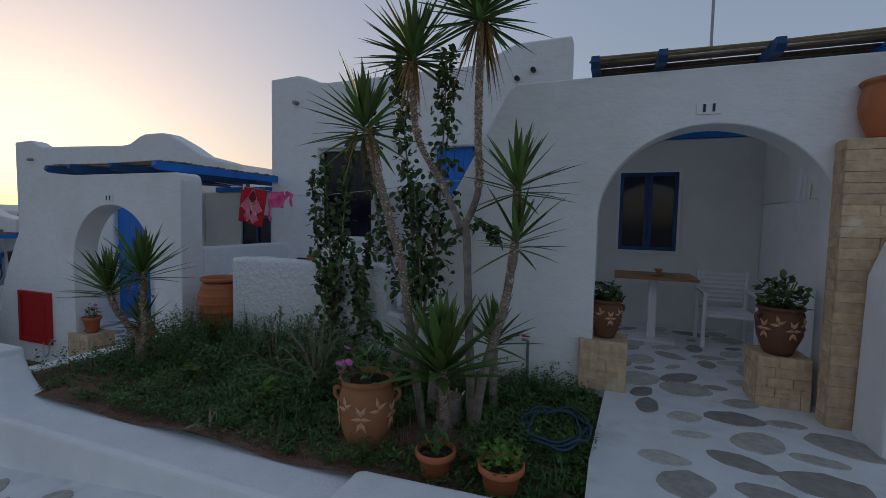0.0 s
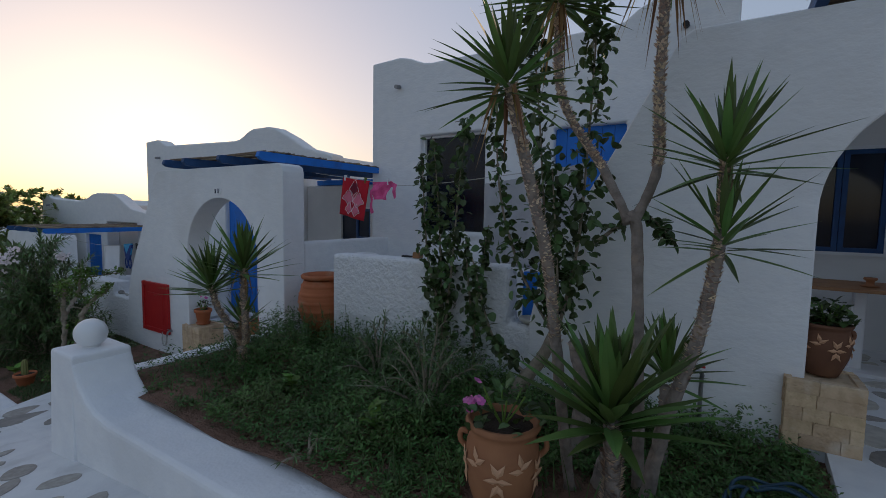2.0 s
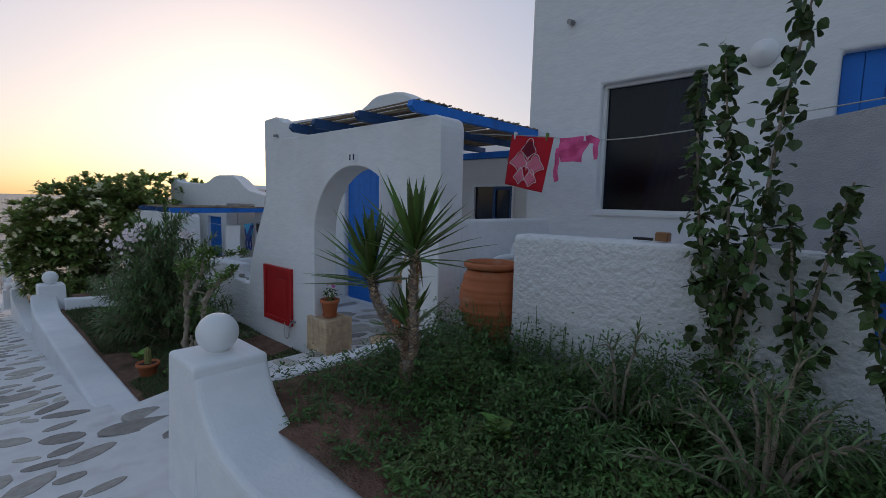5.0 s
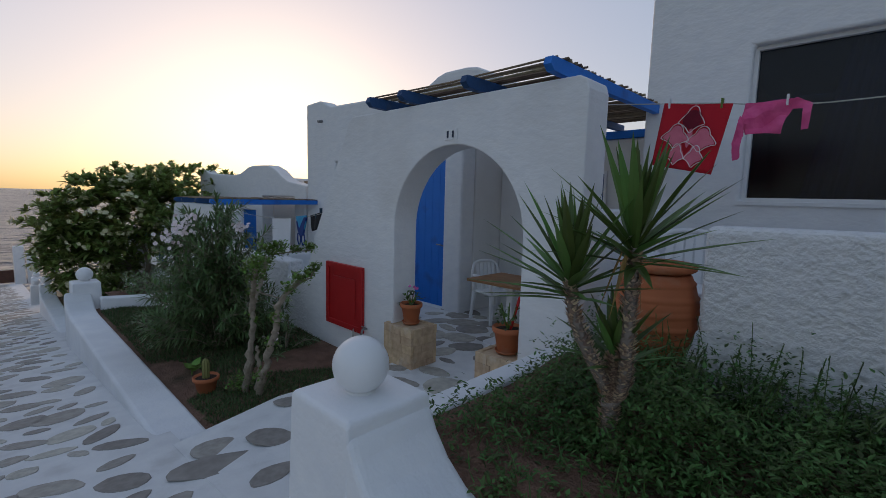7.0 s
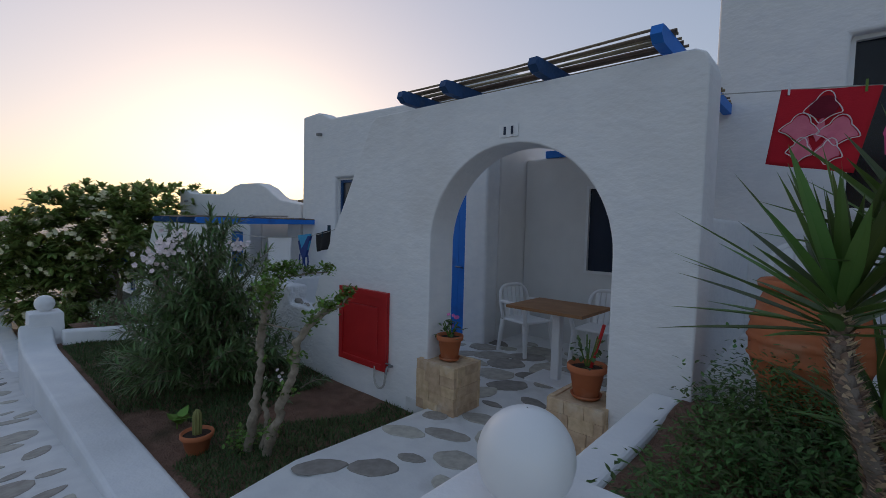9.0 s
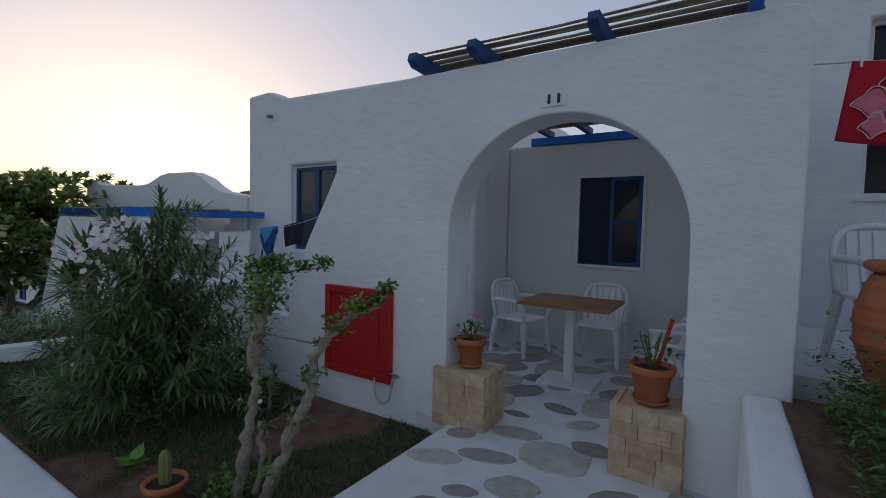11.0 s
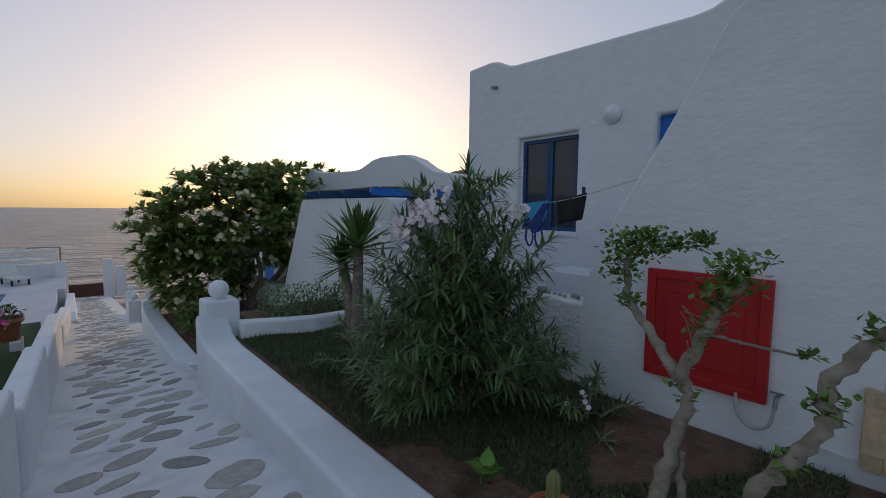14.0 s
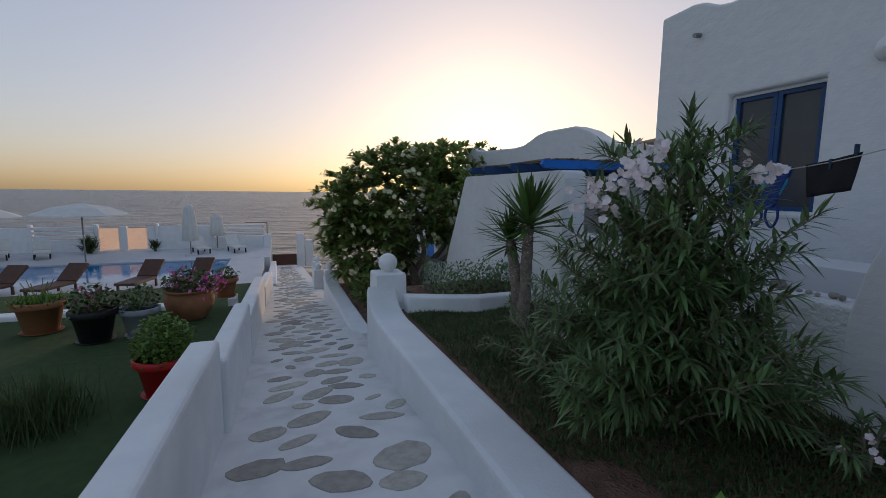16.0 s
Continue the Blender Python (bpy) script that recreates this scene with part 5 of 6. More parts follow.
            if kind == "grassy":
                S[:, 2] = zs
            leaves(b, S, cloud_dirs(rng, n, 15, 110 if kind != "grassy" else 60), L * rng.uniform(0.6, 1.2, n), W, (0.3, 0.95, 0.8, 0.0), 0.2, 0.25)
            part("foliage", b, SHRUB if kind in ("bushy", "grassy") else VINE, p, "green leaves")
            for k in range(6):
                a = k * 1.05
                b = Buf()
                tube(b, [(0, 0, zs - 0.01), (0.4 * r * math.cos(a), 0.4 * r * math.sin(a), zs + ph * 0.5), (0.6 * r * math.cos(a), 0.6 * r * math.sin(a), zs + ph * 0.85)], 0.005, 5)
                part("stem", b, SHRUB, p)
    return p


def blooms(p, at, n, spread, seed, material=MAGENTA, size=0.024):
    rng = np.random.default_rng(seed)
    b = Buf()
    petals(b, np.array(at) + rng.normal(0, spread, (n, 3)), np.array((0.3, -0.8, 0.4)) + rng.normal(0, 0.4, (n, 3)), size)
    return part("blossoms", b, material, p, "pink flowers")


p = pot("urn", (-1.36, 2.56, -0.12), 0.185, 0.50, "large clay urn with raised flower pattern in the bed", TERRA_WORN, "urn", ("leafy", 46, 0.20, 61))
blooms(p, (-0.12, -0.06, 0.60), 7, 0.03, 62)
pot("flower_pot", (-0.80, 2.40, -0.13), 0.115, 0.20, "plain terracotta pot with a dry seedling", TERRA, "flower", ("sprig", 40, 0.12, 63))
pot("flower_pot", (-0.40, 2.38, -0.13), 0.125, 0.21, "plain terracotta pot with a bright green plant", TERRA, "flower", ("bushy", 90, 0.16, 64))
pot("urn", (0.10, 4.20, 0.42), 0.135, 0.33, "dark glazed urn with flower relief on a stone plinth", TERRA_OLD, "urn", ("leafy", 120, 0.17, 65))
pot("urn", (1.42, 4.32, 0.40), 0.165, 0.38, "brown clay urn with flower relief on a stone plinth", TERRA_OLD, "urn", ("leafy", 170, 0.26, 66))
p = pot("flower_pot", (-6.86, 4.19, -0.285), 0.115, 0.22, "terracotta pot with small pink flowers on a plinth", TERRA, "flower", ("sprig", 34, 0.16, 67))
blooms(p, (0.0, 0.0, 0.36), 6, 0.03, 68, size=0.018)
p = pot("flower_pot", (-5.58, 4.17, -0.265), 0.13, 0.23, "terracotta pot with a red stake on a plinth", TERRA, "flower", ("sprig", 30, 0.26, 69))
b = Buf()
tube(b, [(0.02, 0.0, 0.18), (0.10, 0.02, 0.52)], 0.012, 8)
part("stake", b, RED, p, "dark red stick")
pot("flower_pot", (-7.95, 2.48, -0.93), 0.115, 0.19, "terracotta pot with a single cactus", TERRA, "flower", ("cactus", 1, 0.20, 70))
pot("urn", (1.86, 3.97, 2.03), 0.17, 0.40, "round terracotta jar on top of the stone column", TERRA, "jar")

# big ribbed storage jar beside the terrace wall
jar = thing("storage_jar", (-4.40, 4.20, -0.05), "large ribbed terracotta storage jar beside the terrace wall", "jar")
b = Buf()
prof = [(0.002, 0.0), (0.17, 0.0)]
for i in range(40):
    z = 0.02 + 0.62 * i / 39
    r = float(np.interp(z, [0, 0.12, 0.3, 0.45, 0.58, 0.66], [0.14, 0.205, 0.262, 0.268, 0.235, 0.20]))
    prof.append((r + (0.011 if i % 6 == 0 else 0.0), z))
prof += [(0.19, 0.655), (0.21, 0.55), (0.002, 0.35)]
lathe(b, prof, 40)
part("body", b, TERRA, jar, smooth=True)
b = Buf()
lathe(b, [(0.190, 0.655), (0.212, 0.660), (0.235, 0.675), (0.24, 0.70), (0.225, 0.715), (0.20, 0.71), (0.188, 0.655)], 40)
part("rim", b, TERRA, jar, "rolled clay rim", smooth=True)


def table(at, label, w=0.84, d=0.70, h=0.80, turn=0.0):
    t = thing("table", at, label, "table", "porch tables", turn=turn)
    b = Buf()
    box(b, -w / 2, -d / 2, h - 0.03, w / 2, d / 2, h, 0.004)
    part("tabletop", b, TABLE_WOOD, t, "brown wooden board")
    b = Buf()
    box(b, -0.045, -0.045, 0.03, 0.045, 0.045, h - 0.031, 0.008)
    part("pedestal", b, PLASTIC, t, "white metal post")
    b = Buf()
    box(b, -0.26, -0.20, 0.0, 0.26, 0.20, 0.029, 0.006)
    part("base_plate", b, PLASTIC, t, "white flat foot plate")
    return t


def plastic_chair(at, turn, label, cushion=False):
    """A stacking garden chair with arms and a slatted back."""
    c = thing("garden_chair", at, label, "chair", "porch chairs", turn=turn)
    b = Buf()
    box(b, -0.22, -0.22, 0.405, 0.22, 0.22, 0.435, 0.015)
    part("seat", b, PLASTIC, c, bevel=0.008)
    for sx in (-1, 1):
        for sy in (-1, 1):
            b = Buf()
            tube(b, [(sx * 0.25, sy * 0.25, 0.0), (sx * 0.215, sy * 0.205, 0.41)], [0.024, 0.036], 8)
            part("leg", b, PLASTIC, c)
        b = Buf()
        tube(b, curve_pts([(sx * 0.225, -0.21, 0.40), (sx * 0.26, -0.23, 0.55), (sx * 0.265, -0.18, 0.635), (sx * 0.26, 0.05, 0.645), (sx * 0.225, 0.225, 0.64)], 5), 0.026, 8)
        part("armrest", b, PLASTIC, c, smooth=True)
    b = Buf()
    tube(b, curve_pts([(-0.225, 0.20, 0.42), (-0.235, 0.25, 0.70), (-0.16, 0.285, 0.82), (0, 0.29, 0.845), (0.16, 0.285, 0.82), (0.235, 0.25, 0.70), (0.225, 0.20, 0.42)], 6), 0.022, 8)
    part("back_frame", b, PLASTIC, c, smooth=True)
    for k in range(5):
        b = Buf()
        x = -0.14 + 0.07 * k
        v = [(x + sx * 0.027, y + sy * 0.008, z) for y, z in ((0.205, 0.435), (0.245, 0.62), (0.28, 0.815)) for sx, sy in ((-1, -1), (1, -1), (1, 1), (-1, 1))]
        b.add(v, [(r + i, r + (i + 1) % 4, r + 4 + (i + 1) % 4, r + 4 + i) for r in (0, 4) for i in range(4)])
        part("back_slat", b, PLASTIC, c)
    if cushion:
        b = Buf()
        box(b, -0.19, 0.14, 0.48, 0.19, 0.22, 0.82, 0.035)
        part("cushion", b, WHITE_CLOTH, c, "pale striped back cushion", bevel=0.03)
    return c


def slat_chair(at, turn, label):
    """A square white armchair with thin slats."""
    c = thing("slatted_armchair", at, label, "chair", "porch chairs", turn=turn)
    for sx in (-1, 1):
        for sy in (-1, 1):
            b = Buf()
            box(b, sx * 0.26 - 0.02, sy * 0.25 - 0.02, 0.0, sx * 0.26 + 0.02, sy * 0.25 + 0.02, 0.62 if sy < 0 else 0.86, 0.004)
            part("leg", b, PLASTIC, c)
        b = Buf()
        box(b, sx * 0.26 - 0.03, -0.29, 0.622, sx * 0.26 + 0.03, 0.228, 0.645, 0.005)
        part("armrest", b, PLASTIC, c)
    for y in (-0.235, 0.235):
        b = Buf()
        box(b, -0.239, y - 0.02, 0.36, 0.239, y + 0.02, 0.40)
        part("seat_rail", b, PLASTIC, c)
    for k in range(8):
        b = Buf()
        y = -0.21 + 0.058 * k
        box(b, -0.24, y, 0.402, 0.24, y + 0.042, 0.416)
        part("seat_slat", b, PLASTIC, c)
    for k in range(7):
        b = Buf()
        z = 0.48 + 0.055 * k
        box(b, -0.239, 0.24, z, 0.239, 0.255, z + 0.035)
        part("back_slat", b, PLASTIC, c)
    return c


table((-6.46, 5.45, -0.70), "brown-topped bistro table on a white pedestal")
table((0.62, 6.05, 0.0), "brown-topped bistro table by the porch window", 0.9)
b = Buf()
lathe(b, [(0.002, 0.0), (0.06, 0.0), (0.075, 0.012), (0.03, 0.02), (0.028, 0.05), (0.05, 0.07), (0.045, 0.085), (0.002, 0.08)], 20)
tagged(part("ashtray", b, TERRA_WORN, smooth=True, m=pose(0.66, 5.95, 0.80)), "small brown clay ashtray on the table", "ashtray")
plastic_chair((-7.28, 6.2, -0.70), 75, "white plastic garden chair against the porch wall")
plastic_chair((-6.40, 6.40, -0.70), 0, "white plastic garden chair behind the table")
slat_chair((-5.42, 5.15, -0.70), -80, "white slatted armchair facing the table")
plastic_chair((-5.35, 5.95, -0.70), -95, "white plastic garden chair with a pale cushion", True)
slat_chair((1.42, 6.15, 0.0), 0, "white slatted armchair by the porch table")
plastic_chair((-4.36, 4.72, 0.0), 15, "white plastic garden chair on the terrace")
b = Buf()
box(b, -9.95, 4.9, -0.70, -9.15, 5.5, -0.02, 0.01)
tagged(part("side_table", b, PLASTIC, bevel=0.01), "plain white low table on the terrace", "table")

# clothes on the lines
def cloth(name, pts, material, label, category, sag=0.02, seed=0, nx=16, nz=14, flare=0.0):
    """A hanging cloth between four corners (top left, top right, bottom right, bottom left), with soft folds and a hem's thickness."""
    a, bb, c, d = [np.array(p, float) for p in pts]
    rng = random.Random(seed)
    ph = rng.uniform(0, 6)
    v = []
    for side in (0, 1):
        for j in range(nz + 1):
            t = j / nz
            for i in range(nx + 1):
                s = i / nx
                q = (a * (1 - s) + bb * s) * (1 - t) + (d * (1 - s) + c * s) * t
                q = q + np.array((0, -sag * (0.3 + t) * math.sin(ph + s * 9 + 1.5 * t) + 0.006 * side, -0.5 * sag * math.sin(math.pi * s) * (1 - t)))
                v.append(tuple(q))
    w = nx + 1
    k = w * (nz + 1)
    f = []
    for j in range(nz):
        for i in range(nx):
            o = j * w + i
            f += [(o, o + w, o + w + 1, o + 1), (k + o, k + o + 1, k + o + w + 1, k + o + w)]
    for j in range(nz):
        f += [(j * w, k + j * w, k + (j + 1) * w, (j + 1) * w), (j * w + nx, (j + 1) * w + nx, k + (j + 1) * w + nx, k + j * w + nx)]
    f += [(nz * w + i, k + nz * w + i, k + nz * w + i + 1, nz * w + i + 1) for i in range(nx)]
    b = Buf().add(v, f)
    return tagged(part(name, b, material, smooth=True), label, category)


def line(name, pts, label, r=0.004):
    b = Buf()
    tube(b, curve_pts(pts, 6), r, 6)
    return tagged(part(name, b, ROPE), label, "clothesline", "clotheslines")


line("clothesline", [(-5.22, 4.86, 1.90), (-4.4, 4.78, 1.80), (-3.4, 4.70, 1.70), (-1.1, 4.45, 1.86)], "thin grey clothesline across the first terrace")
TW = [(-4.64, 4.79, 1.83), (-4.17, 4.75, 1.765), (-4.27, 4.74, 1.275), (-4.70, 4.79, 1.36)]
towel = cloth("beach_towel", TW, RED_CLOTH, "red beach towel with pink printed shapes on the line", "towel", 0.012, 1)
b = Buf()
def on_towel(s, t, lift=0.012):
    a, bb, c, d = [np.array(p) for p in TW]
    q = (a * (1 - s) + bb * s) * (1 - t) + (d * (1 - s) + c * s) * t
    ph = random.Random(1).uniform(0, 6)
    return (q[0], q[1] - 0.012 * (0.3 + t) * math.sin(ph + s * 9 + 1.5 * t) - lift, q[2])
for cx, cy, rx, ry, k in ((0.30, 0.50, 0.17, 0.13, 7), (0.72, 0.52, 0.17, 0.13, 7), (0.38, 0.76, 0.12, 0.14, 6), (0.66, 0.76, 0.12, 0.14, 6), (0.52, 0.52, 0.07, 0.12, 8)):
    ring = [on_towel(cx + rx * (1 + 0.3 * math.sin(3 * a)) * math.cos(a), cy + ry * (1 + 0.25 * math.cos(4 * a)) * math.sin(a)) for a in np.linspace(0, 2 * math.pi, 25)[:-1]]
    b.add([on_towel(cx, cy)] + ring, [(0, 1 + i, 1 + (i + 1) % 24) for i in range(24)])
part("printed_shape", b, PALE_PINK, towel, "pale pink wing-like print")
b = Buf()
ring = [on_towel(0.5 + 0.15 * math.cos(a), 0.24 + 0.14 * math.sin(a), 0.015) for a in np.linspace(0, 2 * math.pi, 21)[:-1]]
b.add([on_towel(0.5, 0.24, 0.015)] + ring, [(0, 1 + i, 1 + (i + 1) % 20) for i in range(20)])
part("printed_patch", b, DARK_RED, towel, "dark round print")
for k, (cx, cy, rx, ry) in enumerate(((0.30, 0.50, 0.19, 0.15), (0.72, 0.52, 0.19, 0.15), (0.36, 0.78, 0.13, 0.13), (0.68, 0.78, 0.13, 0.13), (0.5, 0.24, 0.17, 0.16))):
    b = Buf()
    tube(b, [on_towel(cx + rx * (1 + 0.3 * math.sin(3 * a)) * math.cos(a), cy + ry * (1 + 0.25 * math.cos(4 * a)) * math.sin(a), 0.013) for a in np.linspace(0.0, 2 * math.pi, 40)], 0.0035, 4)
    part("printed_outline", b, PINK_PETAL, towel, "pale printed outline")

shirt = thing("pink_shirt", (-3.93, 4.73, 1.75), "pink long-sleeved top pegged upside down on the line", "shirt")
def shirt_piece(name, pts, seed):
    """A piece of hanging cloth, cut to an outline, creased by its own weight."""
    bm = bmesh.new()
    bm.faces.new([bm.verts.new((x, 0, z)) for x, z in pts])
    bmesh.ops.triangulate(bm, faces=bm.faces[:])
    bmesh.ops.subdivide_edges(bm, edges=bm.edges[:], cuts=5, use_grid_fill=True)
    for v in bm.verts:
        x, z = v.co.x, v.co.z
        v.co.y = -0.020 * math.sin(34 * x + 9 * z + seed) * min(1.0, 0.3 - 4 * z) + 0.012 * math.sin(40 * z - 21 * x)
    me = bpy.data.meshes.new(name)
    bm.to_mesh(me)
    bm.free()
    me.materials.append(PINK_CLOTH)
    ob = part(name, me, None, shirt)
    md = ob.modifiers.new("thickness", "SOLIDIFY")
    md.thickness = 0.005
shirt_piece("body", [(-0.16, 0.0), (-0.18, -0.10), (-0.15, -0.21), (-0.04, -0.205), (0.05, -0.22), (0.07, -0.12), (0.10, -0.03), (0.12, 0.0)], 1)
shirt_piece("sleeve", [(-0.185, -0.08), (-0.155, -0.12), (-0.165, -0.26), (-0.18, -0.37), (-0.215, -0.38), (-0.225, -0.26)], 2)
shirt_piece("sleeve", [(0.09, -0.005), (0.12, 0.005), (0.20, -0.04), (0.19, -0.20), (0.155, -0.20), (0.155, -0.07), (0.09, -0.06)], 3)
for x, y, z, m in ((-4.24, 4.765, 1.775, SHRUB), (-3.86, 4.735, 1.745, PLASTIC), (-4.6, 4.79, 1.82, PLASTIC), (-9.11, 4.44, 0.835, HOSE), (-9.25, 4.45, 0.75, HOSE)):
    b = Buf()
    box(b, -0.006, -0.02, -0.035, 0.006, -0.002, 0.035)
    box(b, -0.006, 0.002, -0.035, 0.006, 0.02, 0.035)
    tagged(part("clothes_peg", b, m, m=pose(x, y, z)), "small plastic clothes peg on the line", "peg", "clothes pegs")
cloth("blanket", [(-2.58, 4.72, 1.70), (-1.55, 4.60, 1.86), (-1.55, 4.58, 0.90), (-2.55, 4.70, 0.86)], GREY_CLOTH, "grey-white woven blanket hanging on the line", "blanket", 0.03, 4, 24, 18)
# folding blue bench panel behind the gap in the terrace wall
b = Buf()
box(b, -2.05, 4.50, 0.0, -1.66, 4.54, 0.86, 0.01)
tagged(part("blue_panel", b, BLUE), "bright blue wooden board behind the low wall", "board")
b = Buf()
box(b, -3.06, 4.12, 0.948, -2.98, 4.20, 1.005, 0.008)
tagged(part("wooden_block", b, TABLE_WOOD), "small brown wooden pot on the wall top", "pot")
b = Buf()
box(b, -3.20, 4.13, 0.948, -3.08, 4.17, 0.965, 0.004)
tagged(part("sunglasses_case", b, BLACK_PLASTIC), "small dark case lying on the wall top", "case")

line("clothesline", [(-12.3, 4.35, 0.72), (-10.6, 4.40, 0.66), (-9.4, 4.44, 0.74), (-8.55, 4.40, 0.92)], "thin grey clothesline across the second terrace")
cloth("white_sheet", [(-10.62, 4.41, 0.66), (-9.98, 4.43, 0.69), (-10.02, 4.43, -0.10), (-10.62, 4.41, -0.08)], WHITE_CLOTH, "white sheet hanging on the line", "sheet", 0.02, 6)
swim = thing("swimsuit", (-9.64, 4.42, 0.72), "cyan and navy swimsuit drying on the line", "swimsuit")
for name, pts, m in (("body", [(-0.15, 0.0), (0.15, 0.03), (0.13, -0.10), (0.07, -0.22), (-0.06, -0.23), (-0.12, -0.12)], CYAN_CLOTH), ("panel", [(-0.05, -0.18), (0.10, 0.0), (0.16, 0.0), (0.05, -0.28), (-0.03, -0.30), (-0.09, -0.22), (-0.14, -0.08), (-0.11, -0.06)], NAVY_CLOTH)):
    b = Buf()
    n = len(pts)
    k = 0.012 if name == "body" else 0.017
    v = [(x, -k, z) for x, z in pts] + [(x, k, z) for x, z in pts]
    b.add(v, [tuple(range(n)), tuple(range(2 * n - 1, n - 1, -1))] + [(i, i + n, (i + 1) % n + n, (i + 1) % n) for i in range(n)])
    part(name, b, m, swim, bevel=0.004)
for sx in (-0.07, 0.05):
    b = Buf()
    tube(b, curve_pts([(sx - 0.04, 0, -0.25), (sx - 0.05, 0, -0.36), (sx, 0, -0.43), (sx + 0.04, 0, -0.36), (sx + 0.03, 0, -0.26)], 5), 0.010, 6)
    part("strap", b, NAVY_CLOTH, swim)
cloth("dark_shorts", [(-9.40, 4.44, 0.755), (-9.08, 4.44, 0.82), (-9.12, 4.44, 0.57), (-9.38, 4.44, 0.52)], BLACK_CLOTH, "black swimming shorts drying on the line", "shorts", 0.012, 7, 10, 8)
cloth("orange_towel", [(-15.95, 4.3, -0.55), (-15.75, 4.25, -0.55), (-15.75, 4.25, -1.15), (-15.95, 4.3, -1.15)], TERRA, "orange towel hanging beyond the porch", "towel", 0.015, 8, 8, 8)
# stones on the ledge
rng = random.Random(9)
for k in range(7):
    b = Buf()
    s = 0.055 if k == 0 else rng.uniform(0.02, 0.035)
    lathe(b, [(0.002, -0.6 * s), (0.7 * s, -0.45 * s), (s, 0.0), (0.75 * s, 0.5 * s), (0.002, 0.62 * s)], 9, squash=rng.uniform(0.6, 0.9))
    tagged(part("pebble", b, STONE, smooth=True, m=pose(-9.33 + 0.065 * k, 4.16 + rng.uniform(-.03, .04), -0.115 + 0.55 * s, 0, 0, rng.uniform(0, 180))), "grey beach stone on the wall ledge", "stone", "ledge stones")
b = Buf()
lathe(b, [(0.002, 0.0), (0.07, 0.0), (0.11, 0.03), (0.12, 0.05), (0.09, 0.055), (0.002, 0.035)], 20)
tagged(part("stone_bowl", b, STONE, smooth=True, m=pose(-1.82, 4.17, 0.462)), "flat grey stone bowl on the low wall", "bowl")

# red hatch on the second porch wall
hatch = thing("wall_hatch", (-7.90, 4.055, -0.53), "red wooden hatch door in the white wall", "hatch")
w, h = 0.76, 0.77
b = Buf()
box(b, -w / 2, -0.022, 0.0, w / 2, 0.0, h)
panel = part("hatch_door", b, RED, hatch)
for a in ((-w / 2, 0, -w / 2 + 0.06, h), (w / 2 - 0.06, 0, w / 2, h), (-w / 2 + 0.06, 0, w / 2 - 0.06, 0.06), (-w / 2 + 0.06, h - 0.06, w / 2 - 0.06, h)):
    b = Buf()
    box(b, a[0], -0.042, a[1], a[2], -0.0225, a[3], 0.004)
    part("frame_bar", b, RED, panel)
b = Buf()
box(b, -0.24, -0.034, 0.14, 0.24, -0.0225, h - 0.16, 0.006)
part("raised_panel", b, RED, panel)
tap = thing("garden_tap", (-7.46, 4.05, -0.40), "small garden tap with a looped pale hose", "tap")
b = Buf()
tube(b, curve_pts([(0.0, 0.0, -0.06), (0.0, -0.06, -0.06), (0.0, -0.08, -0.12)], 4), 0.013, 8)
part("spout", b, METAL, tap)
b = Buf()
tube(b, [(-0.035, -0.05, -0.03), (0.035, -0.05, -0.03)], 0.007, 6)
part("handle", b, METAL, tap)
b = Buf()
tube(b, curve_pts([(0.0, -0.08, -0.12), (-0.03, -0.08, -0.24), (-0.12, -0.07, -0.28), (-0.20, -0.05, -0.22), (-0.22, -0.03, -0.10)], 6), 0.011, 8)
part("hose", b, ROPE, tap, "pale looped hose")
tap = thing("garden_tap", (-0.55, 4.05, 0.05), "dark standpipe tap against the plastered wall", "tap")
b = Buf()
tube(b, curve_pts([(0.0, -0.03, -0.2), (0.0, -0.03, 0.2), (0.0, -0.04, 0.29), (-0.05, -0.06, 0.31)], 5), 0.014, 8)
part("pipe", b, METAL, tap)
b = Buf()
tube(b, [(-0.05, -0.06, 0.34), (0.02, -0.06, 0.34)], 0.008, 6)
part("handle", b, RED, tap)
# coiled hose in the weeds
b = Buf()
rng = random.Random(14)
pts = []
for k in range(46):
    a = k * 0.42
    r = 0.26 + 0.05 * math.sin(k * 0.7)
    pts.append((-0.18 + 0.75 * r * math.cos(a), 3.02 + r * math.sin(a), 0.03 + 0.05 * rng.random()))
tube(b, curve_pts(pts, 3), 0.009, 6)
tagged(part("hose", b, HOSE, smooth=True), "blue-green garden hose coiled in the weeds", "hose")
# mast on the roof
b = Buf()
tube(b, [(1.35, 7.6, 2.5), (1.35, 7.6, 5.6)], 0.022, 8)
tagged(part("roof_mast", b, METAL), "thin metal aerial mast on the roof", "mast")
# drain spouts in the humped parapet
for x, z in ((-1.14, 3.32), (-0.93, 3.41)):
    b = Buf()
    tube(b, [(x, 6.10, z), (x, 5.97, z - 0.01)], 0.032, 10)
    tagged(part("drain_spout", b, BLACK_PLASTIC), "short dark drain spout in the parapet", "pipe", "drain spouts")


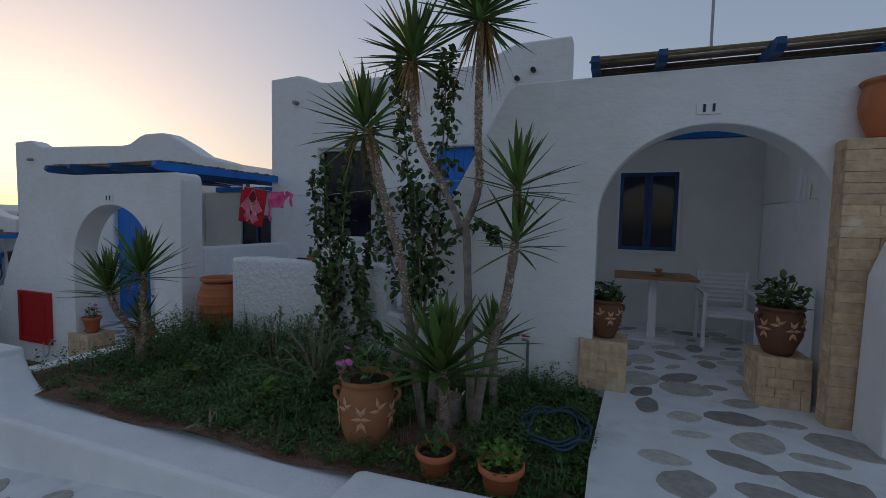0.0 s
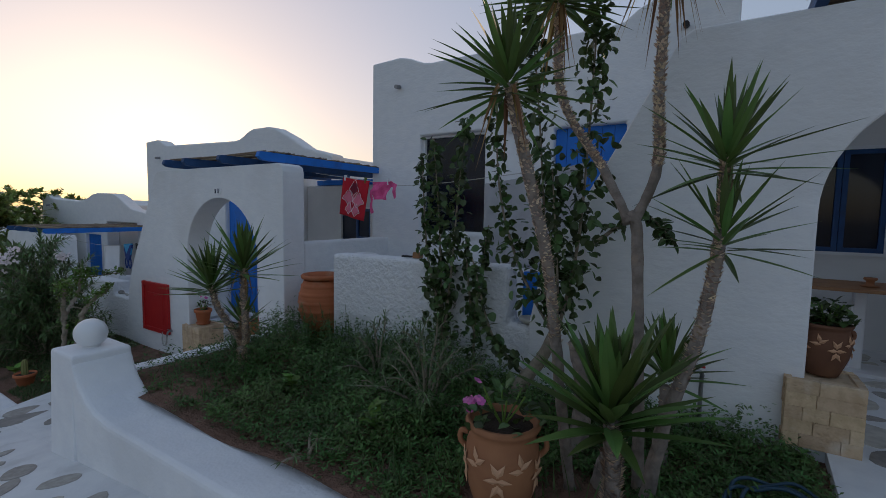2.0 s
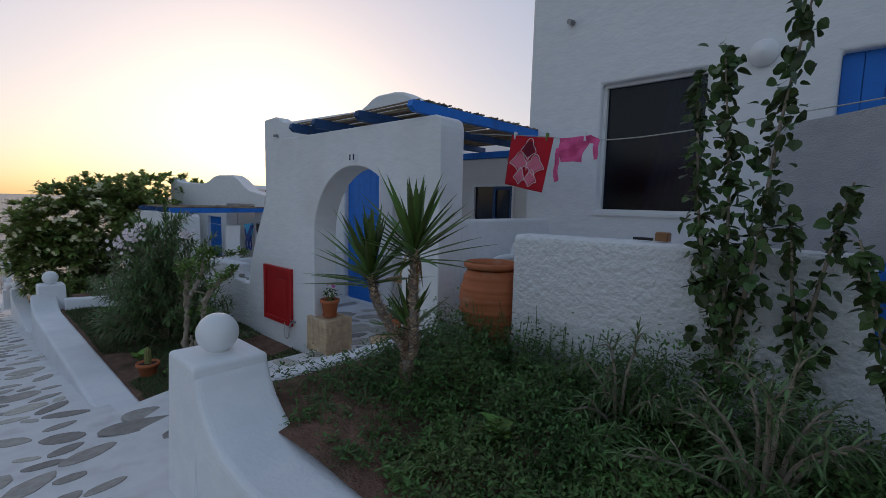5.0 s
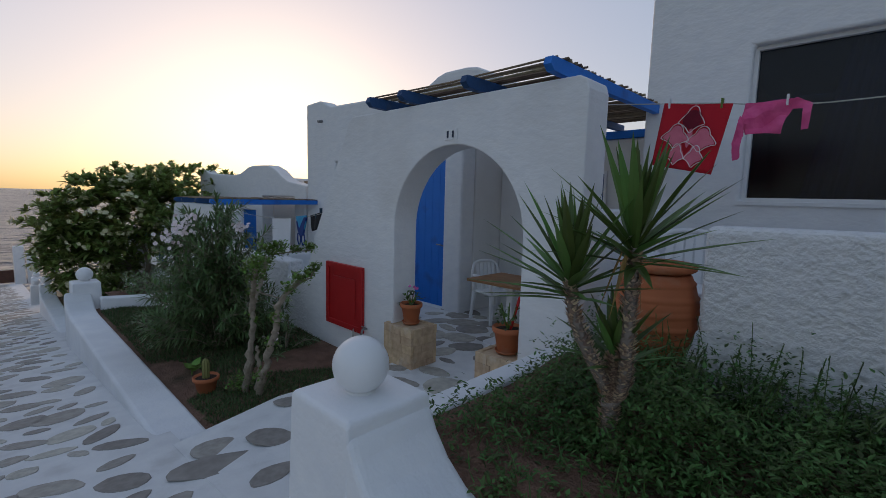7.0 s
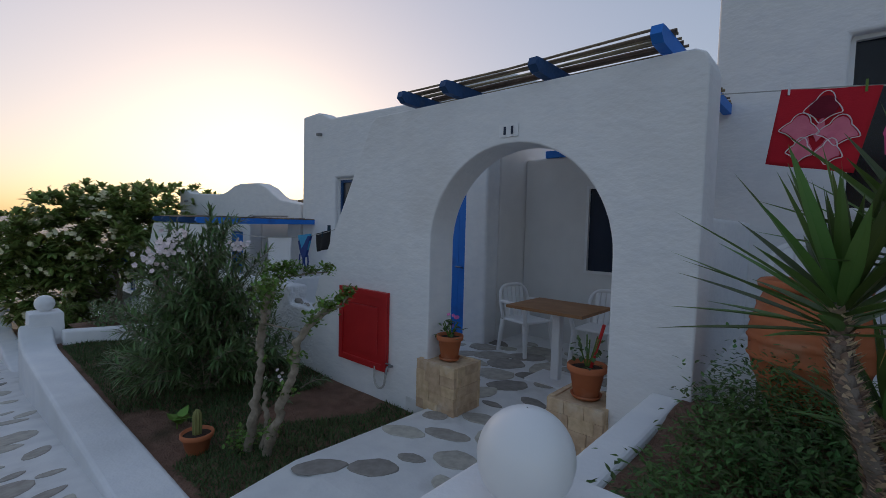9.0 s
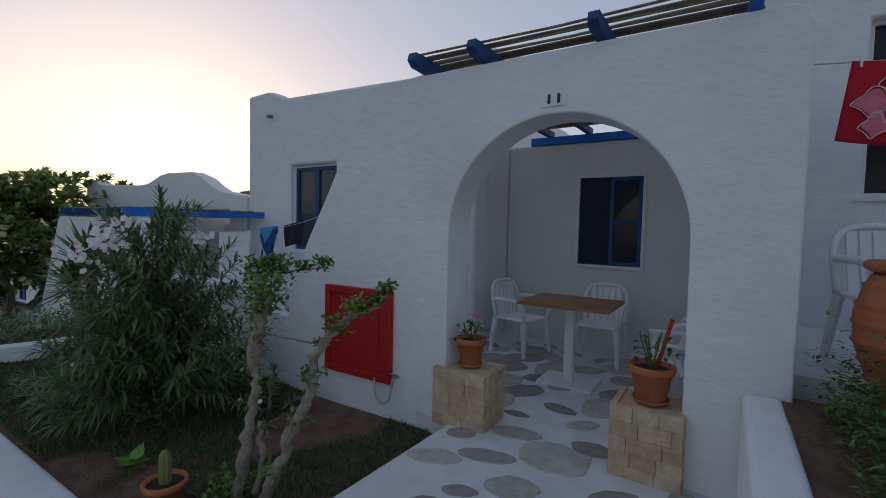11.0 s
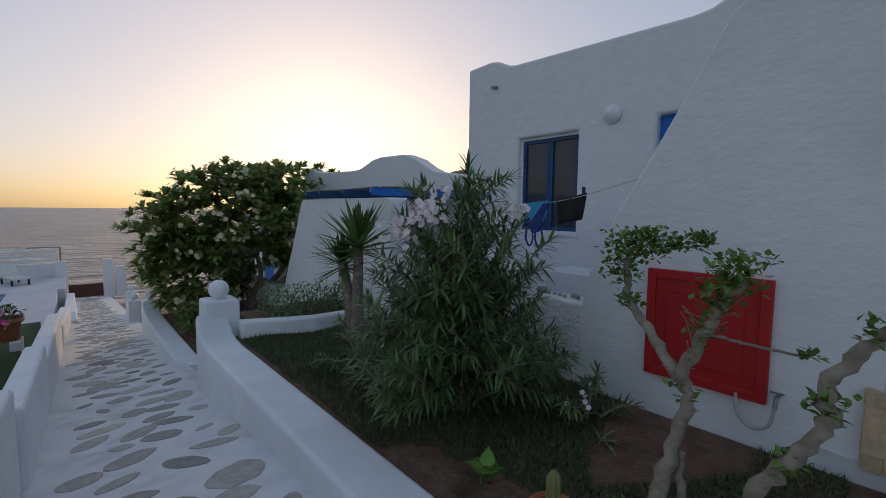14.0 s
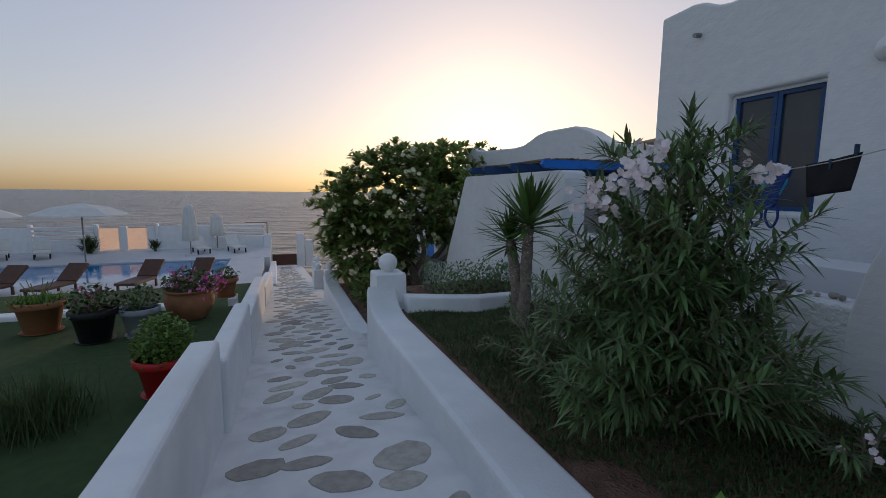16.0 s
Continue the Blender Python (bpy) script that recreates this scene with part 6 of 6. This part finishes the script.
# ---------------------------------------------------------------- plinths and the stone column
def brick_block(name, x0, y0, z0, x1, y1, z1, course, label, category, seed, length=0.17):
    t = thing(name, (x0, y0, z0), label, category, "stone plinths")
    w, d, h = x1 - x0, y1 - y0, z1 - z0
    b = Buf()
    box(b, 0.012, 0.012, 0.0, w - 0.012, d - 0.012, h - 0.012)
    part("core", b, LIME_JOINT, t)
    rng = random.Random(seed)
    n = max(1, round(h / course))
    ch = h / n
    for k in range(n):
        for face in range(2):
            span = w if face == 0 else d
            x = 0.0
            first = rng.uniform(0.4, 1.0)
            while x < span - 0.001:
                L = min(length * (first if x == 0 else rng.uniform(0.75, 1.3)), span - x)
                if span - x - L < 0.05:
                    L = span - x
                e = rng.uniform(0.0, 0.008)
                for far in (0, 1):
                    b = Buf()
                    g = 0.001
                    if face == 0:
                        ya, yb = (-e, 0.035) if not far else (d - 0.035, d + e)
                        box(b, x + g, ya, k * ch + g, x + L - g, yb, (k + 1) * ch - g, 0.003)
                    else:
                        if L - 0.07 < 0 and span < 0.2:
                            continue
                        xa, xb = (-e, 0.035) if not far else (w - 0.035, w + e)
                        box(b, xa, max(x, 0.036) + g, k * ch + g, xb, min(x + L, d - 0.036) - g, (k + 1) * ch - g, 0.003)
                    part("brick", b, LIME, t)
                x += L
    return t


brick_block("stone_plinth", -0.10, 3.98, 0.0, 0.28, 4.34, 0.42, 0.085, "tan limestone plinth under a flower urn", "plinth", 1)
brick_block("stone_plinth", 1.24, 4.14, 0.0, 1.60, 4.50, 0.40, 0.085, "tan limestone plinth under a brown urn", "plinth", 2)
brick_block("stone_plinth", -7.08, 4.0, -0.72, -6.64, 4.36, -0.285, 0.085, "tan limestone plinth beside the porch arch", "plinth", 3)
brick_block("stone_plinth", -5.78, 3.98, -0.72, -5.38, 4.36, -0.265, 0.085, "tan limestone plinth under a terracotta pot", "plinth", 4)
brick_block("stone_column", 1.60, 3.88, 0.0, 2.06, 4.05, 2.03, 0.075, "tall column of rough tan limestone slabs", "column", 5, 0.5)


# ---------------------------------------------------------------- lawn, pool terrace, sea wall
def slab_thing(name, x0, y0, z0, x1, y1, z1, material, label, category):
    b = Buf()
    box(b, x0, y0, z0, x1, y1, z1)
    return tagged(part(name, b, material), label, category, kind="structure")


slab_thing("lawn", -15.8, -14.0, -2.4, -6.6, 0.155, -1.5, LAWN, "short dark green lawn below the path wall", "lawn")
slab_thing("lawn", -21.0, -16.0, -3.2, -16.1, 0.16, -2.1, LAWN, "lower strip of green lawn before the pool", "lawn")
b = Buf()
box(b, -16.1, -14.0, -2.6, -15.8, -0.4, -1.42)
tagged(part("lawn_kerb", b, SMOOTH, bevel=0.04), "white rounded kerb at the lawn's edge", "kerb", kind="structure")
DZ = -2.75
for k, (xa, ya, xb, yb) in enumerate(((-26.0, -30.0, -21.0, 0.3), (-40.0, -30.0, -31.0, 0.55), (-31.0, -1.2, -26.0, 0.3), (-31.0, -30.0, -26.0, -22.0))):
    slab_thing("pool_deck", xa, ya, DZ - 1.6, xb, yb, DZ - 0.002 * k, DECK, "pale paved deck round the pool", "deck")
slab_thing("pool_basin", -31.0, -22.0, DZ - 1.6, -26.0, -1.2, DZ - 1.3, POOL_TILE, "pale blue tiled pool floor", "pool")
slab_thing("pool_water", -30.98, -21.98, DZ - 1.2, -26.02, -1.22, DZ - 0.06, POOL, "still blue swimming pool water", "water")


def sea_wall():
    w = thing("sea_wall", (-36.0, 0.4, DZ), "white parapet wall with slots facing the sea", "wall")
    y = -0.2
    rng = random.Random(4)
    k = 0
    while y > -26:
        b = Buf()
        L = 2.6
        slots = k % 3 == 0
        if slots:
            for z0, z1 in ((0.0, 0.62), (0.72, 0.84), (0.94, 1.06), (1.16, 1.30)):
                box(b, 0.0, y - L, z0, 0.22, y, z1)
        elif k % 3 == 1:
            box(b, 0.0, y - L, 0.0, 0.22, y, 1.28)
        else:
            for q in range(2):
                box(b, 0.0, y - 0.35 - 1.3 * q, 0.0, 0.22, y - 1.3 * q, 1.30)
            box(b, 0.0, y - L, 0.0, 0.22, y - L + 0.02, 1.3)
        part("wall_panel", b, SMOOTH, w)
        b = Buf()
        box(b, -0.05, y - L - 0.17, 0.0, 0.27, y - L - 0.001, 1.42, 0.03)
        part("post", b, SMOOTH, w)
        if k % 3 == 2:
            for q in range(2):
                b = Buf()
                box(b, 0.10, y - 1.29 - 1.3 * q, 0.05, 0.115, y - 0.36 - 1.3 * q, 1.2)
                part("glass_panel", b, SUNSET_GLASS, w, "translucent glass panel with sunset peach put into its colour")
        y -= L + 0.18
        k += 1


sea_wall()
gate = thing("sea_gate", (-35.6, 1.3, -4.0), "low wooden gate between white posts at the path's end", "gate")
for yy, hh in ((-0.9, 2.0), (0.95, 2.0), (1.45, 1.6)):
    b = Buf()
    box(b, -0.2, yy - 0.22, 0.0, 0.2, yy + 0.22, hh, 0.04)
    part("post", b, SMOOTH, gate)
b = Buf()
box(b, -0.03, -0.66, 0.1, 0.03, 0.71, 0.75, 0.01)
part("gate_leaf", b, BROWN_WOOD, gate, "brown wooden gate leaf")
b = Buf()
tube(b, [(0, -0.9, 2.0), (0, -0.9, 2.7)], 0.03, 8)
tube(b, [(0, -0.9, 2.68), (0, -2.1, 2.68)], 0.025, 8)
part("lamp_arm", b, METAL, gate)


def closed_umbrella(x, y, h, label):
    u = thing("closed_umbrella", (x, y, DZ), label, "umbrella", "umbrellas")
    b = Buf()
    n = 24
    prof = [(0.30, 0.75), (0.34, 0.8), (0.31, 1.3), (0.27, 1.8), (0.22, h - 0.25), (0.12, h - 0.05), (0.01, h)]
    v, f = [], []
    for r, z in prof:
        v += [(r * (1 + 0.14 * math.cos(8 * math.pi * 2 * i / n)) * math.cos(2 * math.pi * i / n), r * (1 + 0.14 * math.cos(8 * 2 * math.pi * i / n)) * math.sin(2 * math.pi * i / n), z) for i in range(n)]
    for k in range(len(prof) - 1):
        f += [(k * n + i, k * n + (i + 1) % n, (k + 1) * n + (i + 1) % n, (k + 1) * n + i) for i in range(n)]
    b.add(v, f)
    part("canopy", b, CANVAS, u, "folded white canvas", smooth=True)
    b = Buf()
    tube(b, [(0, 0, 0), (0, 0, h - 0.1)], 0.03, 8)
    part("pole", b, METAL, u)
    b = Buf()
    box(b, -0.25, -0.25, 0, 0.25, 0.25, 0.08, 0.02)
    part("base", b, DECK, u)
    return u


closed_umbrella(-32.6, -3.15, 2.6, "closed white parasol standing by the pool")
closed_umbrella(-35.0, -2.2, 2.0, "smaller closed white parasol near the sea wall")


def open_umbrella(x, y, h, r):
    u = thing("open_umbrella", (x, y, DZ), "large open white parasol over the deck", "umbrella", "umbrellas")
    b = Buf()
    lathe(b, [(r, h - 0.55), (r * 0.99, h - 0.5), (r * 0.6, h - 0.2), (0.02, h)], 8)
    part("canopy", b, CANVAS, u, "white canvas canopy")
    b = Buf()
    tube(b, [(0, 0, 0), (0, 0, h)], 0.035, 8)
    part("pole", b, METAL, u)


open_umbrella(-31.6, -7.2, 2.65, 1.9)
open_umbrella(-31.6, -11.2, 2.55, 1.9)


def lounger(x, y, z, turn, wood, label):
    u = thing("sun_lounger", (x, y, z), label, "lounger", "sun loungers", turn=turn)
    m = BROWN_WOOD if wood else CANVAS
    b = Buf()
    box(b, -0.95, -0.32, 0.26, 0.35, 0.32, 0.34, 0.02)
    part("bed", b, m, u)
    b = Buf()
    b.add([(0.35, -0.32, 0.30), (0.35, 0.32, 0.30), (0.95, 0.32, 0.78), (0.95, -0.32, 0.78), (0.35, -0.32, 0.37), (0.35, 0.32, 0.37), (0.91, 0.32, 0.84), (0.91, -0.32, 0.84)],
          [(0, 1, 2, 3), (7, 6, 5, 4), (0, 3, 7, 4), (1, 5, 6, 2), (2, 6, 7, 3), (0, 4, 5, 1)])
    part("backrest", b, m, u)
    for sx in (-0.8, 0.35):
        for sy in (-0.28, 0.28):
            b = Buf()
            box(b, sx - 0.03, sy - 0.03, 0.0, sx + 0.03, sy + 0.03, 0.259)
            part("leg", b, BROWN_WOOD if wood else BLACK_PLASTIC, u)


for x, y in ((-33.8, -1.2), (-33.8, -2.9), (-33.8, -9.6), (-33.8, -11.2)):
    lounger(x, y, DZ, 200, False, "white canvas sun lounger on the sea side deck")
for x, y, t in ((-24.6, -1.8, 165), (-24.6, -3.4, 165), (-24.4, -5.6, 160), (-24.4, -7.2, 160)):
    lounger(x, y, DZ, t, True, "dark wooden sun lounger beside the pool")

# pots on the lawn
pot("lawn_planter", (-15.05, -2.3, -1.5), 0.30, 0.46, "terracotta planter with long grassy leaves on the lawn", TERRA_WORN, "flower", ("grassy", 420, 0.4, 81))
p = pot("lawn_planter", (-14.35, -1.45, -1.5), 0.27, 0.44, "black plastic planter with pink flowers on the lawn", BLACK_PLASTIC, "flower", ("leafy", 300, 0.40, 82))
blooms(p, (0.18, 0.05, 0.66), 14, 0.09, 83, size=0.035)
pot("lawn_planter", (-14.45, -0.95, -1.5), 0.24, 0.40, "grey clay planter with a leafy plant on the lawn", GREY_POT, "flower", ("leafy", 230, 0.36, 84))
p = pot("lawn_planter", (-15.2, -0.45, -1.5), 0.36, 0.48, "wide clay planter overflowing with pink flowers", TERRA_WORN, "jar", ("leafy", 420, 0.34, 85))
for k, (x, y, z) in enumerate(((-0.3, -0.2, 0.62), (0.1, 0.3, 0.6), (0.2, -0.1, 0.66), (-0.1, 0.4, 0.55), (0.3, 0.3, 0.55))):
    blooms(p, (x, y, z), 22, 0.09, 86 + k, size=0.035)
pot("lawn_planter", (-12.25, -0.22, -1.5), 0.26, 0.40, "red clay planter with a dense bushy plant", RED, "flower", ("bushy", 1500, 0.46, 92))
slab_thing("planter_block", -16.6, 0.0, -2.3, -16.15, 0.14, -1.45, SMOOTH, "small white block under a planter", "plinth")
pot("lawn_planter", (-16.4, -0.05, -1.45), 0.22, 0.36, "terracotta planter with leafy flowers beside the wall", TERRA_WORN, "flower", ("leafy", 130, 0.26, 93))
b = Buf()
rngn = np.random.default_rng(95)
n = 1300
P = np.stack([rngn.normal(-11.9, 0.17, n), rngn.normal(-1.15, 0.17, n), np.full(n, -1.5)], 1)
leaves(b, P, cloud_dirs(rngn, n, 3, 40), rngn.uniform(0.25, 0.68, n), 0.004, (1.0, 0.9, 0.5, 0.02), 0.25, 0.2)
tagged(part("grass_clump", b, GRASS), "tall clump of thin wispy grass on the lawn", "grass", kind="stuff")
for x, y, s in ((-34.9, -8.1, 1.0), (-34.9, -5.2, 0.6)):
    b = Buf()
    n = int(240 * s)
    P = np.tile((x, y, DZ + 0.25), (n, 1)) + rngn.normal(0, 0.12 * s, (n, 3))
    leaves(b, P, cloud_dirs(rngn, n, 5, 70), rngn.uniform(0.4, 0.9, n) * s, 0.03, (0.5, 1.0, 0.6, 0.02), 0.2, 0.2)
    tube(b, [(x, y, DZ), (x, y, DZ + 0.4)], 0.12 * s, 10)
    tagged(part("deck_shrub", b, GRASS), "spiky dark shrub by the sea wall", "shrub", "deck shrubs")
# headland on the horizon
b = Buf()
X = np.linspace(0, 1, 24)
v = []
for s in X:
    hgt = 60 * (1 - s) ** 0.8 * (1 + 0.25 * math.sin(9 * s)) + 2
    v += [(-2700 - 200 * s, -2600 + 1170 * s, -12), (-2700 - 200 * s, -2600 + 1170 * s, hgt - 7), (-3000 - 200 * s, -2600 + 1170 * s, -12)]
f = []
for i in range(23):
    f += [(3 * i, 3 * i + 3, 3 * i + 4, 3 * i + 1), (3 * i + 1, 3 * i + 4, 3 * i + 5, 3 * i + 2)]
b.add(v, f)
tagged(part("headland", b, ROCK, smooth=True), "dark rocky headland far across the water", "headland", kind="structure")
# rope between the far pillars
b = Buf()
tube(b, curve_pts([(-18.05, 2.16, -1.42), (-17.3, 2.5, -1.60), (-16.3, 2.9, -1.56)], 6), 0.012, 6)
tagged(part("barrier_rope", b, ROPE), "pale rope slung from the garden pillar", "rope")


# ---------------------------------------------------------------- flagstones
def stone_mesh(seed, long):
    """A split flagstone: a long lens with blunt or pointed ends and a worn edge."""
    rng = random.Random(seed)
    n = 14
    p1, p2, lean = rng.uniform(0.75, 1.5), rng.uniform(0.75, 1.5), rng.uniform(-0.35, 0.35)
    pts = []
    for i in range(n):
        a = 2 * math.pi * i / n
        c, s = math.cos(a), math.sin(a)
        y = long * math.copysign(abs(s) ** (p1 if c > 0 else p2), s) * rng.uniform(0.86, 1.1)
        pts.append((c * rng.uniform(0.95, 1.05) + lean * y, y))
    b = Buf()
    v = [(x, y, -0.5) for x, y in pts] + [(x * 0.99, y * 0.99, 0.7) for x, y in pts] + [(x * 0.95, y * 0.93, 1.0) for x, y in pts]
    f = [tuple(range(2 * n, 3 * n))]
    for r in (0, n):
        f += [(r + i, r + (i + 1) % n, r + n + (i + 1) % n, r + n + i) for i in range(n)]
    b.add(v, f)
    return b


STONES = [stone_mesh(100 + k, (0.5, 0.62, 0.75, 0.9, 0.42)[k % 5]) for k in range(15)]
STONE_MESHES = [s.mesh("flagstone", STONE) for s in STONES]


def lay(parent, x0, x1, y0f, y1f, zf, seed, cell=(0.40, 0.34), limit=300, turn=90, slope=0.0, chosen=()):
    """Flagstones in jittered rows; the nearest are objects of their own, those past the limit are joined."""
    rng = random.Random(seed)
    rest = Buf()
    count = len(chosen)
    for k, (cx, cy, s, ang) in enumerate(chosen):
        ob = part("flagstone", STONE_MESHES[(k * 4 + seed) % 15], None, parent, m=pose(cx, cy, zf(cx, cy), 0, -math.degrees(math.atan(slope)), 0) @ pose(0, 0, 0, 0, 0, ang) @ Matrix.Diagonal((s, s, 0.007, 1)))
    x = x1 - cell[0] * 0.5
    row = 0
    while x > x0:
        ya, yb = y0f(x), y1f(x)
        n = max(1, round((yb - ya) / cell[1]))
        for k in range(n):
            y = ya + (yb - ya) * (k + 0.5 + (0.25 if row % 2 else -0.25) * (0 if n == 1 else 1)) / n + rng.uniform(-0.06, 0.06)
            xx = x + rng.uniform(-0.07, 0.07)
            s = rng.choice((0.09, 0.125, 0.155, 0.175, 0.195)) * cell[1] / 0.34 * 1.12
            ang = turn + rng.uniform(-60, 60)
            if y - s * 0.9 < ya or y + s * 0.9 > yb:
                continue
            m = rng.randrange(15)
            if any(math.hypot(xx - c[0], y - c[1]) < 0.72 * (s + c[2]) + 0.05 for c in chosen):
                continue
            mat4 = pose(xx, y, zf(xx, y), 0, -math.degrees(math.atan(slope)), 0) @ pose(0, 0, 0, 0, 0, ang) @ Matrix.Diagonal((s, s, 0.007, 1))
            if count < limit:
                ob = part("flagstone", STONE_MESHES[m], None, parent, m=mat4)
            else:
                rest.add([tuple(mat4 @ Vector(v)) for v in STONES[m].v], STONES[m].f)
            count += 1
        x -= cell[0] * rng.uniform(0.8, 1.05)
        row += 1
    if rest.v:
        tagged(part("far_flagstones", rest, STONE, parent), kind="stuff")


lay(main_path, -34.5, 2.5, lambda x: 0.55 - 0.014 * (x + 9.9) if x < -5.6 else -0.6, lambda x: 1.9, lambda x, y: path_z(x), 7, (0.33, 0.30), 300, 90, 0.11,
    [(-10.04, 0.70, 0.17, 80), (-10.72, 1.07, 0.19, 115), (-10.33, 1.36, 0.18, 40), (-10.54, 1.60, 0.18, 75), (-9.86, 1.58, 0.20, 95), (-9.57, 1.50, 0.14, 85), (-9.70, 1.17, 0.19, 50), (-10.0, 1.0, 0.16, 85), (-10.33, 0.96, 0.15, 120), (-10.55, 0.76, 0.13, 90), (-6.63, 1.56, 0.16, 60)])
lay(porch_floor_1, -1.4, 1.62, lambda x: 2.15 if x > 0.22 else 4.5, lambda x: 6.9, lambda x, y: 0.0, 8, (0.36, 0.33), 120, 20, 0.0,
    [(1.25, 4.66, 0.10, 0), (0.68, 3.66, 0.13, 25), (1.02, 3.77, 0.20, -5), (1.35, 3.80, 0.13, 0), (0.68, 3.36, 0.13, 10), (1.07, 3.40, 0.17, 20), (1.60, 3.56, 0.22, -10), (0.475, 2.95, 0.15, 5), (0.91, 3.08, 0.19, -25), (1.36, 3.28, 0.15, -10), (0.56, 2.70, 0.16, 10), (1.28, 2.97, 0.21, -15), (0.98, 2.74, 0.17, -20)])
lay(porch_floor_2, -8.5, -5.2, lambda x: 1.96 if x > -6.82 else 4.5, lambda x: 6.8, lambda x, y: -0.70 + max(0.0, (2.75 - y) / 0.82) * (path_z(x) + 0.70) + 0.003, 9, (0.38, 0.36), 140, 20, 0.0,
    [(-6.36, 2.03, 0.30, 72), (-6.62, 2.10, 0.15, 60), (-6.42, 2.42, 0.17, 50), (-5.95, 2.22, 0.15, 110), (-6.45, 4.155, 0.19, 8), (-6.48, 3.74, 0.19, 15), (-6.10, 3.97, 0.24, -35), (-5.93, 4.22, 0.14, -15), (-6.08, 4.565, 0.13, 35), (-6.33, 4.77, 0.15, -20), (-6.58, 4.47, 0.11, 0), (-5.95, 5.37, 0.20, 15), (-6.2, 3.5, 0.16, 20), (-6.52, 3.05, 0.17, 30), (-6.02, 2.9, 0.16, 60)])
